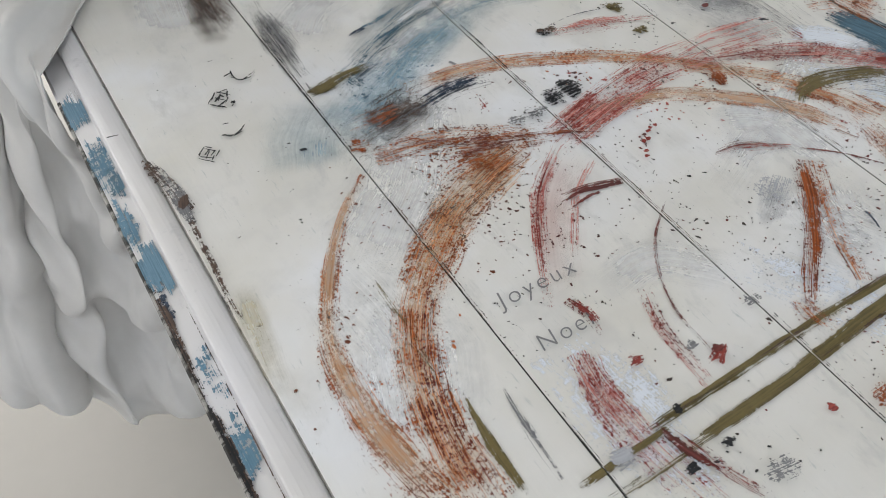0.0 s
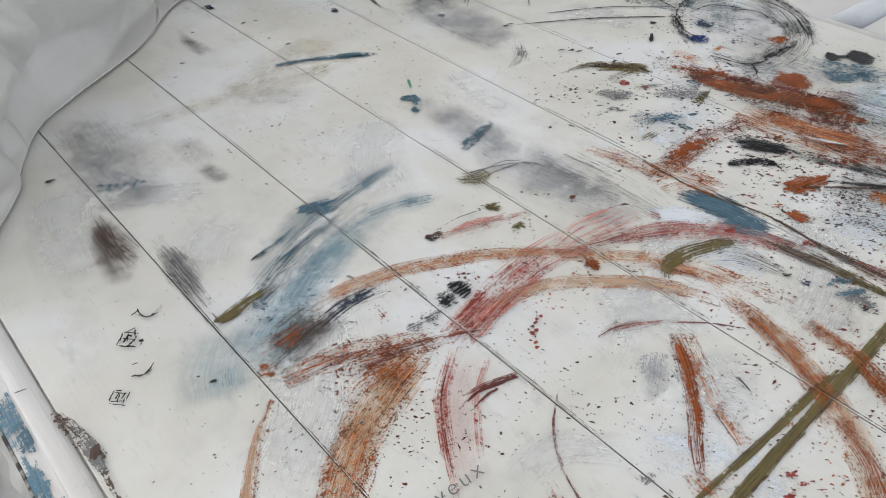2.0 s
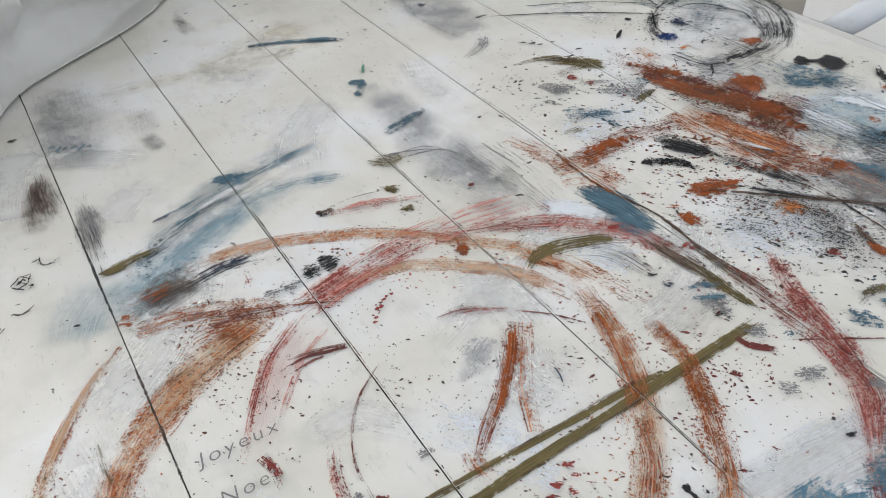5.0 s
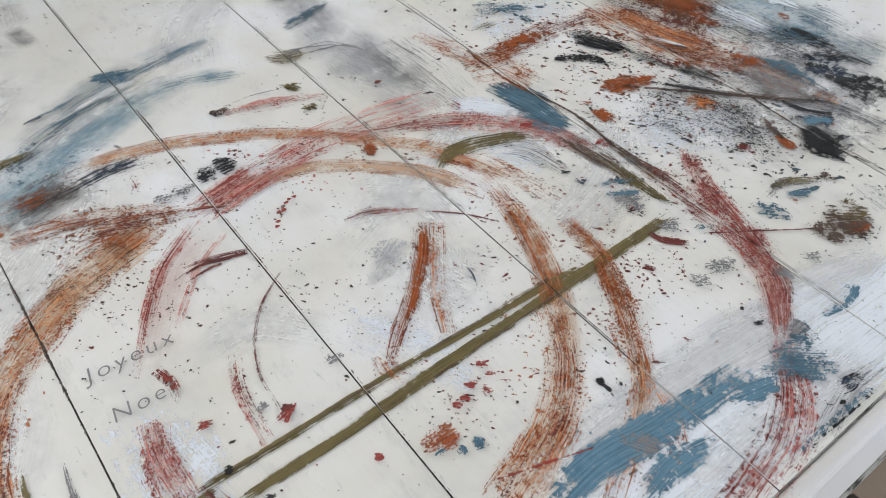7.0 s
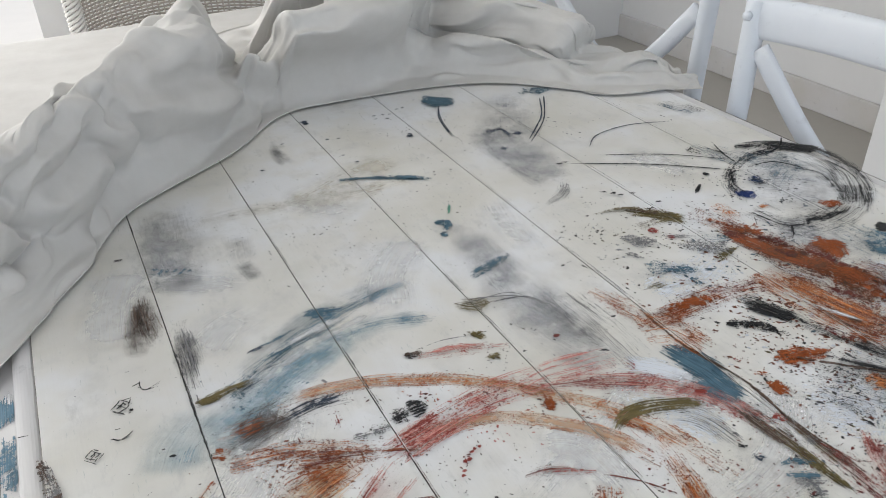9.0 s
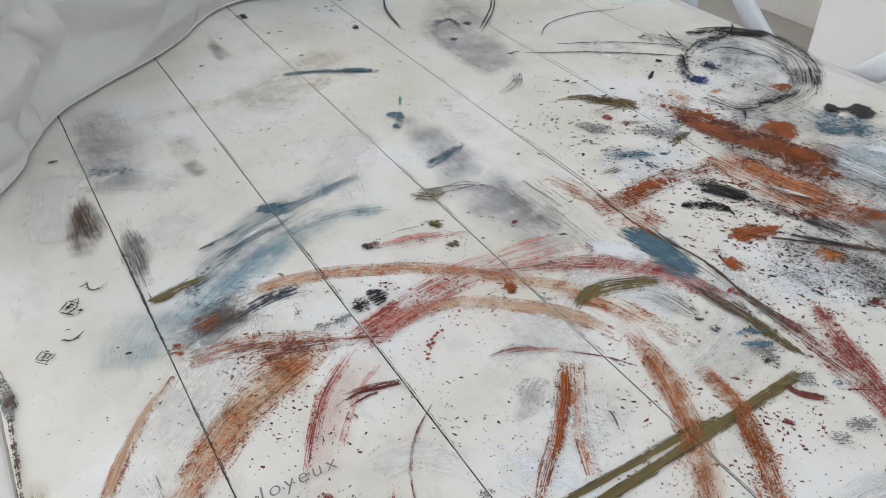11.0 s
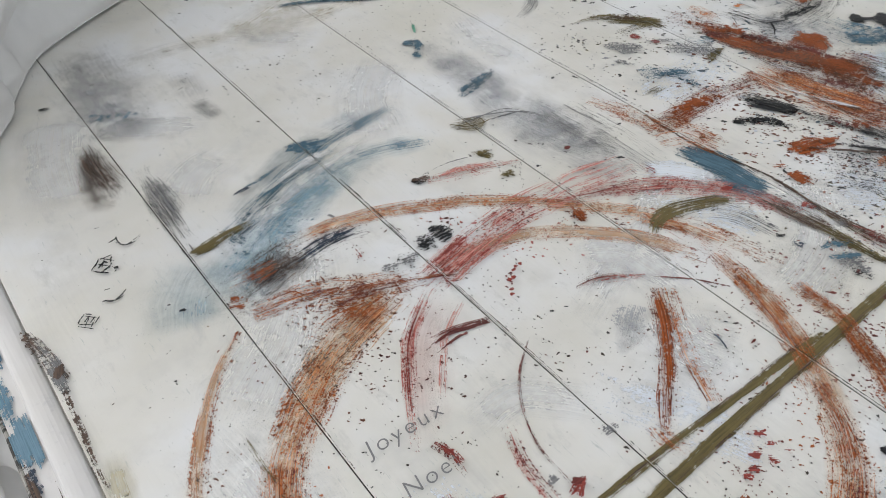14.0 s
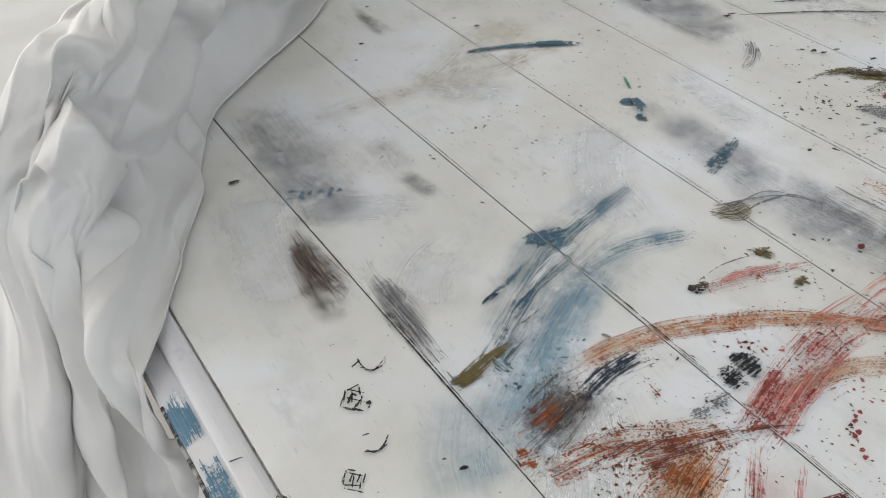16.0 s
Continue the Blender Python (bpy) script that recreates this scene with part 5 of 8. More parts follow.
stroke("black", "line", 0.0008, 0.66, [(0.071, 0.935), (0.076, 0.939)])
stroke("black", "line", 0.0006, 0.66, [(0.071, 0.946), (0.075, 0.942)])
stroke("black", "line", 0.001, 0.66, [(0.017, 0.990), (0.026, 0.988)])
blot("black", "dab", 0.105, 0.978, 0.0020, 0.0025, 0, 0.72, 0.35, 2)
stroke("grey", "dry", (0.0044, 0.0113, 0.003), 0.55, [(0.034, 0.951), (0.039, 0.918), (0.040, 0.883)])
blot("umber", "dab", 0.042, 0.903, 0.0091, 0.0047, -84, 0.62, 0.35, 3)
stroke("umber", "dry", (0.002, 0.005, 0.002), 0.62, [(0.039, 0.884), (0.038, 0.849), (0.035, 0.808)])
stroke("steel", "dab", (0.003, 0.005, 0.002), 0.5, [(0.540, 0.452), (0.499, 0.453), (0.451, 0.453)])
stroke("black", "dab", 0.002, 0.52, [(0.531, 0.450), (0.486, 0.451), (0.446, 0.450)])
specks("black", 260, 0.598, 0.686, 0.150, 0.127, -36, (0.00040, 0.00120), 2.2, 89)
specks("black", 230, 0.707, 0.615, 0.074, 0.128, -37, (0.00040, 0.00144), 2.2, 90)
specks("crimson", 180, 0.484, 0.610, 0.046, 0.076, -36, (0.00040, 0.00128), 2.2, 91)
specks("maroon", 160, 0.603, 0.691, 0.092, 0.081, -37, (0.00040, 0.00128), 2.2, 92)
specks("crimson", 120, 0.334, 0.594, 0.029, 0.033, -38, (0.00030, 0.00088), 2.2, 93)
specks("black", 130, 0.336, 0.666, 0.122, 0.102, -37, (0.00030, 0.00080), 2.2, 94)
specks("black", 260, 0.676, 0.965, 0.160, 0.120, -30, (0.00040, 0.00136), 2.2, 95)
specks("rust", 200, 0.654, 0.843, 0.120, 0.072, -30, (0.00050, 0.00152), 2.2, 96)
specks("navy", 120, 0.841, 1.028, 0.139, 0.089, -30, (0.00040, 0.00144), 2.2, 97)
specks("black", 130, 0.584, 1.391, 0.168, 0.117, -31, (0.00040, 0.00104), 2.2, 98)
specks("black", 120, 0.361, 1.160, 0.215, 0.171, -30, (0.00030, 0.00072), 2.2, 99)
specks("black", 150, 0.167, 0.787, 0.130, 0.112, -32, (0.00025, 0.00064), 2.2, 100)
specks("maroon", 60, 0.168, 0.814, 0.031, 0.027, -33, (0.00040, 0.00088), 2.2, 101)
specks("maroon", 80, 0.194, 0.809, 0.025, 0.041, -32, (0.00040, 0.00096), 2.2, 102)
specks("maroon", 70, 0.239, 0.763, 0.044, 0.064, -37, (0.00040, 0.00088), 2.2, 103)
specks("rust", 120, 0.718, 0.684, 0.079, 0.095, -36, (0.00050, 0.00152), 2.2, 104)
specks("steel", 70, 0.596, 0.628, 0.086, 0.073, -36, (0.00050, 0.00144), 2.2, 105)
specks("black", 90, 0.435, 0.872, 0.094, 0.045, -36, (0.00040, 0.00080), 2.2, 106)
specks("rust", 90, 0.559, 0.742, 0.064, 0.044, -36, (0.00040, 0.00112), 2.2, 107)
specks("black", 50, 0.126, 1.053, 0.085, 0.111, -36, (0.00020, 0.00048), 2.2, 108)
specks("steel", 80, 0.442, 0.484, 0.048, 0.042, -37, (0.00040, 0.00104), 2.2, 109)
specks("black", 80, 0.500, 0.468, 0.034, 0.045, -37, (0.00050, 0.00128), 2.2, 110)
specks("black", 60, 0.205, 0.611, 0.052, 0.029, -32, (0.00040, 0.00096), 2.2, 111)
specks("crimson", 14, 0.327, 0.794, 0.004, 0.018, -45, (0.00060, 0.00128), 2.2, 112)
specks("black", 240, 0.683, 0.669, 0.124, 0.108, -36, (0.00050, 0.00195), 2.2, 113)
specks("rust", 260, 0.676, 0.736, 0.130, 0.096, -36, (0.00050, 0.00210), 2.2, 114)
specks("steel", 150, 0.702, 0.666, 0.111, 0.111, -37, (0.00050, 0.00224), 2.2, 115)
specks("olive", 90, 0.622, 0.677, 0.119, 0.082, -36, (0.00050, 0.00188), 2.2, 116)
specks("crimson", 120, 0.566, 0.675, 0.087, 0.075, -37, (0.00040, 0.00166), 2.2, 117)
specks("white", 160, 0.671, 0.689, 0.125, 0.122, -37, (0.00060, 0.00242), 2.2, 118)
specks("black", 170, 0.848, 0.989, 0.128, 0.111, -30, (0.00060, 0.00210), 2.2, 119)
specks("rust", 150, 0.768, 0.860, 0.099, 0.076, -30, (0.00060, 0.00242), 2.2, 120)
specks("steel", 120, 0.794, 0.898, 0.116, 0.093, -30, (0.00060, 0.00242), 2.2, 121)
specks("olive", 50, 0.695, 0.968, 0.081, 0.070, -29, (0.00050, 0.00188), 2.2, 122)
specks("black", 90, 0.651, 0.993, 0.081, 0.092, -29, (0.00040, 0.00166), 2.2, 123)
specks("greywash", 70, 0.652, 0.965, 0.092, 0.088, -30, (0.00060, 0.00224), 2.2, 124)
specks("navy", 60, 0.692, 1.326, 0.133, 0.097, -31, (0.00040, 0.00159), 2.2, 125)
specks("crimson", 60, 0.440, 0.588, 0.021, 0.056, -37, (0.00040, 0.00144), 2.2, 126)
specks("orange", 80, 0.384, 0.581, 0.027, 0.067, -36, (0.00040, 0.00144), 2.2, 127)
specks("rust", 80, 0.436, 0.542, 0.020, 0.055, -37, (0.00040, 0.00144), 2.2, 128)
specks("steel", 70, 0.393, 0.504, 0.051, 0.021, -38, (0.00050, 0.00188), 2.2, 129)
specks("rust", 60, 0.345, 0.660, 0.021, 0.067, -37, (0.00030, 0.00128), 2.2, 130)
specks("rose", 90, 0.357, 0.830, 0.074, 0.038, -37, (0.00040, 0.00144), 2.2, 131)
specks("orange", 70, 0.399, 0.833, 0.117, 0.027, -36, (0.00040, 0.00128), 2.2, 132)
specks("maroon", 50, 0.211, 0.760, 0.046, 0.052, -36, (0.00030, 0.00096), 2.2, 133)
specks("crimson", 90, 0.523, 0.503, 0.021, 0.071, -37, (0.00040, 0.00144), 2.2, 134)
specks("orange", 140, 0.114, 0.740, 0.028, 0.083, -32, (0.00030, 0.00120), 2.2, 135)
specks("rust", 90, 0.078, 0.763, 0.018, 0.072, -34, (0.00030, 0.00120), 2.2, 136)
specks("rust", 120, 0.216, 0.849, 0.057, 0.021, -32, (0.00040, 0.00144), 2.2, 137)
specks("umber", 70, 0.185, 0.809, 0.022, 0.032, -34, (0.00040, 0.00144), 2.2, 138)
specks("blue", 70, 0.216, 0.956, 0.051, 0.045, -32, (0.00040, 0.00159), 2.2, 139)
specks("steel", 40, 0.192, 0.948, 0.025, 0.030, -32, (0.00040, 0.00166), 2.2, 140)
blot("rust", "dab", 0.622, 0.865, 0.0325, 0.0102, -14, 0.75, 0.35, 5)
blot("rust", "dab", 0.779, 0.802, 0.0338, 0.0228, -82, 0.6, 0.35, 6)
blot("umber", "dab", 0.742, 0.779, 0.0170, 0.0067, -76, 0.5, 0.35, 7)
stroke("black", "line", 0.0054, 0.7, [(0.735, 0.663), (0.739, 0.642), (0.759, 0.617)])
stroke("black", "dry", (0.0086, 0.0134, 0.0085), 0.62, [(0.826, 0.689), (0.843, 0.670), (0.849, 0.645)])
stroke("navy", "dab", (0.0165, 0.03, 0.015), 0.58, [(0.799, 0.685), (0.809, 0.660), (0.822, 0.640)])
stroke("black", "dab", (0.0049, 0.0088, 0.0057), 0.7, [(0.806, 0.641), (0.828, 0.635), (0.833, 0.621)])
blot("black", "dab", 0.713, 0.615, 0.0128, 0.0062, -121, 0.62, 0.35, 8)
blot("black", "dab", 0.727, 0.601, 0.0126, 0.0054, -7, 0.6, 0.35, 9)
blot("navy", "dab", 0.732, 0.631, 0.0184, 0.0056, -43, 0.5, 0.35, 10)
stroke("rust", "dry", (0.0045, 0.0089, 0.0043), 0.72, [(0.691, 0.636), (0.687, 0.622), (0.684, 0.614)])
stroke("maroon", "crumb", (0.0045, 0.0099, 0.0053), 0.16, [(0.691, 0.635), (0.687, 0.621), (0.684, 0.613)])
blot("umber", "dab", 0.678, 0.579, 0.0107, 0.0070, -28, 0.6, 0.35, 11)
blot("rust", "dab", 0.591, 0.645, 0.0054, 0.0033, -68, 0.6, 0.35, 12)
stroke("umber", "dry", (0.0072, 0.0091, 0.0057), 0.55, [(0.573, 0.682), (0.576, 0.650), (0.574, 0.632)])
stroke("steel", "dab", (0.0046, 0.007, 0.0049), 0.55, [(0.530, 0.677), (0.545, 0.673), (0.551, 0.662)])
stroke("grey", "dab", (0.0042, 0.01, 0.0044), 0.5, [(0.536, 0.653), (0.537, 0.643), (0.546, 0.640)])
blot("black", "dab", 0.404, 0.552, 0.0030, 0.0031, -81, 0.72, 0.35, 13)
blot("black", "dab", 0.516, 0.523, 0.0032, 0.0024, -39, 0.8, 0.35, 14)
blot("navy", "dab", 0.521, 0.462, 0.0098, 0.0046, -15, 0.55, 0.35, 15)
blot("steel", "dab", 0.312, 0.567, 0.0032, 0.0022, -72, 0.7, 0.35, 16)
blot("steel", "dab", 0.322, 0.565, 0.0035, 0.0039, -45, 0.7, 0.35, 0)
blot("rose", "dab", 0.310, 0.575, 0.0060, 0.0040, 0, 0.55, 0.35, 1)
stroke("black", "line", 0.001, 0.75, [(0.511, 0.460), (0.520, 0.458), (0.530, 0.460)])
stroke("steel", "solid", (0.0199, 0.0444, 0.0249), 0.85, [(0.638, 1.505), (0.650, 1.480), (0.679, 1.468)])
stroke("navy", "line", (0.0019, 0.0016, 0.0018), 0.75, [(0.643, 1.461), (0.622, 1.406), (0.608, 1.338)])
specks("rust", 420, 0.465, 0.618, 0.200, 0.157, -37, (0.00030, 0.00088), 2.2, 155)
specks("umber", 320, 0.430, 0.664, 0.254, 0.168, -37, (0.00025, 0.00072), 2.2, 156)
specks("crimson", 260, 0.382, 0.610, 0.177, 0.111, -37, (0.00030, 0.00088), 2.2, 157)
specks("rust", 260, 0.684, 0.730, 0.151, 0.104, -36, (0.00040, 0.00144), 2.2, 158)
specks("black", 260, 0.723, 0.670, 0.128, 0.107, -36, (0.00030, 0.00120), 2.2, 159)
specks("steel", 160, 0.671, 0.689, 0.144, 0.116, -37, (0.00040, 0.00144), 2.2, 160)
specks("umber", 260, 0.580, 1.145, 0.345, 0.281, -30, (0.00025, 0.00072), 2.2, 161)
specks("black", 120, 0.703, 1.344, 0.348, 0.219, -31, (0.00030, 0.00104), 2.2, 162)
specks("steel", 90, 0.641, 1.110, 0.206, 0.237, -30, (0.00030, 0.00104), 2.2, 163)
specks("black", 160, 0.872, 0.975, 0.100, 0.125, -30, (0.00030, 0.00128), 2.2, 164)
specks("olive", 60, 0.649, 0.981, 0.075, 0.080, -30, (0.00040, 0.00144), 2.2, 165)
stroke("rose", "dry", (0.0146, 0.0205, 0.0113), 0.55, [(0.422, 0.834), (0.466, 0.818), (0.514, 0.789), (0.543, 0.752), (0.557, 0.703)], (0.9, 0.8))
stroke("crimson", "crumb", (0.0168, 0.022, 0.0122), 0.07, [(0.422, 0.833), (0.466, 0.817), (0.514, 0.788), (0.543, 0.751), (0.557, 0.702)], (0.9, 0.8))
stroke("orange", "dry", (0.013, 0.014, 0.0111), 0.5, [(0.465, 0.758), (0.465, 0.718), (0.449, 0.663), (0.428, 0.621), (0.407, 0.591)], (0.8, 0.9))
stroke("rust", "dry", (0.012, 0.0125, 0.0097), 0.14, [(0.465, 0.757), (0.465, 0.717), (0.449, 0.662), (0.428, 0.620), (0.407, 0.590)], (0.8, 0.9))
stroke("rust", "crumb", (0.015, 0.0162, 0.0127), 0.10, [(0.465, 0.757), (0.465, 0.717), (0.449, 0.662), (0.428, 0.620), (0.407, 0.590)], (0.8, 0.9))
stroke("rose", "dry", (0.0067, 0.0146, 0.0103), 0.5, [(0.615, 0.669), (0.587, 0.627), (0.573, 0.585), (0.557, 0.549), (0.532, 0.519), (0.504, 0.496)], (0.9, 0.9))
stroke("crimson", "crumb", (0.0075, 0.0169, 0.011), 0.07, [(0.615, 0.668), (0.587, 0.626), (0.573, 0.584), (0.557, 0.548), (0.532, 0.518), (0.504, 0.495)], (0.9, 0.9))
stroke("rose", "wash", (0.0105, 0.022, 0.0207), 0.7, [(0.615, 0.669), (0.587, 0.627), (0.573, 0.585), (0.557, 0.549), (0.532, 0.519), (0.504, 0.496)])
stroke("umber", "dry", (0.0071, 0.0088, 0.0068), 0.5, [(0.560, 0.737), (0.561, 0.700), (0.559, 0.663), (0.556, 0.627)])
stroke("orange", "dry", (0.0115, 0.0136, 0.0101), 0.46, [(0.484, 0.665), (0.479, 0.627), (0.458, 0.586), (0.433, 0.549), (0.412, 0.525)], (0.8, 0.9))
stroke("rust", "dry", (0.0095, 0.0119, 0.0085), 0.14, [(0.484, 0.665), (0.479, 0.626), (0.458, 0.586), (0.434, 0.548), (0.412, 0.525)], (0.8, 0.9))
stroke("rust", "crumb", (0.0125, 0.0145, 0.0114), 0.10, [(0.484, 0.665), (0.479, 0.626), (0.458, 0.586), (0.434, 0.548), (0.412, 0.525)], (0.8, 0.9))
stroke("blue", "dry", (0.0053, 0.0122, 0.0083), 0.55, [(0.187, 0.961), (0.243, 0.995), (0.309, 1.021), (0.391, 1.037)], (1.0, 0.7))
blot("umber", "dab", 0.774, 0.796, 0.0255, 0.0142, -92, 0.5, 0.35, 13)
blot("maroon", "dab", 0.776, 0.909, 0.0222, 0.0101, -67, 0.6, 0.35, 14)
blot("umber", "dab", 0.805, 0.820, 0.0225, 0.0112, -73, 0.55, 0.35, 15)
blot("black", "dab", 0.669, 0.817, 0.0230, 0.0050, -56, 0.8, 0.35, 16)
blot("black", "solid", 0.628, 0.820, 0.0050, 0.0031, -37, 0.85, 0.35, 0)
stroke("steel", "dab", (0.0043, 0.0081, 0.0046), 0.62, [(0.446, 1.012), (0.478, 1.025), (0.510, 1.030)])
stroke("grey", "line", (0.001, 0.0014, 0.0014), 0.7, [(0.412, 0.973), (0.441, 0.972), (0.474, 0.967), (0.493, 0.933)])
stroke("umber", "dry", (0.002, 0.002, 0.003), 0.6, [(0.183, 0.631), (0.242, 0.631), (0.311, 0.631), (0.376, 0.631), (0.450, 0.630)])
stroke("umber", "dry", (0.001, 0.002, 0.002), 0.55, [(0.201, 0.612), (0.262, 0.613), (0.337, 0.614), (0.440, 0.617), (0.549, 0.620)])
stroke("rose", "dry", (0.0113, 0.016, 0.013), 0.5, [(0.182, 0.686), (0.178, 0.662), (0.180, 0.628)])
stroke("crimson", "crumb", (0.0123, 0.017, 0.015), 0.07, [(0.182, 0.685), (0.178, 0.662), (0.180, 0.628)])
blot("black", "solid", 0.929, 0.846, 0.0159, 0.0214, -49, 1.0, 0.2, 1)
blot("black", "solid", 0.906, 0.871, 0.0081, 0.0128, -47, 1.0, 0.2, 2)
stroke("black", "solid", 0.0065, 0.95, [(0.907, 0.867), (0.924, 0.857)])
stroke("blue", "dab", (0.0321, 0.046, 0.027), 0.55, [(0.869, 0.872), (0.885, 0.839), (0.918, 0.804)])
stroke("steel", "dry", (0.0279, 0.0404, 0.0269), 0.6, [(0.874, 0.853), (0.897, 0.825), (0.916, 0.796)])
stroke("skywash", "wash", (0.0724, 0.123, 0.0783), 0.8, [(0.839, 0.817), (0.853, 0.765), (0.849, 0.692)])
stroke("steel", "dry", (0.0234, 0.044, 0.0315), 0.48, [(0.882, 0.745), (0.886, 0.722), (0.885, 0.698)])
stroke("black", "solid", (0.0098, 0.0153, 0.0084), 0.8, [(0.839, 0.730), (0.846, 0.708), (0.852, 0.678)])
stroke("navy", "dab", (0.0103, 0.0251, 0.0197), 0.66, [(0.812, 0.692), (0.820, 0.679), (0.838, 0.669)])
stroke("black", "dab", (0.008, 0.0135, 0.0083), 0.7, [(0.799, 0.683), (0.806, 0.673), (0.820, 0.668)])
blot("black", "solid", 0.800, 0.657, 0.0029, 0.0039, -31, 0.95, 0.35, 3)
blot("black", "solid", 0.804, 0.647, 0.0056, 0.0087, -63, 0.95, 0.35, 4)
stroke("black", "dab", (0.0044, 0.0103, 0.0079), 0.72, [(0.964, 0.815), (0.944, 0.793), (0.959, 0.776)])
stroke("black", "line", 0.0062, 0.8, [(0.940, 0.792), (0.953, 0.780), (0.974, 0.766)])
stroke("rust", "dab", (0.0106, 0.0161, 0.01), 0.66, [(0.926, 0.783), (0.928, 0.770), (0.936, 0.761)])
stroke("rust", "solid", (0.0116, 0.0321, 0.0287), 0.82, [(0.745, 0.957), (0.753, 0.923), (0.763, 0.890), (0.779, 0.857), (0.790, 0.836)])
stroke("rust", "solid", (0.0355, 0.0311, 0.011), 0.72, [(0.816, 0.874), (0.818, 0.860), (0.801, 0.850)])
blot("rust", "solid", 0.795, 0.822, 0.0227, 0.0178, -41, 0.78, 0.35, 5)
blot("rust", "solid", 0.832, 0.869, 0.0101, 0.0137, -20, 0.8, 0.35, 6)
stroke("maroon", "dab", (0.0077, 0.0154, 0.01), 0.6, [(0.742, 0.956), (0.752, 0.939), (0.762, 0.923)])
stroke("maroon", "dab", (0.0076, 0.011, 0.0071), 0.6, [(0.771, 0.881), (0.799, 0.867), (0.804, 0.840), (0.814, 0.819)])
stroke("orange", "solid", (0.0211, 0.0345, 0.0314), 0.6, [(0.724, 0.853), (0.732, 0.815), (0.740, 0.772), (0.750, 0.754)])
stroke("rust", "dry", (0.0208, 0.0303, 0.0294), 0.6, [(0.725, 0.846), (0.733, 0.802), (0.741, 0.760), (0.760, 0.716)])
stroke("maroon", "crumb", (0.0218, 0.0328, 0.032), 0.16, [(0.725, 0.845), (0.733, 0.800), (0.741, 0.759), (0.760, 0.715)])
blot("rust", "dab", 0.766, 0.715, 0.0065, 0.0099, -58, 0.7, 0.35, 7)
blot("rust", "dab", 0.703, 0.751, 0.0079, 0.0065, -55, 0.7, 0.35, 8)
blot("umber", "solid", 0.734, 0.769, 0.0032, 0.0045, -39, 0.9, 0.35, 9)
blot("rust", "dab", 0.859, 0.746, 0.0060, 0.0072, -24, 0.75, 0.35, 10)
stroke("black", "solid", (0.0064, 0.0147, 0.0117), 0.74, [(0.665, 0.842), (0.681, 0.819), (0.690, 0.791)])
stroke("black", "dry", (0.0116, 0.0149, 0.0058), 0.7, [(0.692, 0.793), (0.703, 0.755), (0.717, 0.720)])
stroke("black", "dab", (0.0055, 0.0085, 0.0048), 0.7, [(0.633, 0.817), (0.652, 0.806), (0.658, 0.790)])
stroke("black", "line", (0.005, 0.0035, 0.0042), 0.75, [(0.667, 0.744), (0.688, 0.716), (0.715, 0.683), (0.767, 0.634)])
stroke("black", "line", 0.0029, 0.7, [(0.718, 0.685), (0.717, 0.669), (0.716, 0.655)])
stroke("umber", "dry", (0.0072, 0.0129, 0.0086), 0.6, [(0.707, 0.701), (0.728, 0.674), (0.759, 0.640)])
blot("rust", "solid", 0.644, 0.763, 0.0157, 0.0089, -9, 0.74, 0.35, 11)
blot("rust", "dab", 0.664, 0.754, 0.0105, 0.0060, -25, 0.66, 0.35, 12)
blot("rust", "dab", 0.595, 0.733, 0.0056, 0.0065, -80, 0.7, 0.35, 13)
blot("orange", "dab", 0.676, 0.700, 0.0127, 0.0113, -26, 0.6, 0.35, 14)
blot("rust", "dry", 0.682, 0.704, 0.0107, 0.0034, -62, 0.7, 0.35, 15)
stroke("olive", "dab", (0.0037, 0.0055, 0.0045), 0.7, [(0.700, 0.657), (0.698, 0.647)])
stroke("rust", "solid", (0.0049, 0.0096, 0.0075), 0.8, [(0.689, 0.635), (0.688, 0.624), (0.686, 0.614)])
stroke("crimson", "dab", (0.0067, 0.0078, 0.0049), 0.75, [(0.655, 0.644), (0.657, 0.639), (0.661, 0.638)])
stroke("black", "dry", (0.0205, 0.029, 0.0132), 0.66, [(0.713, 0.625), (0.714, 0.610), (0.706, 0.590)])
stroke("black", "dab", (0.0061, 0.0094, 0.0052), 0.62, [(0.721, 0.628), (0.722, 0.610), (0.706, 0.591)])
stroke("black", "dab", (0.0059, 0.0089, 0.0065), 0.6, [(0.696, 0.614), (0.707, 0.608), (0.714, 0.600)])
stroke("navy", "dab", (0.008, 0.0175, 0.0085), 0.55, [(0.735, 0.632), (0.740, 0.622), (0.743, 0.613)])
stroke("grey", "dab", (0.0029, 0.0065, 0.0033), 0.66, [(0.626, 0.596), (0.645, 0.597), (0.666, 0.584)])
stroke("olive", "dab", (0.0019, 0.0047, 0.0026), 0.5, [(0.623, 0.594), (0.641, 0.595), (0.662, 0.586)])
stroke("olive", "solid", (0.0061, 0.0073, 0.0073), 0.72, [(0.548, 0.736), (0.549, 0.699), (0.552, 0.665), (0.556, 0.630)])
stroke("umber", "solid", (0.0061, 0.0091, 0.0079), 0.66, [(0.573, 0.721), (0.574, 0.685), (0.577, 0.659), (0.576, 0.625)])
stroke("crimson", "dry", (0.0136, 0.0187, 0.0176), 0.6, [(0.568, 0.673), (0.577, 0.647), (0.575, 0.618)])
stroke("maroon", "crumb", (0.0168, 0.023, 0.0215), 0.05, [(0.568, 0.673), (0.577, 0.646), (0.575, 0.618)])
blot("steel", "dab", 0.548, 0.669, 0.0125, 0.0038, -29, 0.62, 0.35, 16)
blot("grey", "dab", 0.571, 0.684, 0.0053, 0.0050, -49, 0.6, 0.35, 0)
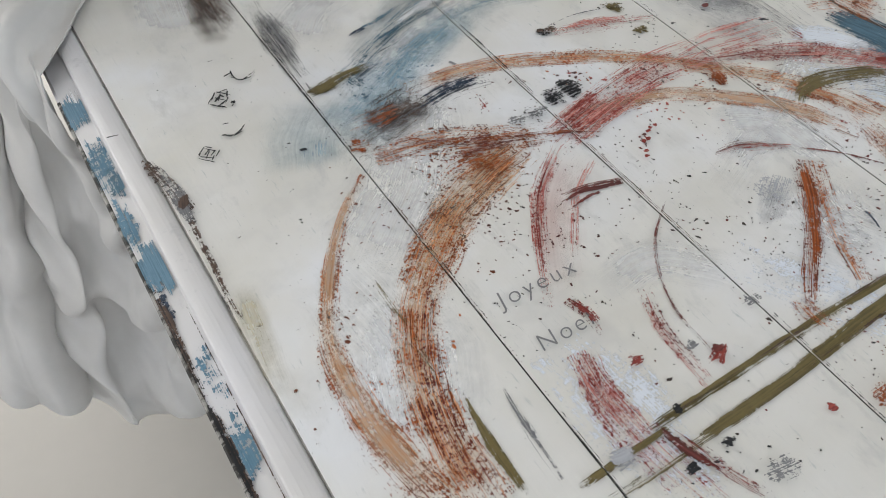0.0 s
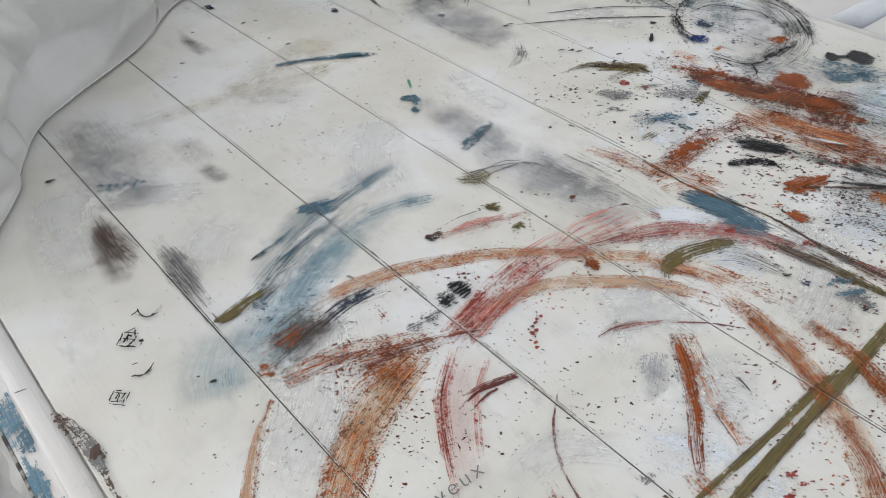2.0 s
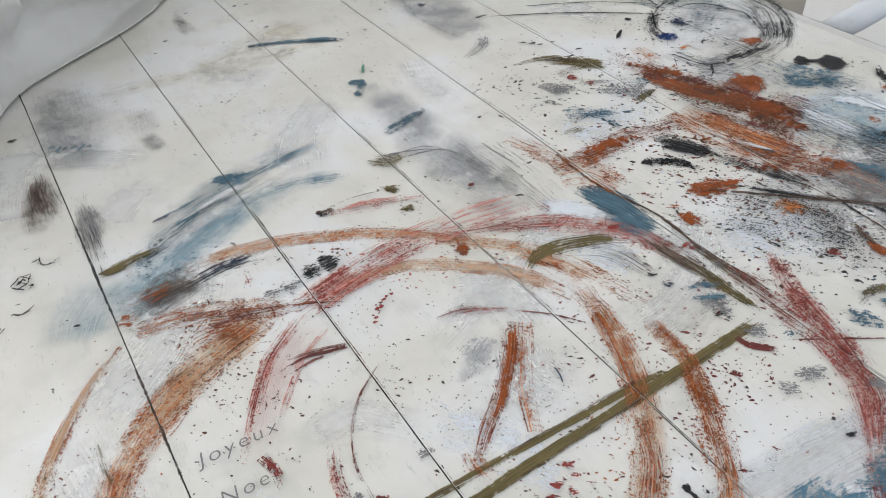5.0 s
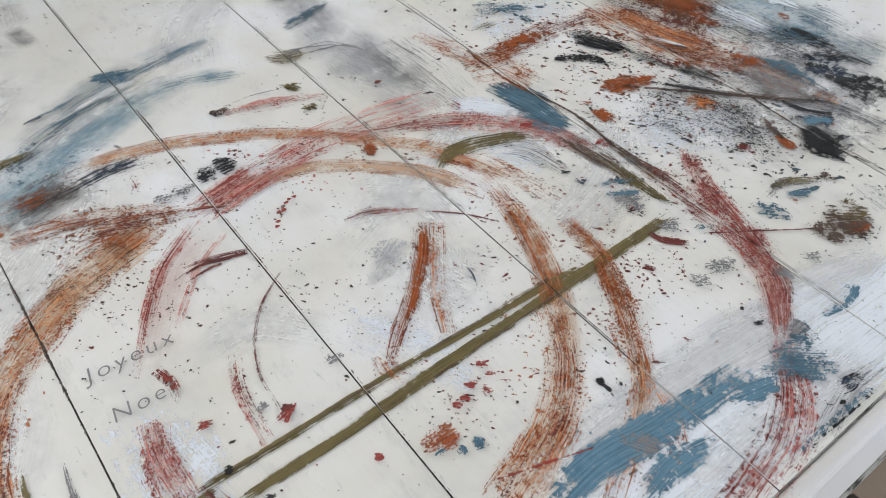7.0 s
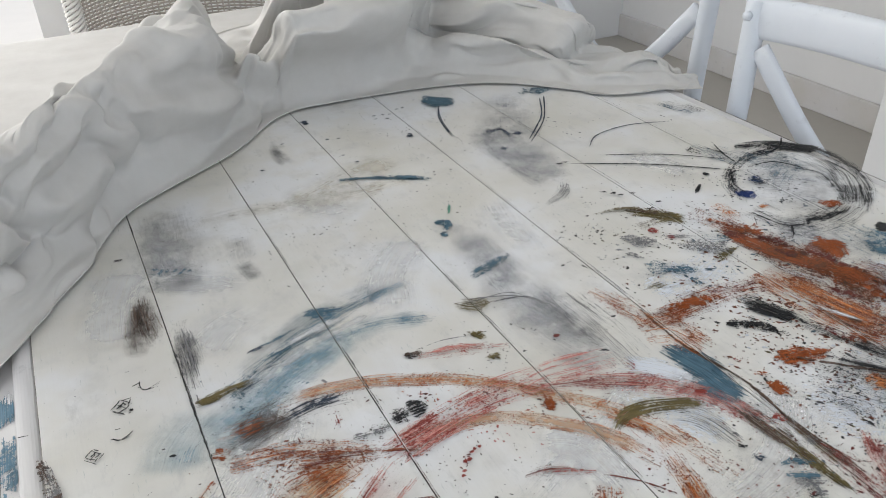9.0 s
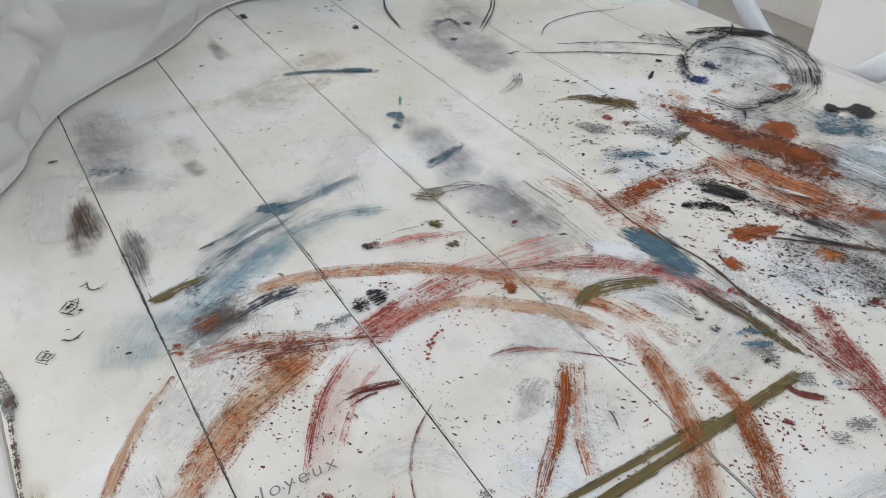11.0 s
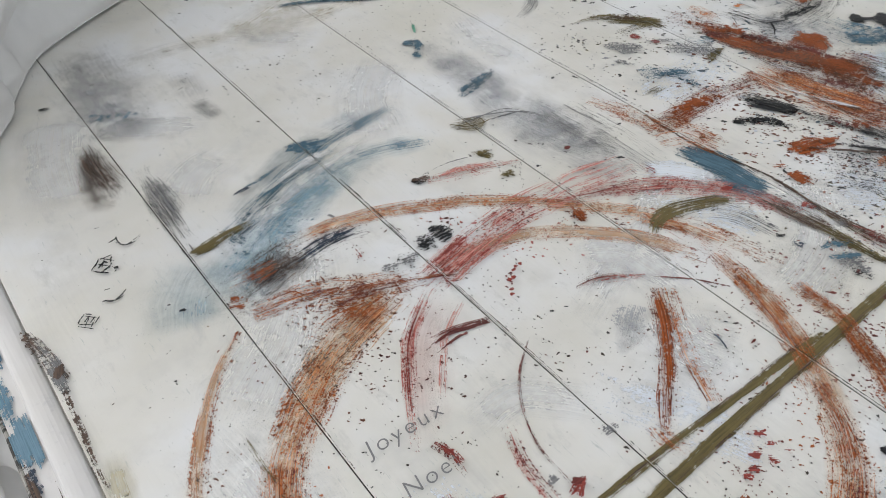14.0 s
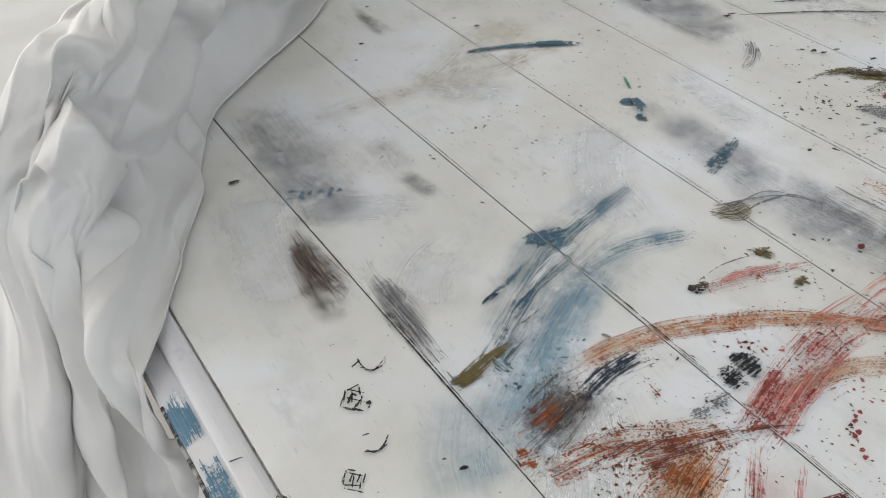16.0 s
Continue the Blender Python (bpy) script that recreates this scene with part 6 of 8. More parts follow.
specks("black", 420, 0.868, 0.755, 0.110, 0.154, -34, (0.00030, 0.00128), 2.2, 188)
specks("navy", 260, 0.799, 0.726, 0.109, 0.136, -35, (0.00030, 0.00128), 2.2, 189)
specks("steel", 200, 0.878, 0.790, 0.108, 0.134, -34, (0.00040, 0.00152), 2.2, 190)
specks("rust", 300, 0.690, 0.777, 0.107, 0.135, -34, (0.00040, 0.00144), 2.2, 191)
specks("umber", 300, 0.689, 0.723, 0.132, 0.137, -35, (0.00030, 0.00112), 2.2, 192)
stroke("navy", "dry", (0.0098, 0.0147, 0.013), 0.6, [(0.867, 1.058), (0.835, 1.033), (0.824, 1.011)])
stroke("black", "dry", (0.0139, 0.0172, 0.0085), 0.62, [(0.967, 0.995), (0.946, 0.956), (0.917, 0.927)])
stroke("black", "dab", (0.007, 0.015, 0.007), 0.55, [(0.827, 0.918), (0.863, 0.918), (0.899, 0.918)])
stroke("steel", "dry", (0.0275, 0.0455, 0.0255), 0.5, [(0.873, 1.144), (0.903, 1.091), (0.922, 1.041)])
stroke("black", "dab", (0.011, 0.0179, 0.0122), 0.66, [(0.923, 1.112), (0.958, 1.096), (0.987, 1.070), (1.003, 1.045)])


# ---- further marks, flecks and smears
stroke("umber", "wash", (0.014, 0.034, 0.024), 0.55, [(0.139, 1.156), (0.135, 1.108), (0.139, 1.063)])
stroke("umber", "wash", (0.02, 0.034, 0.02), 0.6, [(0.125, 1.093), (0.127, 1.062), (0.134, 1.047)])
stroke("umber", "dry", (0.01, 0.022, 0.014), 0.62, [(0.138, 1.148), (0.137, 1.106), (0.140, 1.066)])
stroke("greywash", "wash", (0.02, 0.05, 0.03), 0.7, [(0.167, 1.302), (0.177, 1.222), (0.182, 1.153)])
stroke("grey", "wash", (0.014, 0.026, 0.016), 0.5, [(0.164, 1.079), (0.166, 1.037), (0.165, 0.994)])
stroke("grey", "dry", (0.01, 0.018, 0.01), 0.66, [(0.165, 1.072), (0.165, 1.031), (0.164, 0.992)])
stroke("black", "line", 0.0009, 0.46, [(0.089, 0.984), (0.102, 0.972)])
stroke("black", "line", 0.0009, 0.46, [(0.098, 0.996), (0.108, 0.984)])
stroke("black", "line", 0.0009, 0.46, [(0.099, 0.996), (0.090, 0.984)])
stroke("black", "line", 0.0009, 0.46, [(0.102, 0.993), (0.095, 0.982)])
stroke("black", "line", 0.0009, 0.46, [(0.105, 0.986), (0.098, 0.977)])
stroke("black", "line", 0.0009, 0.46, [(0.095, 0.990), (0.104, 0.979)])
stroke("black", "line", 0.0009, 0.46, [(0.069, 0.945), (0.077, 0.936)])
stroke("black", "line", 0.0009, 0.46, [(0.063, 0.937), (0.072, 0.927)])
stroke("black", "line", 0.0009, 0.46, [(0.070, 0.945), (0.063, 0.937)])
stroke("black", "line", 0.0009, 0.46, [(0.073, 0.941), (0.067, 0.933)])
stroke("black", "line", 0.0009, 0.46, [(0.076, 0.937), (0.070, 0.930)])
stroke("black", "line", 0.001, 0.66, [(0.114, 1.007), (0.118, 0.998), (0.125, 0.999), (0.133, 1.003)])
stroke("black", "line", 0.001, 0.66, [(0.085, 0.950), (0.092, 0.946), (0.098, 0.948), (0.103, 0.952)])
stroke("black", "line", 0.001, 0.66, [(0.089, 0.960), (0.094, 0.959)])
stroke("black", "line", 0.001, 0.66, [(0.110, 1.008), (0.118, 1.010)])
stroke("steel", "dab", 0.0045, 0.62, [(0.157, 1.193), (0.165, 1.193)])
stroke("steel", "dab", 0.0045, 0.62, [(0.162, 1.181), (0.170, 1.189)])
stroke("steel", "dab", 0.0045, 0.62, [(0.169, 1.179), (0.177, 1.186)])
stroke("steel", "dab", 0.0045, 0.62, [(0.175, 1.175), (0.184, 1.182)])
stroke("steel", "dab", 0.0045, 0.62, [(0.181, 1.170), (0.192, 1.180)])
stroke("steel", "dab", 0.0045, 0.62, [(0.189, 1.170), (0.196, 1.172)])
stroke("steel", "solid", (0.003, 0.005, 0.002), 0.60, [(0.216, 1.006), (0.240, 1.010), (0.266, 1.019)])
stroke("steel", "solid", (0.002, 0.004, 0.002), 0.60, [(0.212, 0.981), (0.239, 0.990), (0.276, 1.000)])
stroke("navy", "solid", (0.002, 0.004, 0.002), 0.58, [(0.212, 0.972), (0.229, 0.975), (0.244, 0.977)])
stroke("navy", "solid", (0.003, 0.005, 0.003), 0.60, [(0.187, 0.952), (0.201, 0.958), (0.217, 0.963)])
stroke("steel", "solid", (0.002, 0.005, 0.002), 0.66, [(0.185, 0.959), (0.188, 0.944)])
stroke("steel", "solid", (0.002, 0.004, 0.002), 0.58, [(0.225, 0.982), (0.256, 0.992), (0.288, 0.998)])
stroke("navy", "solid", (0.002, 0.005, 0.002), 0.66, [(0.209, 1.002), (0.221, 1.005), (0.228, 1.005)])
stroke("olive", "solid", (0.012, 0.011, 0.004), 0.8, [(0.153, 0.958), (0.168, 0.959), (0.187, 0.963), (0.209, 0.964)])
stroke("umber", "crumb", (0.02, 0.03, 0.02), 0.34, [(0.169, 0.905), (0.202, 0.912), (0.233, 0.916)])
stroke("rust", "dry", (0.012, 0.018, 0.01), 0.45, [(0.161, 0.909), (0.181, 0.909), (0.200, 0.910)])
stroke("white", "dry", (0.008, 0.012, 0.006), 0.8, [(0.243, 0.995), (0.283, 1.008), (0.315, 1.008)])
stroke("black", "dry", (0.014, 0.016, 0.008), 0.86, [(0.667, 0.847), (0.679, 0.825), (0.688, 0.793)])
stroke("black", "solid", (0.004, 0.007, 0.003), 0.62, [(0.672, 0.833), (0.688, 0.790), (0.702, 0.741), (0.718, 0.703)])
stroke("maroon", "dab", (0.006, 0.011, 0.005), 0.6, [(0.696, 0.779), (0.702, 0.760), (0.712, 0.742)])
stroke("umber", "line", (0.003, 0.0035, 0.002), 0.7, [(0.639, 0.758), (0.681, 0.716), (0.725, 0.673), (0.765, 0.638)])
blot("rust", "dab", 0.598, 0.738, 0.01, 0.006, -60, 0.66, 0.5, 21)
blot("rust", "dab", 0.597, 0.756, 0.006, 0.004, -40, 0.6, 0.5, 22)
blot("crimson", "dab", 0.594, 0.780, 0.006, 0.004, -40, 0.6, 0.5, 23)
blot("crimson", "dab", 0.537, 0.764, 0.007, 0.003, -30, 0.66, 0.5, 24)
blot("crimson", "dab", 0.569, 0.712, 0.006, 0.004, -30, 0.7, 0.5, 25)
blot("maroon", "dab", 0.656, 0.641, 0.006, 0.004, -20, 0.85, 0.2, 26)
stroke("steel", "dab", (0.014, 0.028, 0.014), 0.56, [(0.853, 0.859), (0.869, 0.837), (0.897, 0.818)])
stroke("blue", "dry", (0.014, 0.034, 0.016), 0.8, [(0.807, 0.751), (0.835, 0.719), (0.871, 0.694)])
stroke("coat", "solid", (0.014, 0.03, 0.014), 0.72, [(0.815, 0.805), (0.820, 0.767), (0.821, 0.729)])
stroke("coat", "solid", (0.01, 0.022, 0.01), 0.7, [(0.858, 0.803), (0.878, 0.775), (0.887, 0.742)])
stroke("steel", "dab", (0.01, 0.022, 0.014), 0.55, [(0.769, 0.723), (0.780, 0.688), (0.778, 0.641)])
stroke("black", "dab", (0.006, 0.01, 0.005), 0.72, [(0.844, 0.732), (0.846, 0.711), (0.844, 0.686)])
stroke("black", "dab", (0.006, 0.011, 0.008), 0.72, [(0.812, 0.691), (0.822, 0.681), (0.835, 0.668)])
stroke("navy", "dab", (0.006, 0.011, 0.006), 0.7, [(0.793, 0.679), (0.803, 0.668), (0.819, 0.661)])
blot("black", "solid", 0.800, 0.656, 0.005, 0.004, 0, 0.95, 0.2, 27)
blot("black", "solid", 0.801, 0.648, 0.006, 0.005, 0, 0.95, 0.2, 28)
stroke("umber", "dab", (0.004, 0.007, 0.004), 0.72, [(0.700, 0.654), (0.695, 0.641), (0.690, 0.625)])
stroke("rust", "dab", (0.004, 0.009, 0.005), 0.72, [(0.690, 0.628), (0.689, 0.621), (0.685, 0.614)])
stroke("black", "dab", (0.003, 0.006, 0.003), 0.66, [(0.717, 0.628), (0.707, 0.617), (0.697, 0.605)])
stroke("black", "dab", (0.003, 0.006, 0.003), 0.66, [(0.717, 0.623), (0.707, 0.612), (0.699, 0.600)])
stroke("black", "dab", (0.003, 0.006, 0.003), 0.66, [(0.717, 0.617), (0.707, 0.607), (0.700, 0.596)])
stroke("black", "dab", (0.003, 0.006, 0.003), 0.66, [(0.717, 0.612), (0.707, 0.601), (0.701, 0.592)])
stroke("black", "dab", (0.003, 0.006, 0.003), 0.66, [(0.717, 0.607), (0.707, 0.596), (0.702, 0.588)])
stroke("black", "dab", (0.003, 0.006, 0.003), 0.66, [(0.717, 0.602), (0.707, 0.591), (0.704, 0.584)])
stroke("black", "dab", (0.003, 0.006, 0.003), 0.66, [(0.716, 0.597), (0.707, 0.586), (0.705, 0.579)])
blot("blue", "dab", 0.735, 0.625, 0.014, 0.008, -30, 0.7, 0.5, 29)
blot("rust", "dab", 0.768, 0.938, 0.016, 0.007, -60, 0.62, 0.5, 30)
blot("rust", "dab", 0.822, 0.875, 0.018, 0.016, -60, 0.62, 0.5, 31)
blot("rust", "dab", 0.798, 0.816, 0.024, 0.014, -60, 0.62, 0.5, 32)
blot("maroon", "dab", 0.760, 0.803, 0.02, 0.01, -60, 0.62, 0.5, 33)
blot("rust", "dab", 0.788, 0.783, 0.014, 0.008, -60, 0.62, 0.5, 34)
blot("maroon", "dab", 0.773, 0.883, 0.02, 0.006, -60, 0.62, 0.5, 35)
blot("orange", "dab", 0.781, 0.982, 0.012, 0.006, -60, 0.62, 0.5, 36)
blot("rust", "dab", 0.753, 0.976, 0.01, 0.005, -60, 0.62, 0.5, 37)
blot("umber", "dab", 0.732, 0.769, 0.006, 0.005, -60, 0.62, 0.5, 38)
blot("rust", "dab", 0.760, 0.729, 0.014, 0.006, -60, 0.62, 0.5, 39)
blot("rust", "dab", 0.768, 0.710, 0.012, 0.006, -60, 0.62, 0.5, 40)
stroke("coat", "dry", (0.004, 0.009, 0.003), 0.86, [(0.734, 0.895), (0.747, 0.851), (0.772, 0.813)])
stroke("coat", "dry", (0.004, 0.008, 0.003), 0.84, [(0.708, 0.838), (0.721, 0.798), (0.737, 0.763)])
stroke("umber", "crumb", (0.02, 0.05, 0.02), 0.3, [(0.759, 0.955), (0.765, 0.867), (0.778, 0.790)])
stroke("black", "crumb", (0.03, 0.06, 0.04), 0.26, [(0.804, 0.826), (0.811, 0.754), (0.822, 0.675)])
stroke("black", "crumb", (0.03, 0.07, 0.04), 0.24, [(0.632, 0.732), (0.662, 0.683), (0.675, 0.620)])
stroke("grey", "wash", (0.02, 0.05, 0.03), 0.8, [(0.741, 0.720), (0.752, 0.680), (0.768, 0.629)])
stroke("olive", "solid", (0.004, 0.005, 0.0045), 0.82, [(0.557, 0.691), (0.558, 0.657), (0.559, 0.626)])
stroke("umber", "solid", (0.005, 0.006, 0.003), 0.72, [(0.547, 0.739), (0.548, 0.703), (0.552, 0.680)])
stroke("umber", "dry", (0.01, 0.014, 0.006), 0.8, [(0.550, 0.732), (0.553, 0.696), (0.559, 0.660)])
blot("grey", "dab", 0.531, 0.506, 0.009, 0.008, 0, 0.66, 0.25, 41)
blot("steel", "dab", 0.526, 0.498, 0.014, 0.008, -40, 0.6, 0.5, 42)
blot("steel", "crumb", 0.510, 0.489, 0.02, 0.014, -40, 0.6, 0.5, 43)
blot("crimson", "dab", 0.356, 0.604, 0.0045, 0.0025, -40, 0.62, 0.7, 44)
blot("crimson", "dab", 0.357, 0.595, 0.0045, 0.0025, -40, 0.62, 0.7, 45)
blot("crimson", "dab", 0.342, 0.596, 0.0045, 0.0025, -40, 0.62, 0.7, 46)
blot("crimson", "dab", 0.347, 0.588, 0.0045, 0.0025, -40, 0.62, 0.7, 47)
blot("crimson", "dab", 0.333, 0.591, 0.0045, 0.0025, -40, 0.62, 0.7, 48)
blot("crimson", "dab", 0.359, 0.586, 0.0045, 0.0025, -40, 0.62, 0.7, 49)
blot("crimson", "dab", 0.327, 0.590, 0.0045, 0.0025, -40, 0.62, 0.7, 50)
stroke("navy", "line", 0.0014, 0.7, [(0.398, 0.671), (0.397, 0.663), (0.393, 0.654)])
blot("grey", "crumb", 0.539, 0.570, 0.008, 0.006, -30, 0.62, 0.6, 51)
blot("grey", "crumb", 0.534, 0.654, 0.008, 0.006, -30, 0.62, 0.6, 52)
blot("grey", "crumb", 0.543, 0.651, 0.008, 0.006, -30, 0.62, 0.6, 53)
blot("grey", "crumb", 0.539, 0.615, 0.008, 0.006, -30, 0.62, 0.6, 54)
blot("grey", "crumb", 0.513, 0.568, 0.008, 0.006, -30, 0.62, 0.6, 55)
blot("grey", "crumb", 0.534, 0.569, 0.008, 0.006, -30, 0.62, 0.6, 56)
blot("grey", "crumb", 0.594, 0.537, 0.008, 0.006, -30, 0.62, 0.6, 57)
blot("grey", "crumb", 0.565, 0.539, 0.008, 0.006, -30, 0.62, 0.6, 58)
blot("steel", "dab", 0.538, 0.658, 0.016, 0.004, -30, 0.7, 0.5, 59)
blot("steel", "dab", 0.558, 0.600, 0.01, 0.004, -20, 0.55, 0.5, 60)
stroke("steel", "dab", (0.006, 0.012, 0.006), 0.6, [(0.604, 0.595), (0.615, 0.583), (0.618, 0.571)])
stroke("steel", "solid", (0.004, 0.008, 0.003), 0.75, [(0.632, 0.588), (0.643, 0.580), (0.653, 0.575)])
stroke("olive", "dry", (0.004, 0.007, 0.005), 0.86, [(0.623, 0.593), (0.640, 0.596), (0.659, 0.589), (0.668, 0.580)])
blot("umber", "dab", 0.631, 0.544, 0.02, 0.016, -30, 0.62, 0.5, 61)
stroke("rust", "dry", (0.004, 0.008, 0.006), 0.86, [(0.461, 0.704), (0.446, 0.665), (0.431, 0.631)])
stroke("rust", "dry", (0.006, 0.01, 0.008), 0.88, [(0.414, 0.608), (0.400, 0.580), (0.371, 0.553)])
stroke("rust", "crumb", (0.01, 0.022, 0.018), 0.34, [(0.478, 0.624), (0.454, 0.580), (0.429, 0.546)])
stroke("crimson", "crumb", (0.012, 0.022, 0.014), 0.42, [(0.579, 0.638), (0.573, 0.591), (0.558, 0.543)])
stroke("crimson", "dry", (0.005, 0.009, 0.005), 0.86, [(0.599, 0.644), (0.585, 0.601), (0.568, 0.555)])


stroke("rose", "wash", 0.026, 0.5, [(0.272, 0.822), (0.300, 0.830), (0.339, 0.839), (0.382, 0.844), (0.424, 0.841)])
stroke("rose", "dry", (0.0045, 0.0062, 0.004), 0.70, [(0.273, 0.837), (0.301, 0.845), (0.342, 0.855), (0.386, 0.861), (0.431, 0.859)], (1.0, 0.8))
stroke("rose", "dry", (0.0045, 0.0062, 0.004), 0.64, [(0.272, 0.832), (0.300, 0.840), (0.341, 0.850), (0.385, 0.856), (0.429, 0.852)], (1.0, 0.8))
stroke("rose", "dry", (0.0045, 0.0062, 0.004), 0.58, [(0.272, 0.828), (0.300, 0.836), (0.340, 0.845), (0.383, 0.851), (0.426, 0.847)], (1.0, 0.8))
stroke("rose", "dry", (0.0045, 0.0062, 0.004), 0.70, [(0.272, 0.824), (0.300, 0.832), (0.339, 0.840), (0.382, 0.846), (0.425, 0.843)], (1.0, 0.8))
stroke("rose", "dry", (0.0045, 0.0062, 0.004), 0.64, [(0.272, 0.819), (0.299, 0.827), (0.338, 0.835), (0.381, 0.841), (0.423, 0.837)], (1.0, 0.8))
stroke("rose", "dry", (0.0045, 0.0062, 0.004), 0.58, [(0.271, 0.815), (0.299, 0.822), (0.338, 0.831), (0.379, 0.836), (0.421, 0.832)], (1.0, 0.8))
stroke("rose", "dry", (0.0045, 0.0062, 0.004), 0.70, [(0.272, 0.810), (0.298, 0.817), (0.337, 0.826), (0.378, 0.831), (0.419, 0.826)], (1.0, 0.8))
stroke("crimson", "crumb", (0.016, 0.026, 0.016), 0.2, [(0.272, 0.822), (0.300, 0.830), (0.339, 0.839), (0.382, 0.844), (0.424, 0.841)])
stroke("crimson", "dry", (0.003, 0.005, 0.003), 0.78, [(0.273, 0.835), (0.301, 0.843), (0.341, 0.852), (0.385, 0.859)])
stroke("crimson", "dab", (0.01, 0.014, 0.008), 0.34, [(0.275, 0.824), (0.289, 0.827), (0.304, 0.830)])
stroke("rose", "dry", (0.004, 0.006, 0.005), 0.66, [(0.405, 0.854), (0.440, 0.857), (0.472, 0.854), (0.507, 0.849)], (0.9, 0.8))
stroke("rose", "dry", (0.004, 0.006, 0.005), 0.66, [(0.403, 0.847), (0.437, 0.850), (0.469, 0.847), (0.504, 0.842)], (0.9, 0.8))
stroke("rose", "dry", (0.004, 0.006, 0.005), 0.66, [(0.401, 0.838), (0.434, 0.842), (0.465, 0.838), (0.499, 0.833)], (0.9, 0.8))
stroke("rose", "dry", (0.004, 0.006, 0.005), 0.66, [(0.399, 0.831), (0.432, 0.834), (0.462, 0.831), (0.495, 0.827)], (0.9, 0.8))
stroke("crimson", "dry", (0.004, 0.007, 0.005), 0.84, [(0.418, 0.836), (0.445, 0.826), (0.484, 0.815)])
stroke("rust", "dab", (0.006, 0.011, 0.007), 0.6, [(0.420, 0.830), (0.416, 0.815), (0.413, 0.803)])
stroke("maroon", "dry", (0.002, 0.004, 0.002), 0.86, [(0.184, 0.867), (0.206, 0.866), (0.226, 0.860)], (0.6, 0.6))
stroke("rust", "dry", (0.002, 0.004, 0.002), 0.86, [(0.193, 0.863), (0.215, 0.862), (0.235, 0.855)], (0.6, 0.6))
stroke("rust", "dry", (0.002, 0.004, 0.002), 0.86, [(0.202, 0.860), (0.224, 0.857), (0.244, 0.850)], (0.6, 0.6))
stroke("maroon", "dry", (0.002, 0.004, 0.002), 0.86, [(0.211, 0.856), (0.233, 0.853), (0.253, 0.845)], (0.6, 0.6))
stroke("rust", "dry", (0.002, 0.004, 0.002), 0.86, [(0.221, 0.852), (0.242, 0.848), (0.262, 0.840)], (0.6, 0.6))
stroke("rust", "dry", (0.002, 0.004, 0.002), 0.86, [(0.230, 0.848), (0.251, 0.844), (0.271, 0.835)], (0.6, 0.6))
stroke("maroon", "dry", (0.002, 0.004, 0.002), 0.86, [(0.239, 0.844), (0.260, 0.839), (0.280, 0.829)], (0.6, 0.6))
stroke("rust", "dry", (0.002, 0.004, 0.002), 0.86, [(0.248, 0.840), (0.269, 0.835), (0.289, 0.824)], (0.6, 0.6))
stroke("rust", "dry", (0.002, 0.004, 0.002), 0.86, [(0.258, 0.836), (0.279, 0.830), (0.298, 0.819)], (0.6, 0.6))
stroke("maroon", "dry", (0.002, 0.004, 0.002), 0.86, [(0.267, 0.833), (0.288, 0.826), (0.307, 0.814)], (0.6, 0.6))
stroke("maroon", "dry", (0.004, 0.01, 0.004), 0.72, [(0.211, 0.846), (0.230, 0.844), (0.251, 0.838)])
stroke("rust", "crumb", (0.014, 0.022, 0.012), 0.36, [(0.182, 0.829), (0.204, 0.837), (0.231, 0.834)])
stroke("greywash", "wash", (0.02, 0.05, 0.02), 0.8, [(0.467, 0.962), (0.476, 0.919), (0.492, 0.862)])
stroke("grey", "dry", (0.006, 0.012, 0.004), 0.66, [(0.499, 0.944), (0.499, 0.908), (0.503, 0.860)])
stroke("olive", "dry", (0.004, 0.016, 0.004), 0.72, [(0.413, 0.979), (0.427, 0.964), (0.450, 0.964)])
stroke("grey", "line", 0.0016, 0.72, [(0.424, 0.979), (0.453, 0.969), (0.476, 0.957), (0.496, 0.930)])
blot("umber", "dab", 0.343, 0.928, 0.01, 0.004, -20, 0.66, 0.5, 121)
stroke("rose", "dry", (0.003, 0.007, 0.003), 0.62, [(0.356, 0.922), (0.380, 0.918), (0.407, 0.908)])
blot("olive", "dab", 0.409, 0.926, 0.01, 0.004, -10, 0.72, 0.5, 122)
blot("olive", "dab", 0.408, 0.890, 0.008, 0.003, 0, 0.72, 0.5, 123)
blot("maroon", "dab", 0.473, 0.886, 0.004, 0.003, 0, 0.85, 0.2, 124)
blot("crimson", "dab", 0.319, 0.784, 0.0022, 0.0018, 0, 0.85, 0.3, 125)
blot("crimson", "dab", 0.324, 0.792, 0.0022, 0.0018, 0, 0.85, 0.3, 126)
blot("crimson", "dab", 0.328, 0.792, 0.0022, 0.0018, 0, 0.85, 0.3, 127)
blot("crimson", "dab", 0.337, 0.800, 0.0022, 0.0018, 0, 0.85, 0.3, 128)
blot("crimson", "dab", 0.341, 0.800, 0.0022, 0.0018, 0, 0.85, 0.3, 129)
blot("crimson", "dab", 0.333, 0.798, 0.0022, 0.0018, 0, 0.85, 0.3, 130)
blot("crimson", "dab", 0.316, 0.780, 0.0022, 0.0018, 0, 0.85, 0.3, 131)
stroke("maroon", "dry", (0.003, 0.006, 0.002), 0.9, [(0.355, 0.758), (0.373, 0.756), (0.391, 0.748)])
stroke("maroon", "dry", (0.002, 0.004, 0.002), 0.86, [(0.246, 0.782), (0.265, 0.780), (0.289, 0.772)])
blot("greywash", "crumb", 0.365, 0.715, 0.014, 0.01, 30, 0.6, 0.5, 132)
blot("crimson", "dab", 0.205, 0.665, 0.005, 0.003, 0, 0.8, 0.5, 133)
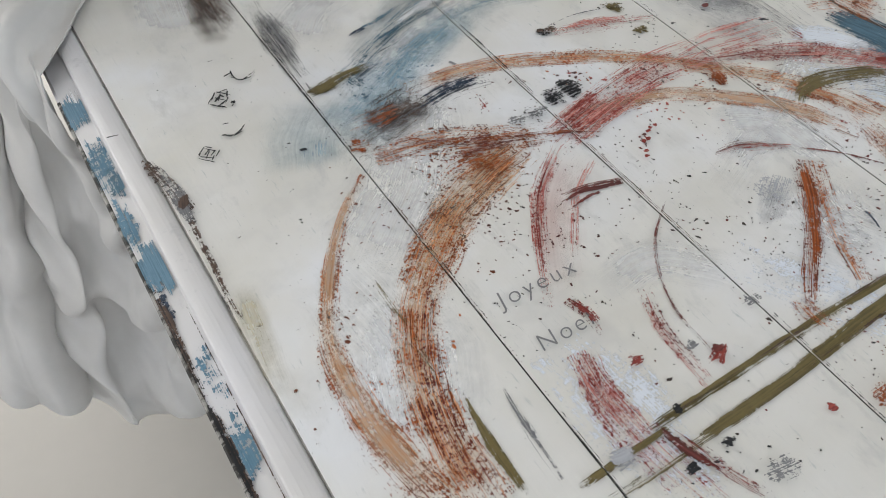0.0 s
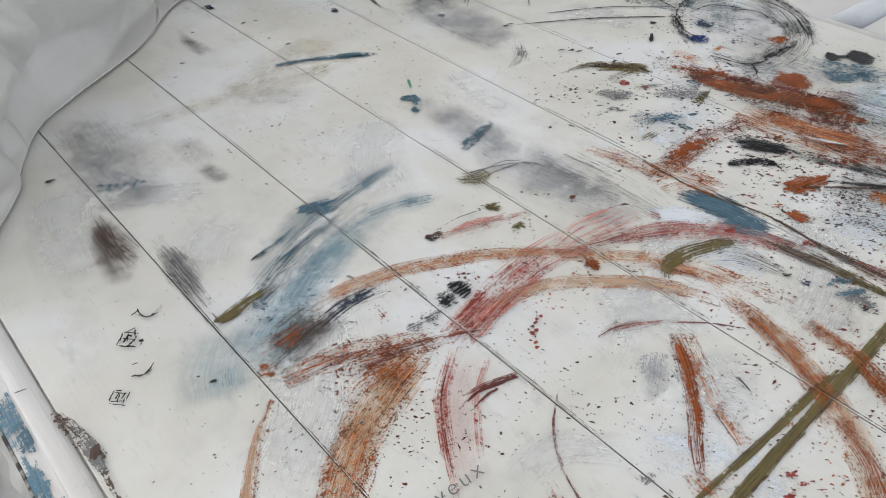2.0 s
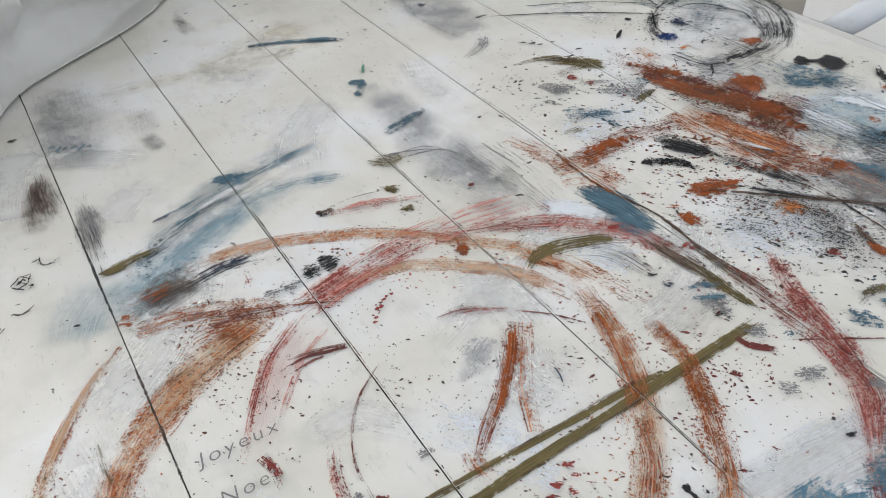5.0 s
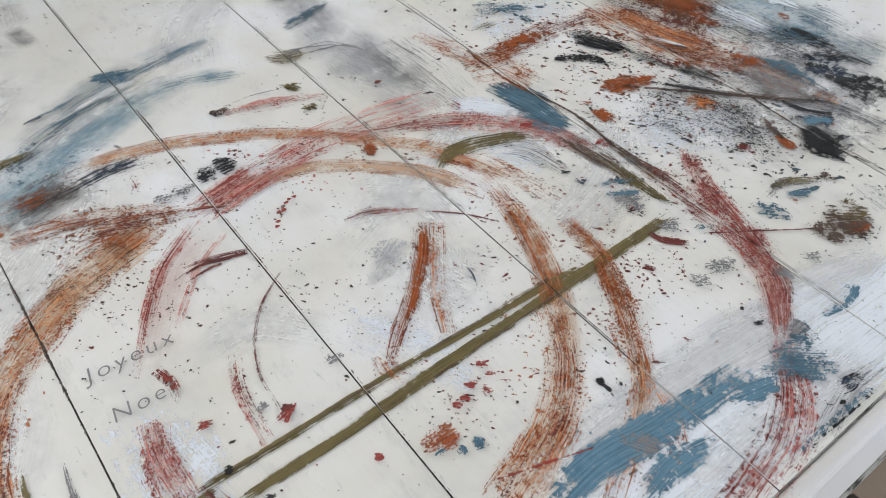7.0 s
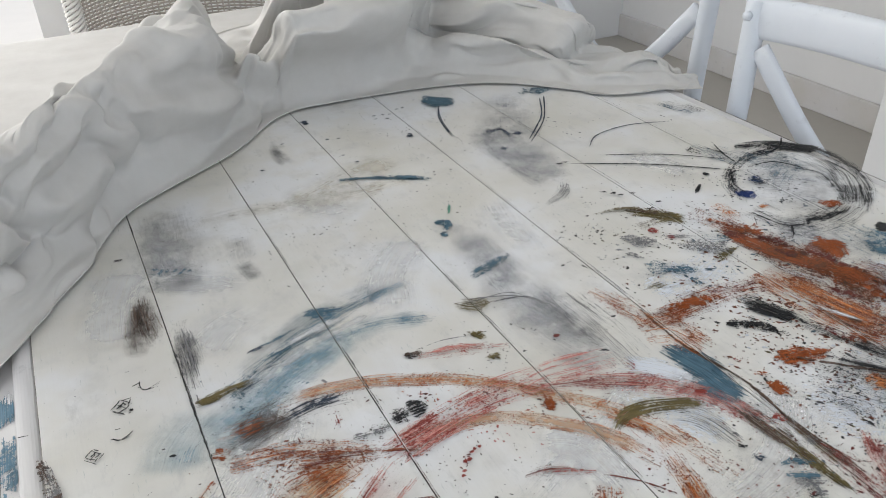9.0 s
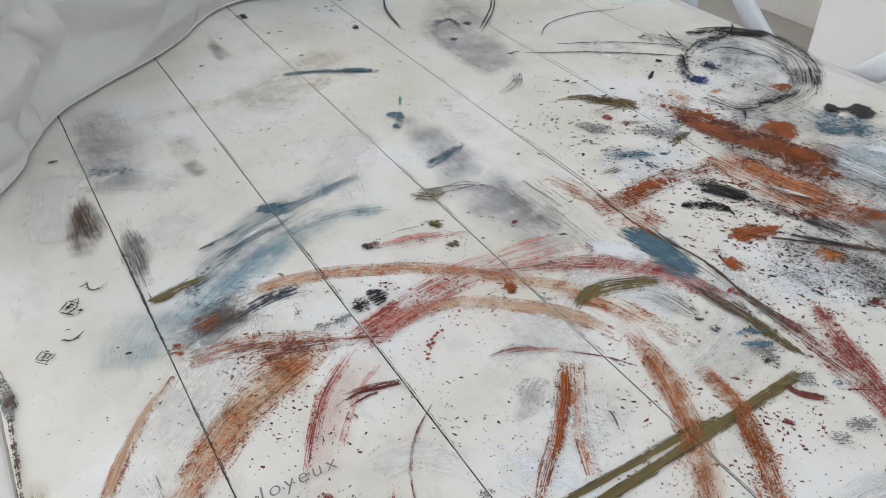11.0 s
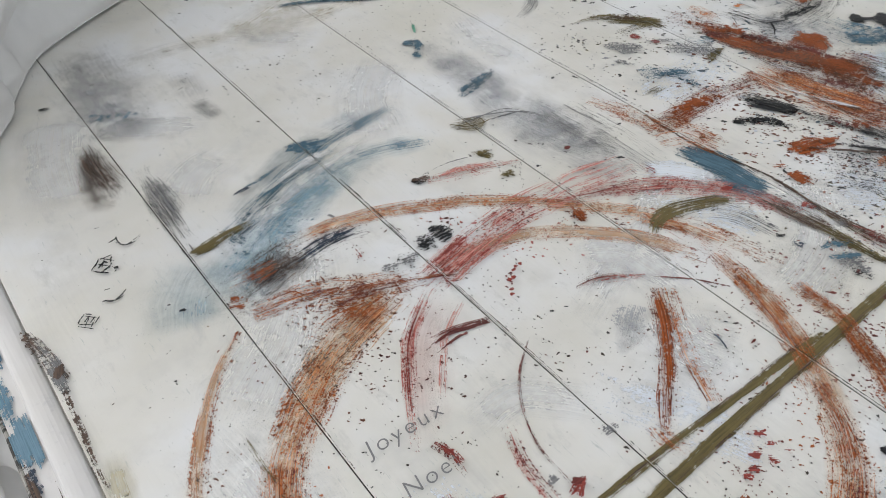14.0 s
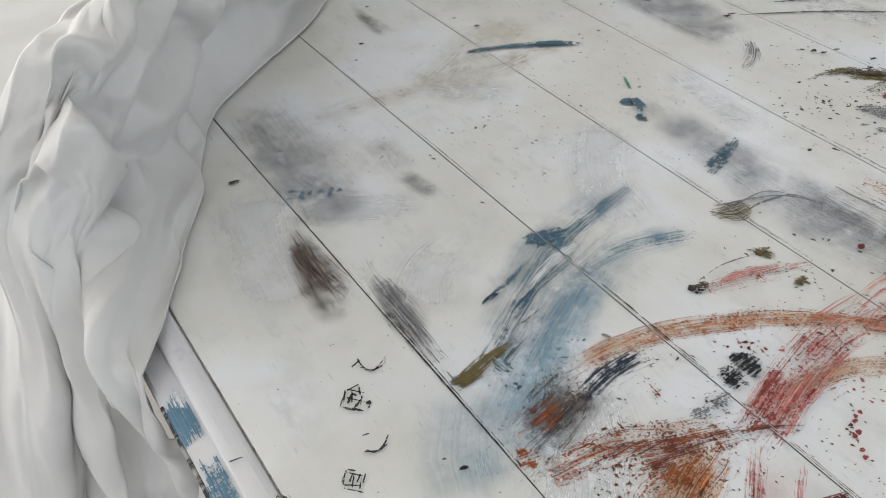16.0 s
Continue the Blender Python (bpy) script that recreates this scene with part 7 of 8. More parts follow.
stroke("crimson", "dab", (0.004, 0.006, 0.003), 0.62, [(0.201, 0.713), (0.204, 0.700), (0.201, 0.688)])
blot("crimson", "dab", 0.247, 0.644, 0.007, 0.004, 30, 0.85, 0.5, 134)
blot("maroon", "dab", 0.248, 0.647, 0.004, 0.003, 0, 0.9, 0.5, 135)
blot("grey", "dab", 0.237, 0.656, 0.004, 0.003, 0, 0.7, 0.5, 136)
blot("grey", "crumb", 0.287, 0.660, 0.006, 0.004, 0, 0.7, 0.5, 137)
blot("black", "dab", 0.204, 0.632, 0.003, 0.003, 0, 0.9, 0.2, 138)
blot("crimson", "dab", 0.272, 0.590, 0.003, 0.003, 0, 0.9, 0.2, 139)
blot("rust", "crumb", 0.306, 0.578, 0.01, 0.008, 0, 0.7, 0.5, 140)
blot("steel", "dab", 0.301, 0.572, 0.004, 0.003, 0, 0.6, 0.5, 141)
blot("black", "dab", 0.187, 0.604, 0.005, 0.003, 0, 0.85, 0.5, 142)
blot("black", "dab", 0.213, 0.605, 0.006, 0.003, -20, 0.6, 0.5, 143)
blot("grey", "crumb", 0.227, 0.579, 0.01, 0.006, -10, 0.66, 0.5, 144)
stroke("maroon", "dab", (0.004, 0.006, 0.004), 0.72, [(0.189, 0.632), (0.192, 0.615), (0.199, 0.596)])
stroke("greywash", "solid", (0.006, 0.01, 0.006), 0.8, [(0.156, 0.629), (0.163, 0.627), (0.171, 0.627)])
blot("grey", "crumb", 0.277, 0.853, 0.007, 0.004, -10, 0.7, 0.5, 145)
blot("grey", "crumb", 0.264, 0.855, 0.007, 0.004, -10, 0.7, 0.5, 146)
blot("grey", "crumb", 0.284, 0.855, 0.007, 0.004, -10, 0.7, 0.5, 147)
stroke("umber", "dab", (0.004, 0.011, 0.006), 0.62, [(0.031, 0.957), (0.037, 0.926), (0.040, 0.892)])
stroke("grey", "dab", (0.004, 0.01, 0.005), 0.55, [(0.035, 0.945), (0.040, 0.912), (0.039, 0.880)])
stroke("umber", "dab", (0.005, 0.004, 0.003), 0.62, [(0.039, 0.890), (0.038, 0.859), (0.037, 0.827), (0.037, 0.802)])
blot("umber", "dab", 0.041, 0.904, 0.006, 0.0035, 70, 0.85, 0.5, 148)


stroke("greywash", "wash", (0.05, 0.09, 0.06), 0.46, [(0.662, 1.357), (0.649, 1.249), (0.654, 1.147)])
stroke("grey", "dry", (0.004, 0.007, 0.004), 0.6, [(0.639, 1.310), (0.625, 1.232), (0.634, 1.149)])
stroke("grey", "dry", (0.006, 0.014, 0.004), 0.72, [(0.669, 1.151), (0.646, 1.124), (0.613, 1.106)])
stroke("greywash", "wash", (0.03, 0.05, 0.04), 0.44, [(0.487, 1.133), (0.490, 1.045), (0.496, 0.954), (0.506, 0.865)])
stroke("grey", "dry", (0.008, 0.02, 0.01), 0.56, [(0.490, 0.935), (0.496, 0.895), (0.503, 0.852)])
stroke("grey", "wash", (0.01, 0.016, 0.008), 0.6, [(0.373, 1.468), (0.363, 1.407), (0.362, 1.366)])
blot("navy", "dab", 0.539, 1.474, 0.0035, 0.0022, -20, 0.85, 0.5, 221)
blot("navy", "dab", 0.553, 1.471, 0.0035, 0.0022, -20, 0.85, 0.5, 222)
blot("navy", "dab", 0.563, 1.468, 0.0035, 0.0022, -20, 0.85, 0.5, 223)
blot("navy", "dab", 0.581, 1.482, 0.0035, 0.0022, -20, 0.85, 0.5, 224)
blot("navy", "dab", 0.591, 1.482, 0.0035, 0.0022, -20, 0.85, 0.5, 225)
blot("navy", "dab", 0.552, 1.454, 0.0035, 0.0022, -20, 0.85, 0.5, 226)
blot("navy", "dab", 0.536, 1.461, 0.0035, 0.0022, -20, 0.85, 0.5, 227)
blot("navy", "dab", 0.445, 1.426, 0.0035, 0.0022, -20, 0.85, 0.5, 228)
blot("navy", "dab", 0.461, 1.421, 0.0035, 0.0022, -20, 0.85, 0.5, 229)
blot("navy", "dab", 0.445, 1.363, 0.0035, 0.0022, -20, 0.85, 0.5, 230)
blot("navy", "dab", 0.454, 1.333, 0.0035, 0.0022, -20, 0.85, 0.5, 231)
blot("navy", "dab", 0.557, 1.383, 0.0035, 0.0022, -20, 0.85, 0.5, 232)
blot("navy", "dab", 0.437, 1.504, 0.0035, 0.0022, -20, 0.85, 0.5, 233)
blot("navy", "dab", 0.383, 1.444, 0.0035, 0.0022, -20, 0.85, 0.5, 234)
blot("navy", "dab", 0.333, 1.373, 0.0035, 0.0022, -20, 0.85, 0.5, 235)
blot("navy", "solid", 0.436, 1.508, 0.007, 0.005, 0, 0.85, 0.4, 236)
stroke("steel", "dab", (0.003, 0.006, 0.004), 0.7, [(0.406, 1.297), (0.440, 1.285), (0.482, 1.268)])
stroke("steel", "dab", (0.004, 0.01, 0.006), 0.76, [(0.474, 1.269), (0.500, 1.254), (0.520, 1.236)])
stroke("steel", "dab", (0.004, 0.006, 0.01), 0.66, [(0.445, 1.010), (0.475, 1.020), (0.510, 1.031)])
stroke("steel", "dab", (0.01, 0.012, 0.004), 0.66, [(0.478, 1.131), (0.483, 1.120), (0.467, 1.103)])
stroke("navy", "line", (0.002, 0.0026, 0.002), 0.8, [(0.801, 1.409), (0.764, 1.347), (0.729, 1.309), (0.693, 1.274)])
blot("black", "dab", 0.686, 1.095, 0.005, 0.0025, -20, 0.75, 0.6, 237)
blot("black", "dab", 0.696, 1.086, 0.005, 0.0025, -20, 0.75, 0.6, 238)
blot("black", "dab", 0.701, 1.078, 0.005, 0.0025, -20, 0.75, 0.6, 239)
blot("black", "dab", 0.697, 1.189, 0.005, 0.0025, -20, 0.75, 0.6, 240)
blot("black", "dab", 0.687, 1.189, 0.005, 0.0025, -20, 0.75, 0.6, 241)
blot("black", "dab", 0.729, 1.041, 0.005, 0.0025, -20, 0.75, 0.6, 242)
blot("black", "dab", 0.709, 1.033, 0.005, 0.0025, -20, 0.75, 0.6, 243)
blot("black", "dab", 0.717, 1.074, 0.005, 0.0025, -20, 0.75, 0.6, 244)
stroke("black", "solid", (0.003, 0.007, 0.005), 0.74, [(0.932, 1.118), (0.971, 1.104), (0.998, 1.079), (1.006, 1.044)])
stroke("black", "line", 0.0026, 0.6, [(0.913, 1.147), (0.897, 1.109), (0.889, 1.076)])
stroke("black", "line", 0.0026, 0.6, [(0.886, 1.152), (0.892, 1.120), (0.906, 1.082)])
stroke("black", "line", 0.0026, 0.6, [(0.871, 1.067), (0.841, 1.028), (0.836, 0.996)])
stroke("black", "line", 0.0026, 0.6, [(0.889, 1.056), (0.934, 1.050), (0.957, 1.006)])
stroke("black", "line", 0.0026, 0.6, [(0.934, 1.070), (0.978, 1.082), (1.006, 1.104)])
stroke("black", "line", 0.0026, 0.6, [(0.939, 1.027), (0.957, 0.997), (0.933, 0.948)])
stroke("black", "line", 0.0026, 0.6, [(0.805, 0.965), (0.816, 0.925), (0.856, 0.912)])
stroke("black", "line", 0.0026, 0.6, [(0.806, 0.905), (0.823, 0.924)])
stroke("black", "line", 0.0026, 0.6, [(0.857, 1.137), (0.870, 1.118)])
stroke("black", "line", 0.0026, 0.6, [(0.998, 1.032), (0.986, 0.970), (0.940, 0.919)])
stroke("steel", "dab", (0.008, 0.016, 0.008), 0.42, [(0.942, 1.294), (0.952, 1.260), (0.966, 1.226)])
stroke("cobalt", "dab", (0.01, 0.018, 0.01), 0.66, [(0.827, 1.019), (0.833, 1.001), (0.845, 0.991)])
blot("navy", "dab", 0.876, 1.022, 0.012, 0.012, 0, 0.5, 0.5, 245)
stroke("olive", "dab", (0.003, 0.01, 0.006), 0.66, [(0.648, 1.056), (0.686, 1.047), (0.708, 1.021), (0.728, 0.991)])
stroke("umber", "dab", (0.004, 0.01, 0.004), 0.6, [(0.681, 1.045), (0.700, 1.032), (0.713, 1.012)])
blot("grey", "crumb", 0.649, 0.981, 0.02, 0.012, -40, 0.6, 0.5, 246)
blot("grey", "crumb", 0.705, 0.935, 0.03, 0.016, -40, 0.6, 0.5, 247)
blot("steel", "crumb", 0.638, 0.922, 0.03, 0.014, -30, 0.6, 0.5, 248)
specks("umber", 620, 0.330, 0.760, 0.300, 0.210, -30, (0.00030, 0.00110), 2.4, 301)
specks("maroon", 300, 0.370, 0.840, 0.220, 0.050, -20, (0.00040, 0.00130), 2.4, 302)
specks("rust", 240, 0.190, 0.820, 0.090, 0.070, -30, (0.00040, 0.00150), 2.6, 303)
specks("crimson", 240, 0.480, 0.640, 0.120, 0.110, -35, (0.00040, 0.00150), 2.6, 304)
specks("black", 380, 0.660, 0.800, 0.240, 0.200, -35, (0.00050, 0.00200), 2.6, 305)
specks("rust", 300, 0.700, 0.830, 0.150, 0.110, -35, (0.00060, 0.00260), 2.4, 306)
specks("steel", 260, 0.780, 0.830, 0.160, 0.150, -35, (0.00060, 0.00260), 2.6, 307)
specks("coat", 260, 0.730, 0.800, 0.170, 0.130, -35, (0.00060, 0.00300), 2.4, 308)
specks("umber", 260, 0.420, 1.180, 0.300, 0.260, -30, (0.00030, 0.00110), 2.4, 309)
specks("black", 200, 0.480, 0.520, 0.170, 0.060, -20, (0.00040, 0.00160), 2.6, 310)


# ---- pencilled greeting
def pencil_word(text, x, y, turn, size):
    cu = bpy.data.curves.new("word", "FONT")
    cu.body, cu.size, cu.offset, cu.space_character, cu.shear = text, size, -0.00016, 1.25, 0.15
    tmp = bpy.data.objects.new("word", cu)
    scene.collection.objects.link(tmp)
    bpy.context.view_layer.update()
    me = bpy.data.meshes.new_from_object(tmp)
    bpy.data.objects.remove(tmp)
    bpy.data.curves.remove(cu)
    me.materials.clear()
    me.materials.append(speck_paint("pencil"))
    me.transform(pose(x, y, TOP + 0.0016, 0, 0, turn))
    ob = new("handwriting", me)
    ob["label"] = "pencilled words Joyeux Noel"
    return on_table(ob)


pencil_word("Joyeux", 0.164, 0.731, -2, 0.0159)
pencil_word("Noel", 0.166, 0.696, -1, 0.0154)
for _c in (("blue", "solid", 1.040, 0.052, 0.5, 0.022, 0.82, 1), ("white", "solid", 1.055, 0.02, 0.3, 0.009, 0.6, 21), ("blue", "dab", 0.975, 0.070, 0.55, 0.020, 0.60, 2), ("steel", "dab", 0.955, 0.03, 0.3, 0.012, 0.6, 22),
           ("blue", "dab", 0.915, 0.055, 0.72, 0.014, 0.78, 3), ("blue", "solid", 0.870, 0.046, 0.42, 0.026, 0.85, 4), ("navy", "dab", 0.842, 0.03, 0.8, 0.008, 0.6, 5),
           ("blue", "dab", 0.785, 0.05, 0.45, 0.016, 0.5, 6), ("blue", "dab", 0.738, 0.045, 0.5, 0.016, 0.62, 7), ("umber", "dab", 0.82, 0.10, 0.97, 0.006, 0.85, 8),
           ("umber", "dab", 0.74, 0.14, 0.97, 0.005, 0.75, 9), ("black", "dab", 0.77, 0.18, 0.98, 0.004, 0.7, 10), ("umber", "line", 0.75, 0.2, 0.03, 0.0012, 0.7, 12)):
    chip(*_c)


# broken, dirty edges along the joints
for _k, _s in enumerate(SEAMS):
    _rnd = random.Random(_k)
    for _j in range(5):
        _y0 = 0.47 + 0.19 * _j + _rnd.uniform(0, 0.05)
        _dx = _rnd.uniform(-0.0006, 0.0006)
        stroke("umber" if _j % 2 else "black", "line", _rnd.uniform(0.0012, 0.0022) if _y0 < 0.95 else _rnd.uniform(0.0009, 0.0014), _rnd.uniform(0.40, 0.58),
               [(_s + _dx, _y0), (_s - _dx, _y0 + 0.08), (_s + _dx, _y0 + 0.17)], name="joint_dirt")

# ---------------------------------------------------------------- tablecloth: spread on the far end, its near half thrown back in folds
from mathutils.geometry import delaunay_2d_cdt


def facets(us, vs, du, dv, seed, alternate):
    """Heights between -1 and 1 over a sheet: flat planes that meet in creases, drawn out du by dv metres."""
    rnd = random.Random(seed)
    pts, hs = [], []
    for i in range(-1, int(us[-1] / du) + 3):
        for j in range(-1, int(vs[-1] / dv) + 3):
            pts.append(Vector(((i + 0.5 * (j % 2) + rnd.uniform(-0.38, 0.38)), (j + rnd.uniform(-0.36, 0.36)))))
            hs.append(alternate * (1 if j % 2 else -1) * rnd.uniform(0.4, 1.0) + (1 - alternate) * rnd.uniform(-1, 1))
    tri = delaunay_2d_cdt(pts, [], [], 0, 1e-6)
    P, faces, src = tri[0], tri[2], tri[3]
    H = np.zeros((len(us), len(vs)))
    U, W = np.meshgrid(us / du, vs / dv, indexing="ij")
    for f in faces:
        (ax, ay), (bx, by), (cx, cy) = (P[k] for k in f)
        det = (by - cy) * (ax - cx) + (cx - bx) * (ay - cy)
        i0, i1 = np.searchsorted(us / du, [min(ax, bx, cx), max(ax, bx, cx)])
        j0, j1 = np.searchsorted(vs / dv, [min(ay, by, cy), max(ay, by, cy)])
        if abs(det) < 1e-12 or i1 <= i0 or j1 <= j0:
            continue
        u, w = U[i0:i1, j0:j1], W[i0:i1, j0:j1]
        p = ((by - cy) * (u - cx) + (cx - bx) * (w - cy)) / det
        q = ((cy - ay) * (u - cx) + (ax - cx) * (w - cy)) / det
        r = 1 - p - q
        ha, hb, hc = (hs[src[k][0]] for k in f)
        inside = (p >= -1e-9) & (q >= -1e-9) & (r >= -1e-9)
        H[i0:i1, j0:j1] = np.where(inside, p * ha + q * hb + r * hc, H[i0:i1, j0:j1])
    return H


def ridge(X, Y, pts, height, width, lean=0.5):
    """Height of a fold along a line of (x, y) points: steep on its near side, long on its far side."""
    q = np.array(spline([(x, y, 0) for x, y in pts], 40))[:, :2]
    d2 = (X[..., None] - q[:, 0]) ** 2 + (Y[..., None] - q[:, 1]) ** 2
    k = np.argmin(d2, -1)
    t = np.gradient(q, axis=0)
    t /= np.linalg.norm(t, axis=1)[:, None]
    off = (X - q[k, 0]) * -t[k, 1] + (Y - q[k, 1]) * t[k, 0]
    off = np.where(t[k, 0] < 0, -off, off)
    d = np.sqrt(np.take_along_axis(d2, k[..., None], -1)[..., 0])
    w = np.where(off > 0, width * (1 + lean), width * (1 - lean))
    f = k / 39
    c = np.clip(1 - d / w, 0, 1)
    c = 0.5 - 0.5 * np.cos(math.pi * c) if width > 0.06 else c ** 1.1
    return height * c * np.clip(6 * f + 0.25, 0, 1) * np.clip(6 * (1 - f) + 0.25, 0, 1)


def settle(P, support, N, spare_u, spare_v, hold, steps):
    """Let a sheet with spare cloth in both directions buckle, hang and come to rest on the table."""
    nu, nv = P.shape[:2]
    S = P.copy()

    def lengths(a, b):
        return np.linalg.norm(a - b, axis=-1)

    links = []
    for di, dj, spare, stiff in ((1, 0, spare_u, 1.0), (0, 1, spare_v, 1.0), (1, 1, (spare_u + spare_v) / 2, 0.5), (1, -1, (spare_u + spare_v) / 2, 0.5),
                                 (2, 0, spare_u * 0.97, 0.5), (0, 2, spare_v * 0.97, 0.5), (5, 0, spare_u * 0.85, 0.3), (0, 5, spare_v * 0.85, 0.3)):
        A = (slice(0, nu - di), slice(max(0, -dj), nv - max(0, dj)))
        B = (slice(di, nu), slice(max(0, dj), nv + min(0, dj)))
        links.append((A, B, lengths(P[A], P[B]) * (1 + (spare[A] + spare[B]) / 2), stiff, di == 0 and dj > 1 or di > 1))
    free = 1 - hold
    V = np.zeros_like(P)
    for it in range(steps):
        V *= 0.88
        V[..., 2] -= 0.00012
        Q = P + V * free[..., None]
        for rep in range(4):
            for A, B, rest, stiff, far in links:
                D = Q[B] - Q[A]
                ln = np.linalg.norm(D, axis=-1) + 1e-9
                e = (ln - rest) / ln * 0.25 * stiff
                if far:
                    e = np.where(ln < rest, e, 0)
                mv = D * e[..., None]
                Q[A] += mv * free[A][..., None]
                Q[B] -= mv * free[B][..., None]
            low = support - np.sum((Q - S) * N, -1)
            Q += N * (np.maximum(low, 0) * free * 0.5)[..., None]
            over = (Q[..., 0] > -0.004) & (Q[..., 2] > 0.70) & (Q[..., 2] < TOP + 0.0045)
            edge = over & (Q[..., 0] < 0.01) & (Q[..., 2] < TOP - 0.012)
            Q[..., 0] = np.where(edge, -0.004, Q[..., 0])
            Q[..., 2] = np.where(over & ~edge, TOP + 0.0045, np.maximum(Q[..., 2], 0.004))
        V = np.clip(Q - P, -0.004, 0.004)
        P = Q
    return P


def gathered_roll(bm):
    """The thrown-back half: gathered across the top in big soft folds, over the near side and down towards the floor."""
    nu, nv = 380, 140
    Z = 0.7545
    front = [(1.046, 1.30, 0.747), (0.99, 1.325, 0.757), (0.905, 1.36, Z), (0.79, 1.486, Z), (0.677, 1.536, Z), (0.512, 1.556, Z), (0.414, 1.546, Z),
             (0.315, 1.448, Z), (0.206, 1.375, Z), (0.147, 1.325, Z), (0.09, 1.22, Z), (0.03, 1.12, 0.757), (-0.006, 1.07, 0.742),
             (0.012, 1.065, 0.66), (0.022, 1.065, 0.54), (0.026, 1.07, 0.40), (0.024, 1.08, 0.27)]
    back = [(1.05, 1.42, 0.758), (1.0, 1.56, 0.758), (0.93, 1.70, 0.758), (0.84, 1.86, 0.758), (0.73, 1.98, 0.758), (0.61, 2.06, 0.758), (0.50, 2.07, 0.758),
            (0.41, 2.02, 0.758), (0.31, 1.86, 0.758), (0.21, 1.70, 0.758), (0.11, 1.53, 0.758), (0.03, 1.43, 0.758), (-0.03, 1.38, 0.742),
            (-0.10, 1.33, 0.68), (-0.15, 1.27, 0.60), (-0.19, 1.22, 0.52), (-0.21, 1.17, 0.44)]
    lift = [0.012, 0.026, 0.038, 0.05, 0.07, 0.09, 0.085, 0.085, 0.085, 0.08, 0.065, 0.05, 0.04, 0.04, 0.035, 0.03, 0.02]
    F, B = np.array(spline(front, nu)), np.array(spline(back, nu))
    L = np.array(spline([(v, 0, 0) for v in lift], nu))[:, 0]
    mid = (F + B) / 2
    rise = np.clip((mid[:, 2] - 0.68) / 0.06, 0, 1)
    N = np.stack([-0.1 * (1 - rise), -0.99 * (1 - rise), rise], 1)
    N /= np.linalg.norm(N, axis=1)[:, None]
    N = np.repeat(N[:, None], nv, 1)
    V = np.linspace(0, 1, nv)
    drop = np.repeat((1 - rise)[:, None], nv, 1)
    P = F[:, None] * (1 - V)[None, :, None] + B[:, None] * V[None, :, None]
    X, Y = P[..., 0], P[..., 1]
    arch = np.sin(np.pi * np.clip((V - 0.10) / 0.9, 0, 1) ** 0.7).clip(0) ** 0.6
    body = 0.55 * L[:, None] * arch[None]
    folds = np.zeros_like(X)
    for line, h, w, lean in (
            (((0.34, 1.92), (0.33, 1.74), (0.30, 1.60), (0.23, 1.50), (0.15, 1.42), (0.06, 1.33), (-0.02, 1.25)), 0.150, 0.16, 0.45),
            (((0.26, 1.64), (0.18, 1.58), (0.09, 1.49), (0.02, 1.38), (-0.01, 1.30)), 0.125, 0.055, 0.2),
            (((0.24, 1.48), (0.14, 1.40), (0.06, 1.30), (0.0, 1.2)), 0.115, 0.045, 0.2),
            (((0.75, 1.95), (0.72, 1.80), (0.67, 1.70), (0.58, 1.63), (0.48, 1.60), (0.42, 1.60)), 0.165, 0.14, 0.45),
            (((0.57, 2.02), (0.55, 1.86), (0.50, 1.78), (0.47, 1.72)), 0.16, 0.08, 0.0),
            (((0.37, 1.63), (0.42, 1.605), (0.46, 1.65)), 0.085, 0.035, 0.0),
            (((0.97, 1.52), (0.90, 1.63), (0.80, 1.76), (0.72, 1.88)), 0.10, 0.15, 0.2),
            (((1.03, 1.37), (0.92, 1.47), (0.80, 1.57), (0.72, 1.62)), 0.032, 0.05, 0.3),
            (((0.98, 1.36), (0.90, 1.42), (0.80, 1.52), (0.66, 1.575)), 0.014, 0.03, 0.3)):
        folds = np.maximum(folds, ridge(X, Y, line, h, w, lean))
    rag = np.array([[noise.noise(Vector((X[i, j] * 9, Y[i, j] * 9, P[i, j, 2] * 9))) + 0.5 * noise.noise(Vector((X[i, j] * 24, Y[i, j] * 24, P[i, j, 2] * 20 + 5)))
                     for j in range(nv)] for i in range(nu)])
    # upright pleats where it hangs
    pleat = np.clip(V * 3 - 0.4, 0.15, 1)[None] * (np.sin(V * 17 + 1.2)[None] * 0.7 + np.sin(V * 31 + 0.4)[None] * 0.4)
    start = np.minimum(1, 14 * V)[None] * np.minimum(1, 6 * (1 - V))[None]
    shape = start * ((1 - drop) * (body + folds) + drop * (0.02 + 0.028 * pleat))
    P = P + N * (shape + start * (0.009 + 0.014 * drop) * rag)[..., None]
    # folds lie over towards the near edge
    across = B - F
    across /= np.linalg.norm(across, axis=1)[:, None]
    P = P - across[:, None] * ((1 - drop) * start * 0.62 * np.maximum(shape - 0.02, 0))[..., None]
    hold = np.zeros((nu, nv))
    hold[:, 0] = 1
    hold[:, -1] = np.maximum(rise, 0.3)
    hold[0] = 1
    patch = np.array([[noise.noise(Vector((X[i, j] * 5 + 3, Y[i, j] * 5, 8.0))) for j in range(nv)] for i in range(nu)])
    spare = np.clip(0.035 + 0.08 * patch, 0.01, 0.11)
    P = settle(P, -0.10 * shape - 0.006, N, spare + 0.17 * drop * np.clip(1.3 - 1.6 * V, 0, 1)[None], spare * 0.9 + 0.01, hold, 60)
    # the weave evens out the finest ripples, most of all along the far edge
    even = np.clip(0.35 + 1.6 * (V - 0.45), 0.3, 1)[None, :, None]
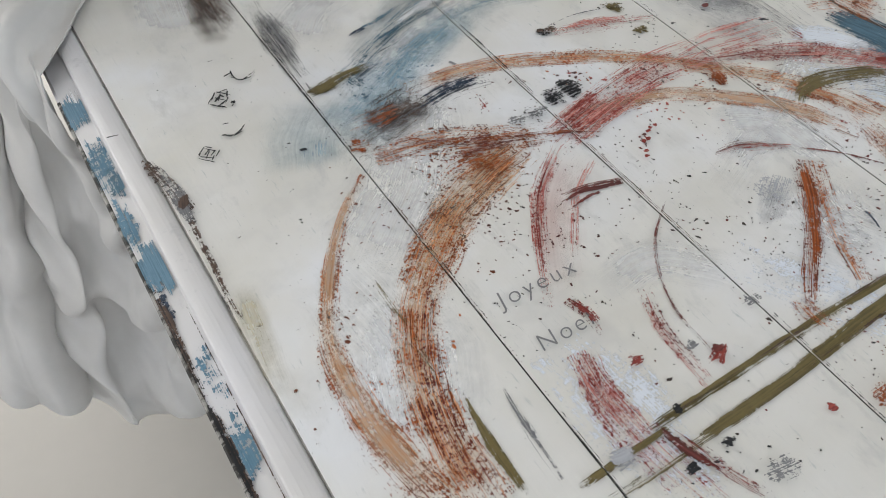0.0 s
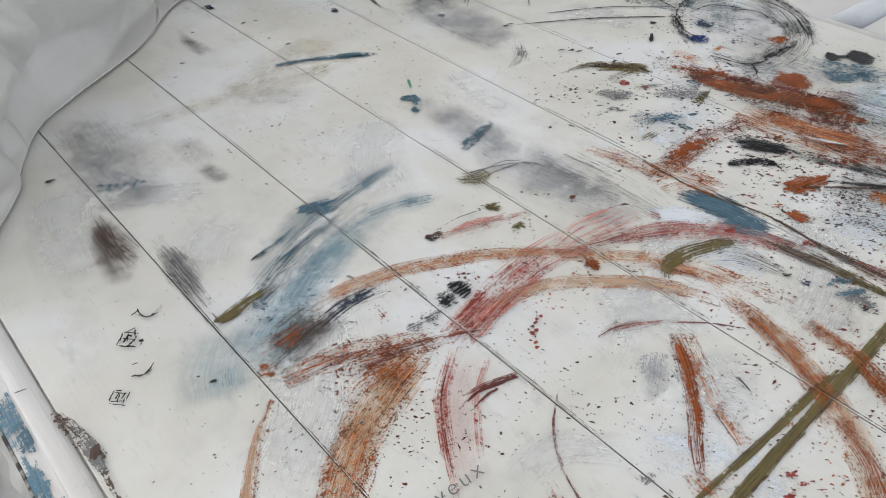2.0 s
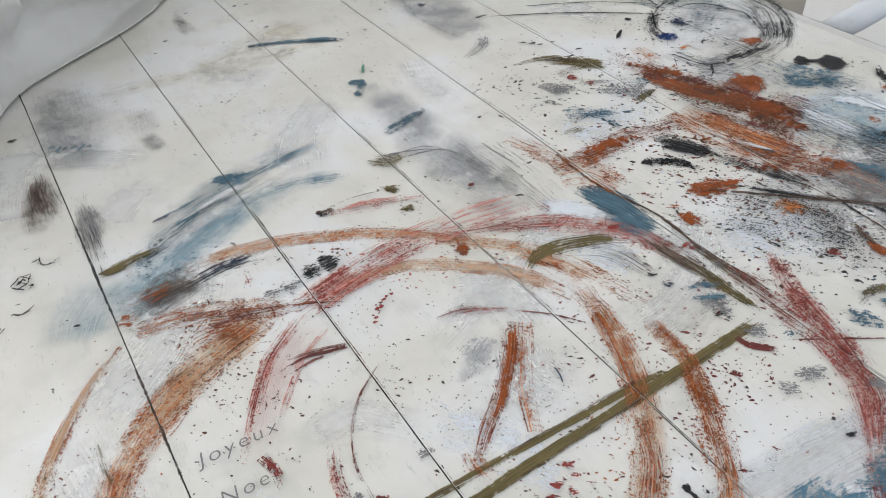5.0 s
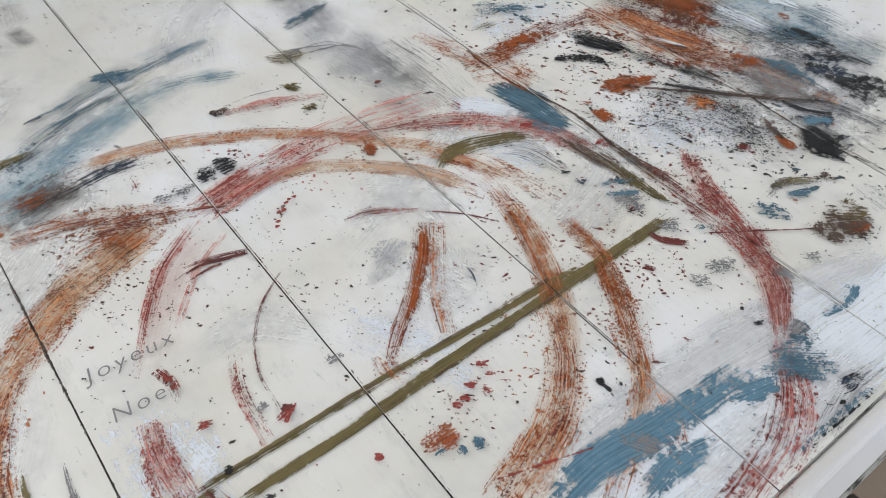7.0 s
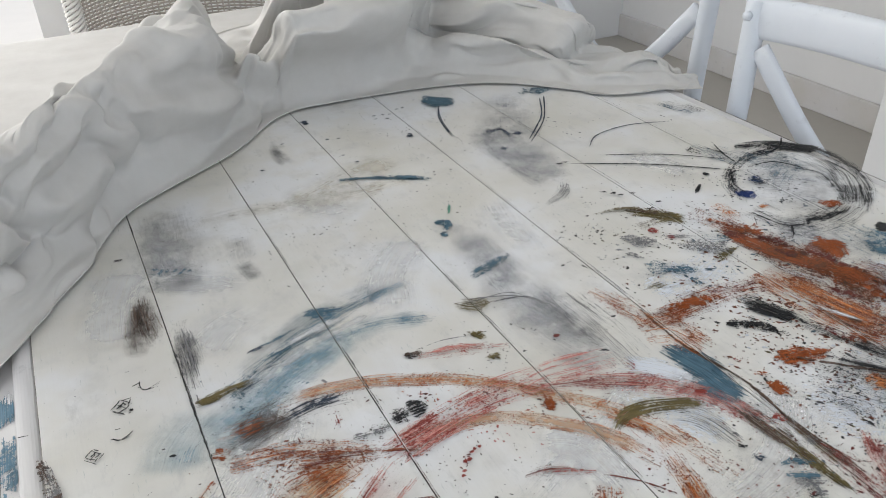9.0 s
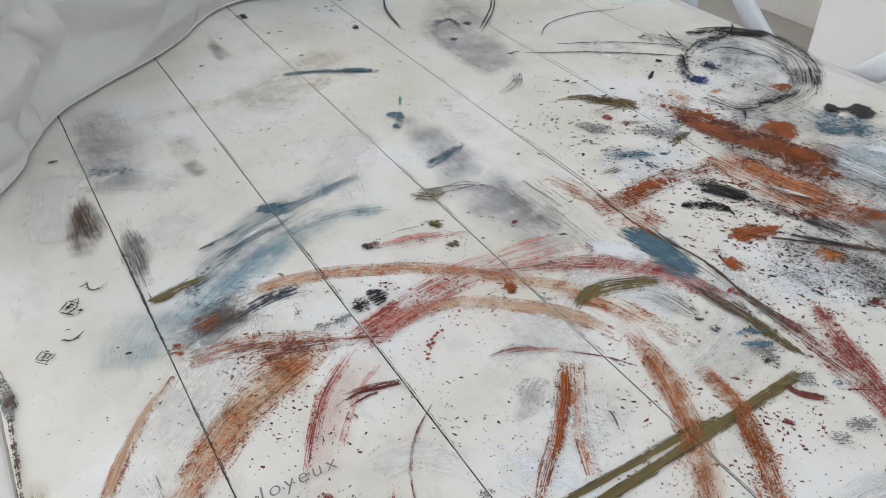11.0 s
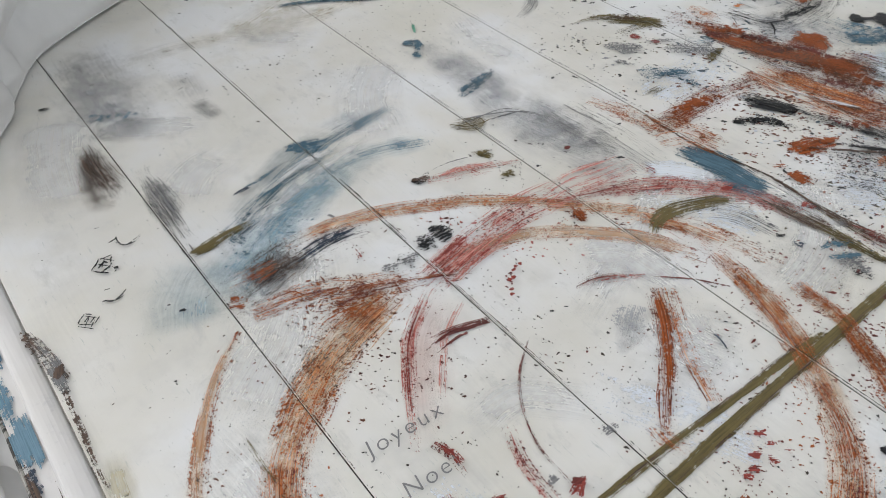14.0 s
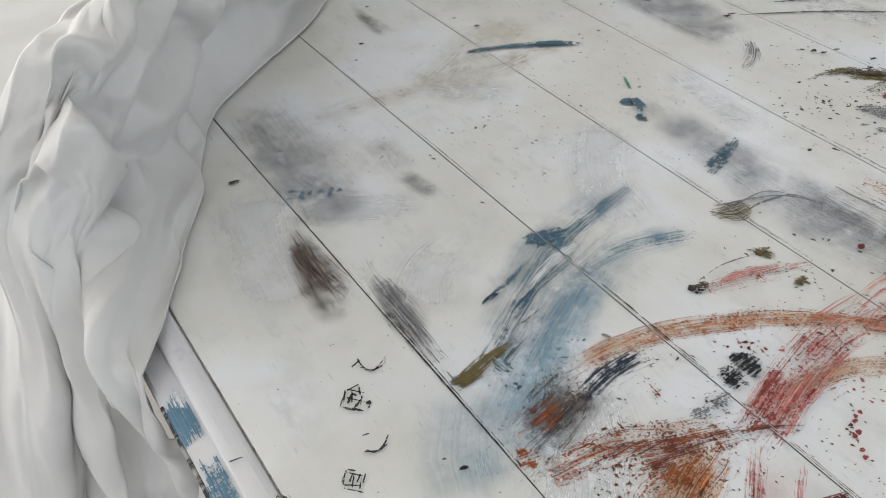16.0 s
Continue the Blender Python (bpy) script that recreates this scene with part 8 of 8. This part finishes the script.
    for it in range(14):
        g = np.pad(P, ((1, 1), (1, 1), (0, 0)), mode="edge")
        mean = 0.25 * (g[:-2, 1:-1] + g[2:, 1:-1] + g[1:-1, :-2] + g[1:-1, 2:])
        P[1:-1, 1:-1] = (P + (mean - P) * even * (1.0 if it < 3 else np.clip(even * 2 - 1.2, 0, 1)))[1:-1, 1:-1]
    # creases: flat planes between sharp folds
    ln = np.concatenate(([0], np.cumsum(np.linalg.norm(np.diff(mid, axis=0), axis=1))))
    wide = V * 0.45
    crease = 0.021 * facets(ln, wide, 0.28, 0.085, 3, 0.35) + 0.012 * facets(ln, wide, 0.12, 0.07, 8, 0.0) + 0.0035 * facets(ln, wide, 0.045, 0.035, 5, 0.0)
    crease += drop * (0.014 * facets(ln, wide, 0.085, 0.10, 11, 0.2))
    out = np.cross(np.gradient(P, axis=1), np.gradient(P, axis=0))
    out *= np.sign(np.sum(out * N, axis=-1))[..., None]
    for it in range(8):
        g = np.pad(out, ((1, 1), (1, 1), (0, 0)), mode="edge")
        out = 0.2 * (out + g[:-2, 1:-1] + g[2:, 1:-1] + g[1:-1, :-2] + g[1:-1, 2:])
    out /= np.linalg.norm(out, axis=-1)[..., None] + 1e-12
    P = P + out * (crease * np.minimum(1, 9 * V)[None] * np.minimum(1, 5 * (1 - V))[None])[..., None]
    over = (P[..., 0] > -0.004) & (P[..., 0] < 1.034) & (P[..., 2] > 0.72)
    P[..., 2] = np.where(over, np.maximum(P[..., 2], TOP + 0.0045), P[..., 2])
    vs = [[bm.verts.new(P[i, j]) for j in range(nv)] for i in range(nu)]
    for i in range(nu - 1):
        for j in range(nv - 1):
            bm.faces.new((vs[i][j], vs[i + 1][j], vs[i + 1][j + 1], vs[i][j + 1]))


def spread_sheet(bm):
    """The part that still lies flat over the far end and hangs at its sides."""
    prof = [(-0.10, 0.34), (-0.085, 0.46), (-0.06, 0.60), (-0.032, 0.70), (-0.012, 0.747), (0.002, 0.7545)]
    prof += [(0.002 + 1.03 * k / 40, 0.7545) for k in range(1, 40)]
    prof += [(1.032, 0.7545), (1.046, 0.747), (1.052, 0.70), (1.06, 0.63)]
    edge = [(-0.2, 1.32), (0.0, 1.32), (0.1, 1.40), (0.2, 1.52), (0.3, 1.60), (0.4, 1.68), (0.6, 1.70), (0.7, 1.68), (0.8, 1.62), (0.9, 1.55), (1.0, 1.47), (1.2, 1.42)]
    rows = []
    for r in list(range(45)) + [2.224, 2.232, 2.24, 2.25]:
        row = []
        for x, z in prof:
            near = float(np.interp(x, [e[0] for e in edge], [e[1] for e in edge]))
            y = near + (2.21 - near) * r / 44 if isinstance(r, int) else r
            if y > 2.215:
                z = min(z, {2.224: 0.747, 2.232: 0.70, 2.24: 0.6, 2.25: 0.45}[y])
            hang = max(0.0, 0.74 - z)
            x += (-1 if x < 0.5 else 1) * hang * 0.10 * math.sin(y * 21 + 1.3 * math.sin(y * 9)) if hang else 0.0
            if not hang:
                z += 0.0012 + 0.0022 * noise.noise(Vector((x * 7, y * 7, 2.0))) + 0.0016 * (1 - 3 * abs(noise.noise(Vector((x * 4, y * 11, 7.0)))))
                z = max(z, TOP + 0.0032)
            row.append(bm.verts.new((x, y, z)))
        rows.append(row)
    for a, b in zip(rows, rows[1:]):
        for j in range(len(prof) - 1):
            bm.faces.new((a[j], a[j + 1], b[j + 1], b[j]))


def tablecloth():
    bm = bmesh.new()
    spread_sheet(bm)
    gathered_roll(bm)
    ob = part("tablecloth", bm, CLOTH, None, smooth=True)
    sub = ob.modifiers.new("round_folds", "SUBSURF")
    sub.levels = sub.render_levels = 1
    sol = ob.modifiers.new("thickness", "SOLIDIFY")
    sol.thickness, sol.offset = 0.0011, 0
    return tagged(ob, "off-white cotton tablecloth bunched across the table and trailing down", "tablecloth")


tablecloth()

# ---------------------------------------------------------------- cross-back chairs
def cross_back_chair(x, y, turn):
    """Origin on the floor under the middle of the back; the seat lies towards -x before the turn."""
    ch = thing("cross_back_chair", 0, 0, 0, "whitewashed wooden cross-back chair pushed up to the table", "chair", "chairs along the table")
    def add(name, bm, label=""):
        return part(name, bm, CHAIR_WHITE, ch, label, smooth=True)
    w = 0.21
    for s in (-1, 1):
        add("back_post", sweep([(-0.03, s * (w - 0.01), 0), (0.0, s * (w - 0.01), 0.25), (0.0, s * w, 0.46), (0.008, s * w, 0.7), (0.016, s * (w + 0.004), 0.905)], 0.0165, 0.0165, 14, 30, (1, 0, 0)))
        peg = bmesh.new()
        bmesh.ops.create_cone(peg, cap_ends=True, segments=16, radius1=0.0075, radius2=0.0065, depth=0.006, matrix=pose(-0.0035, s * (w + 0.003), 0.885, 0, -90, 0))
        add("peg", peg, "round wooden peg")
        add("front_leg", sweep([(-0.42, s * 0.2, 0), (-0.415, s * 0.195, 0.45)], 0.017, 0.017, 12, 10, (1, 0, 0)))
        add("side_stretcher", sweep([(-0.41, s * 0.195, 0.2), (-0.01, s * 0.2, 0.2)], 0.011, 0.011, 10, 6))
        add("cross_brace", sweep([(0.014, s * (w - 0.016), 0.838), (0.02 + 0.012 * s, s * 0.1, 0.73), (0.022 + 0.012 * s, -s * 0.02, 0.64), (0.03 + 0.006 * s, -s * 0.14, 0.535), (0.004, -s * (w - 0.02), 0.48)], 0.0165, 0.0075, 12, 30, (1, 0, 0), True, 0.7))
    add("top_rail", sweep([(0.016, -w - 0.012, 0.88), (0.028, -0.11, 0.885), (0.032, 0, 0.886), (0.028, 0.11, 0.885), (0.016, w + 0.012, 0.88)], 0.0115, 0.031, 14, 30, (0, 0, 1), True, 0.7))
    add("front_stretcher", sweep([(-0.41, -0.19, 0.26), (-0.41, 0.19, 0.26)], 0.011, 0.011, 10, 6))
    bm = box(-0.45, 0.012, -0.215, 0.215, 0.445, 0.478, 0.012, 3)
    add("seat", bm)
    ch.matrix_basis = pose(x, y, 0, 0, 0, turn)
    return ch


chair = cross_back_chair(1.05, 1.025, 0)
copy_thing(chair, pose(1.10, 1.62, 0, 0, 0, 9))


# ---------------------------------------------------------------- wicker chair
def wicker_chair():
    ch = thing("wicker_chair", 0, 0, 0, "grey-white woven wicker armchair at the far end of the table", "chair")
    mat = plain("wicker_greywhite", (0.50, 0.47, 0.43), 0.7, 0.0005, 120, 0.35)
    rimmat = plain("wicker_white", (0.72, 0.71, 0.69), 0.6, 0.0005, 120, 0.2)
    half, z0, z1 = 0.27, 0.42, 0.90

    def place(a, z, r=0.0):
        ang = a * 1.15
        return (half * math.sin(ang) / math.sin(1.15) , 0.30 * (math.cos(ang) - 1) + r + 0.06 * (z - z0), z)

    stakes = 44
    bm = bmesh.new()
    for k in range(stakes + 1):
        a = -1 + 2 * k / stakes
        q = sweep([place(a, z0), place(a, (z0 + z1) / 2), place(a, z1)], 0.0022, 0.0022, 5, 6, (0, 1, 0), False)
        me = mesh_of("s", q); bm.from_mesh(me); bpy.data.meshes.remove(me)
    part("lattice", bm, mat, ch)["kind"] = "stuff"
    bm = bmesh.new()
    rows = 58
    for r in range(rows):
        z = z0 + (z1 - z0) * (r + 0.5) / rows
        pts = []
        for k in range(stakes * 2 + 1):
            a = -1 + k / stakes
            off = 0.0038 * math.cos(math.pi * (k / 2 + r)) if k % 2 == 0 else 0.0
            pts.append(place(a, z, off))
        q = sweep(pts, 0.0026, 0.0031, 5, len(pts) * 2, (0, 0, 1), False)
        me = mesh_of("s", q); bm.from_mesh(me); bpy.data.meshes.remove(me)
    part("woven_back", bm, mat, ch, smooth=True)["kind"] = "stuff"
    for s in (-1, 1):
        # braided upright border: strands wound round the frame
        for ph in range(5):
            pts = []
            for k in range(60):
                f = k / 59
                c = place(s * 1.03, z0 - 0.02 + (z1 + 0.02 - z0) * f)
                t = 2 * math.pi * (f * 9 + ph / 5)
                pts.append((c[0] + 0.017 * math.cos(t), c[1] + 0.017 * math.sin(t), c[2]))
            part("border_strand", sweep(pts, 0.0045, 0.0045, 6, 120, (0.3, 0.9, 0.1), True), rimmat, ch, "white wound cane border", smooth=True)
        part("back_leg", sweep([place(s, 0.0), place(s, z0)], 0.016, 0.016, 10, 6, (0, 1, 0)), rimmat, ch, smooth=True)
        part("front_leg", sweep([(s * 0.26, -0.5, 0), (s * 0.26, -0.5, 0.42)], 0.016, 0.016, 10, 6, (0, 1, 0)), rimmat, ch, smooth=True)
    part("top_border", sweep([place(-1.03 + 2.06 * k / 12, z1 + 0.006) for k in range(13)], 0.016, 0.016, 10, 40), rimmat, ch, smooth=True)
    part("seat", box(-0.28, 0.28, -0.53, 0.02, 0.385, 0.425, 0.012, 2), mat, ch)
    ch.matrix_basis = pose(0.465, 2.62, 0, 0, 0, 0)
    return ch


wicker_chair()


# ---------------------------------------------------------------- rug with leaf pattern
def leaf_rug():
    m, nt, b = tree("leaf_rug_weave")
    p = position(nt)
    rot = nt.nodes.new("ShaderNodeVectorRotate")
    nt.links.new(p, rot.inputs["Vector"])
    rot.inputs["Angle"].default_value = 0.6
    turned = rot.outputs[0]
    warp = nt.nodes.new("ShaderNodeTexVoronoi")
    warp.inputs["Scale"].default_value = 1.0
    nt.links.new(scaled(nt, turned, (14, 34, 1)), warp.inputs["Vector"])
    edge = noise_tex(nt, p, 60, 3)
    f = maths(nt, "ADD", warp.outputs["Distance"], maths(nt, "MULTIPLY", edge, 0.25))
    col = ramp(nt, f, (0.50, (0.028, 0.02, 0.016)), (0.56, (0.27, 0.21, 0.16)))
    nt.links.new(col, b.inputs["Base Color"])
    b.inputs["Roughness"].default_value = 0.95
    bumped(nt, b, noise_tex(nt, p, 500, 2), 0.5, 0.002)
    ob = part("rug", box(0.1, 1.55, -0.9, 0.82, 0.0005, 0.009, 0.003), m, None)
    return tagged(ob, "dark brown rug with a beige leaf pattern on the floor", "rug")


leaf_rug()
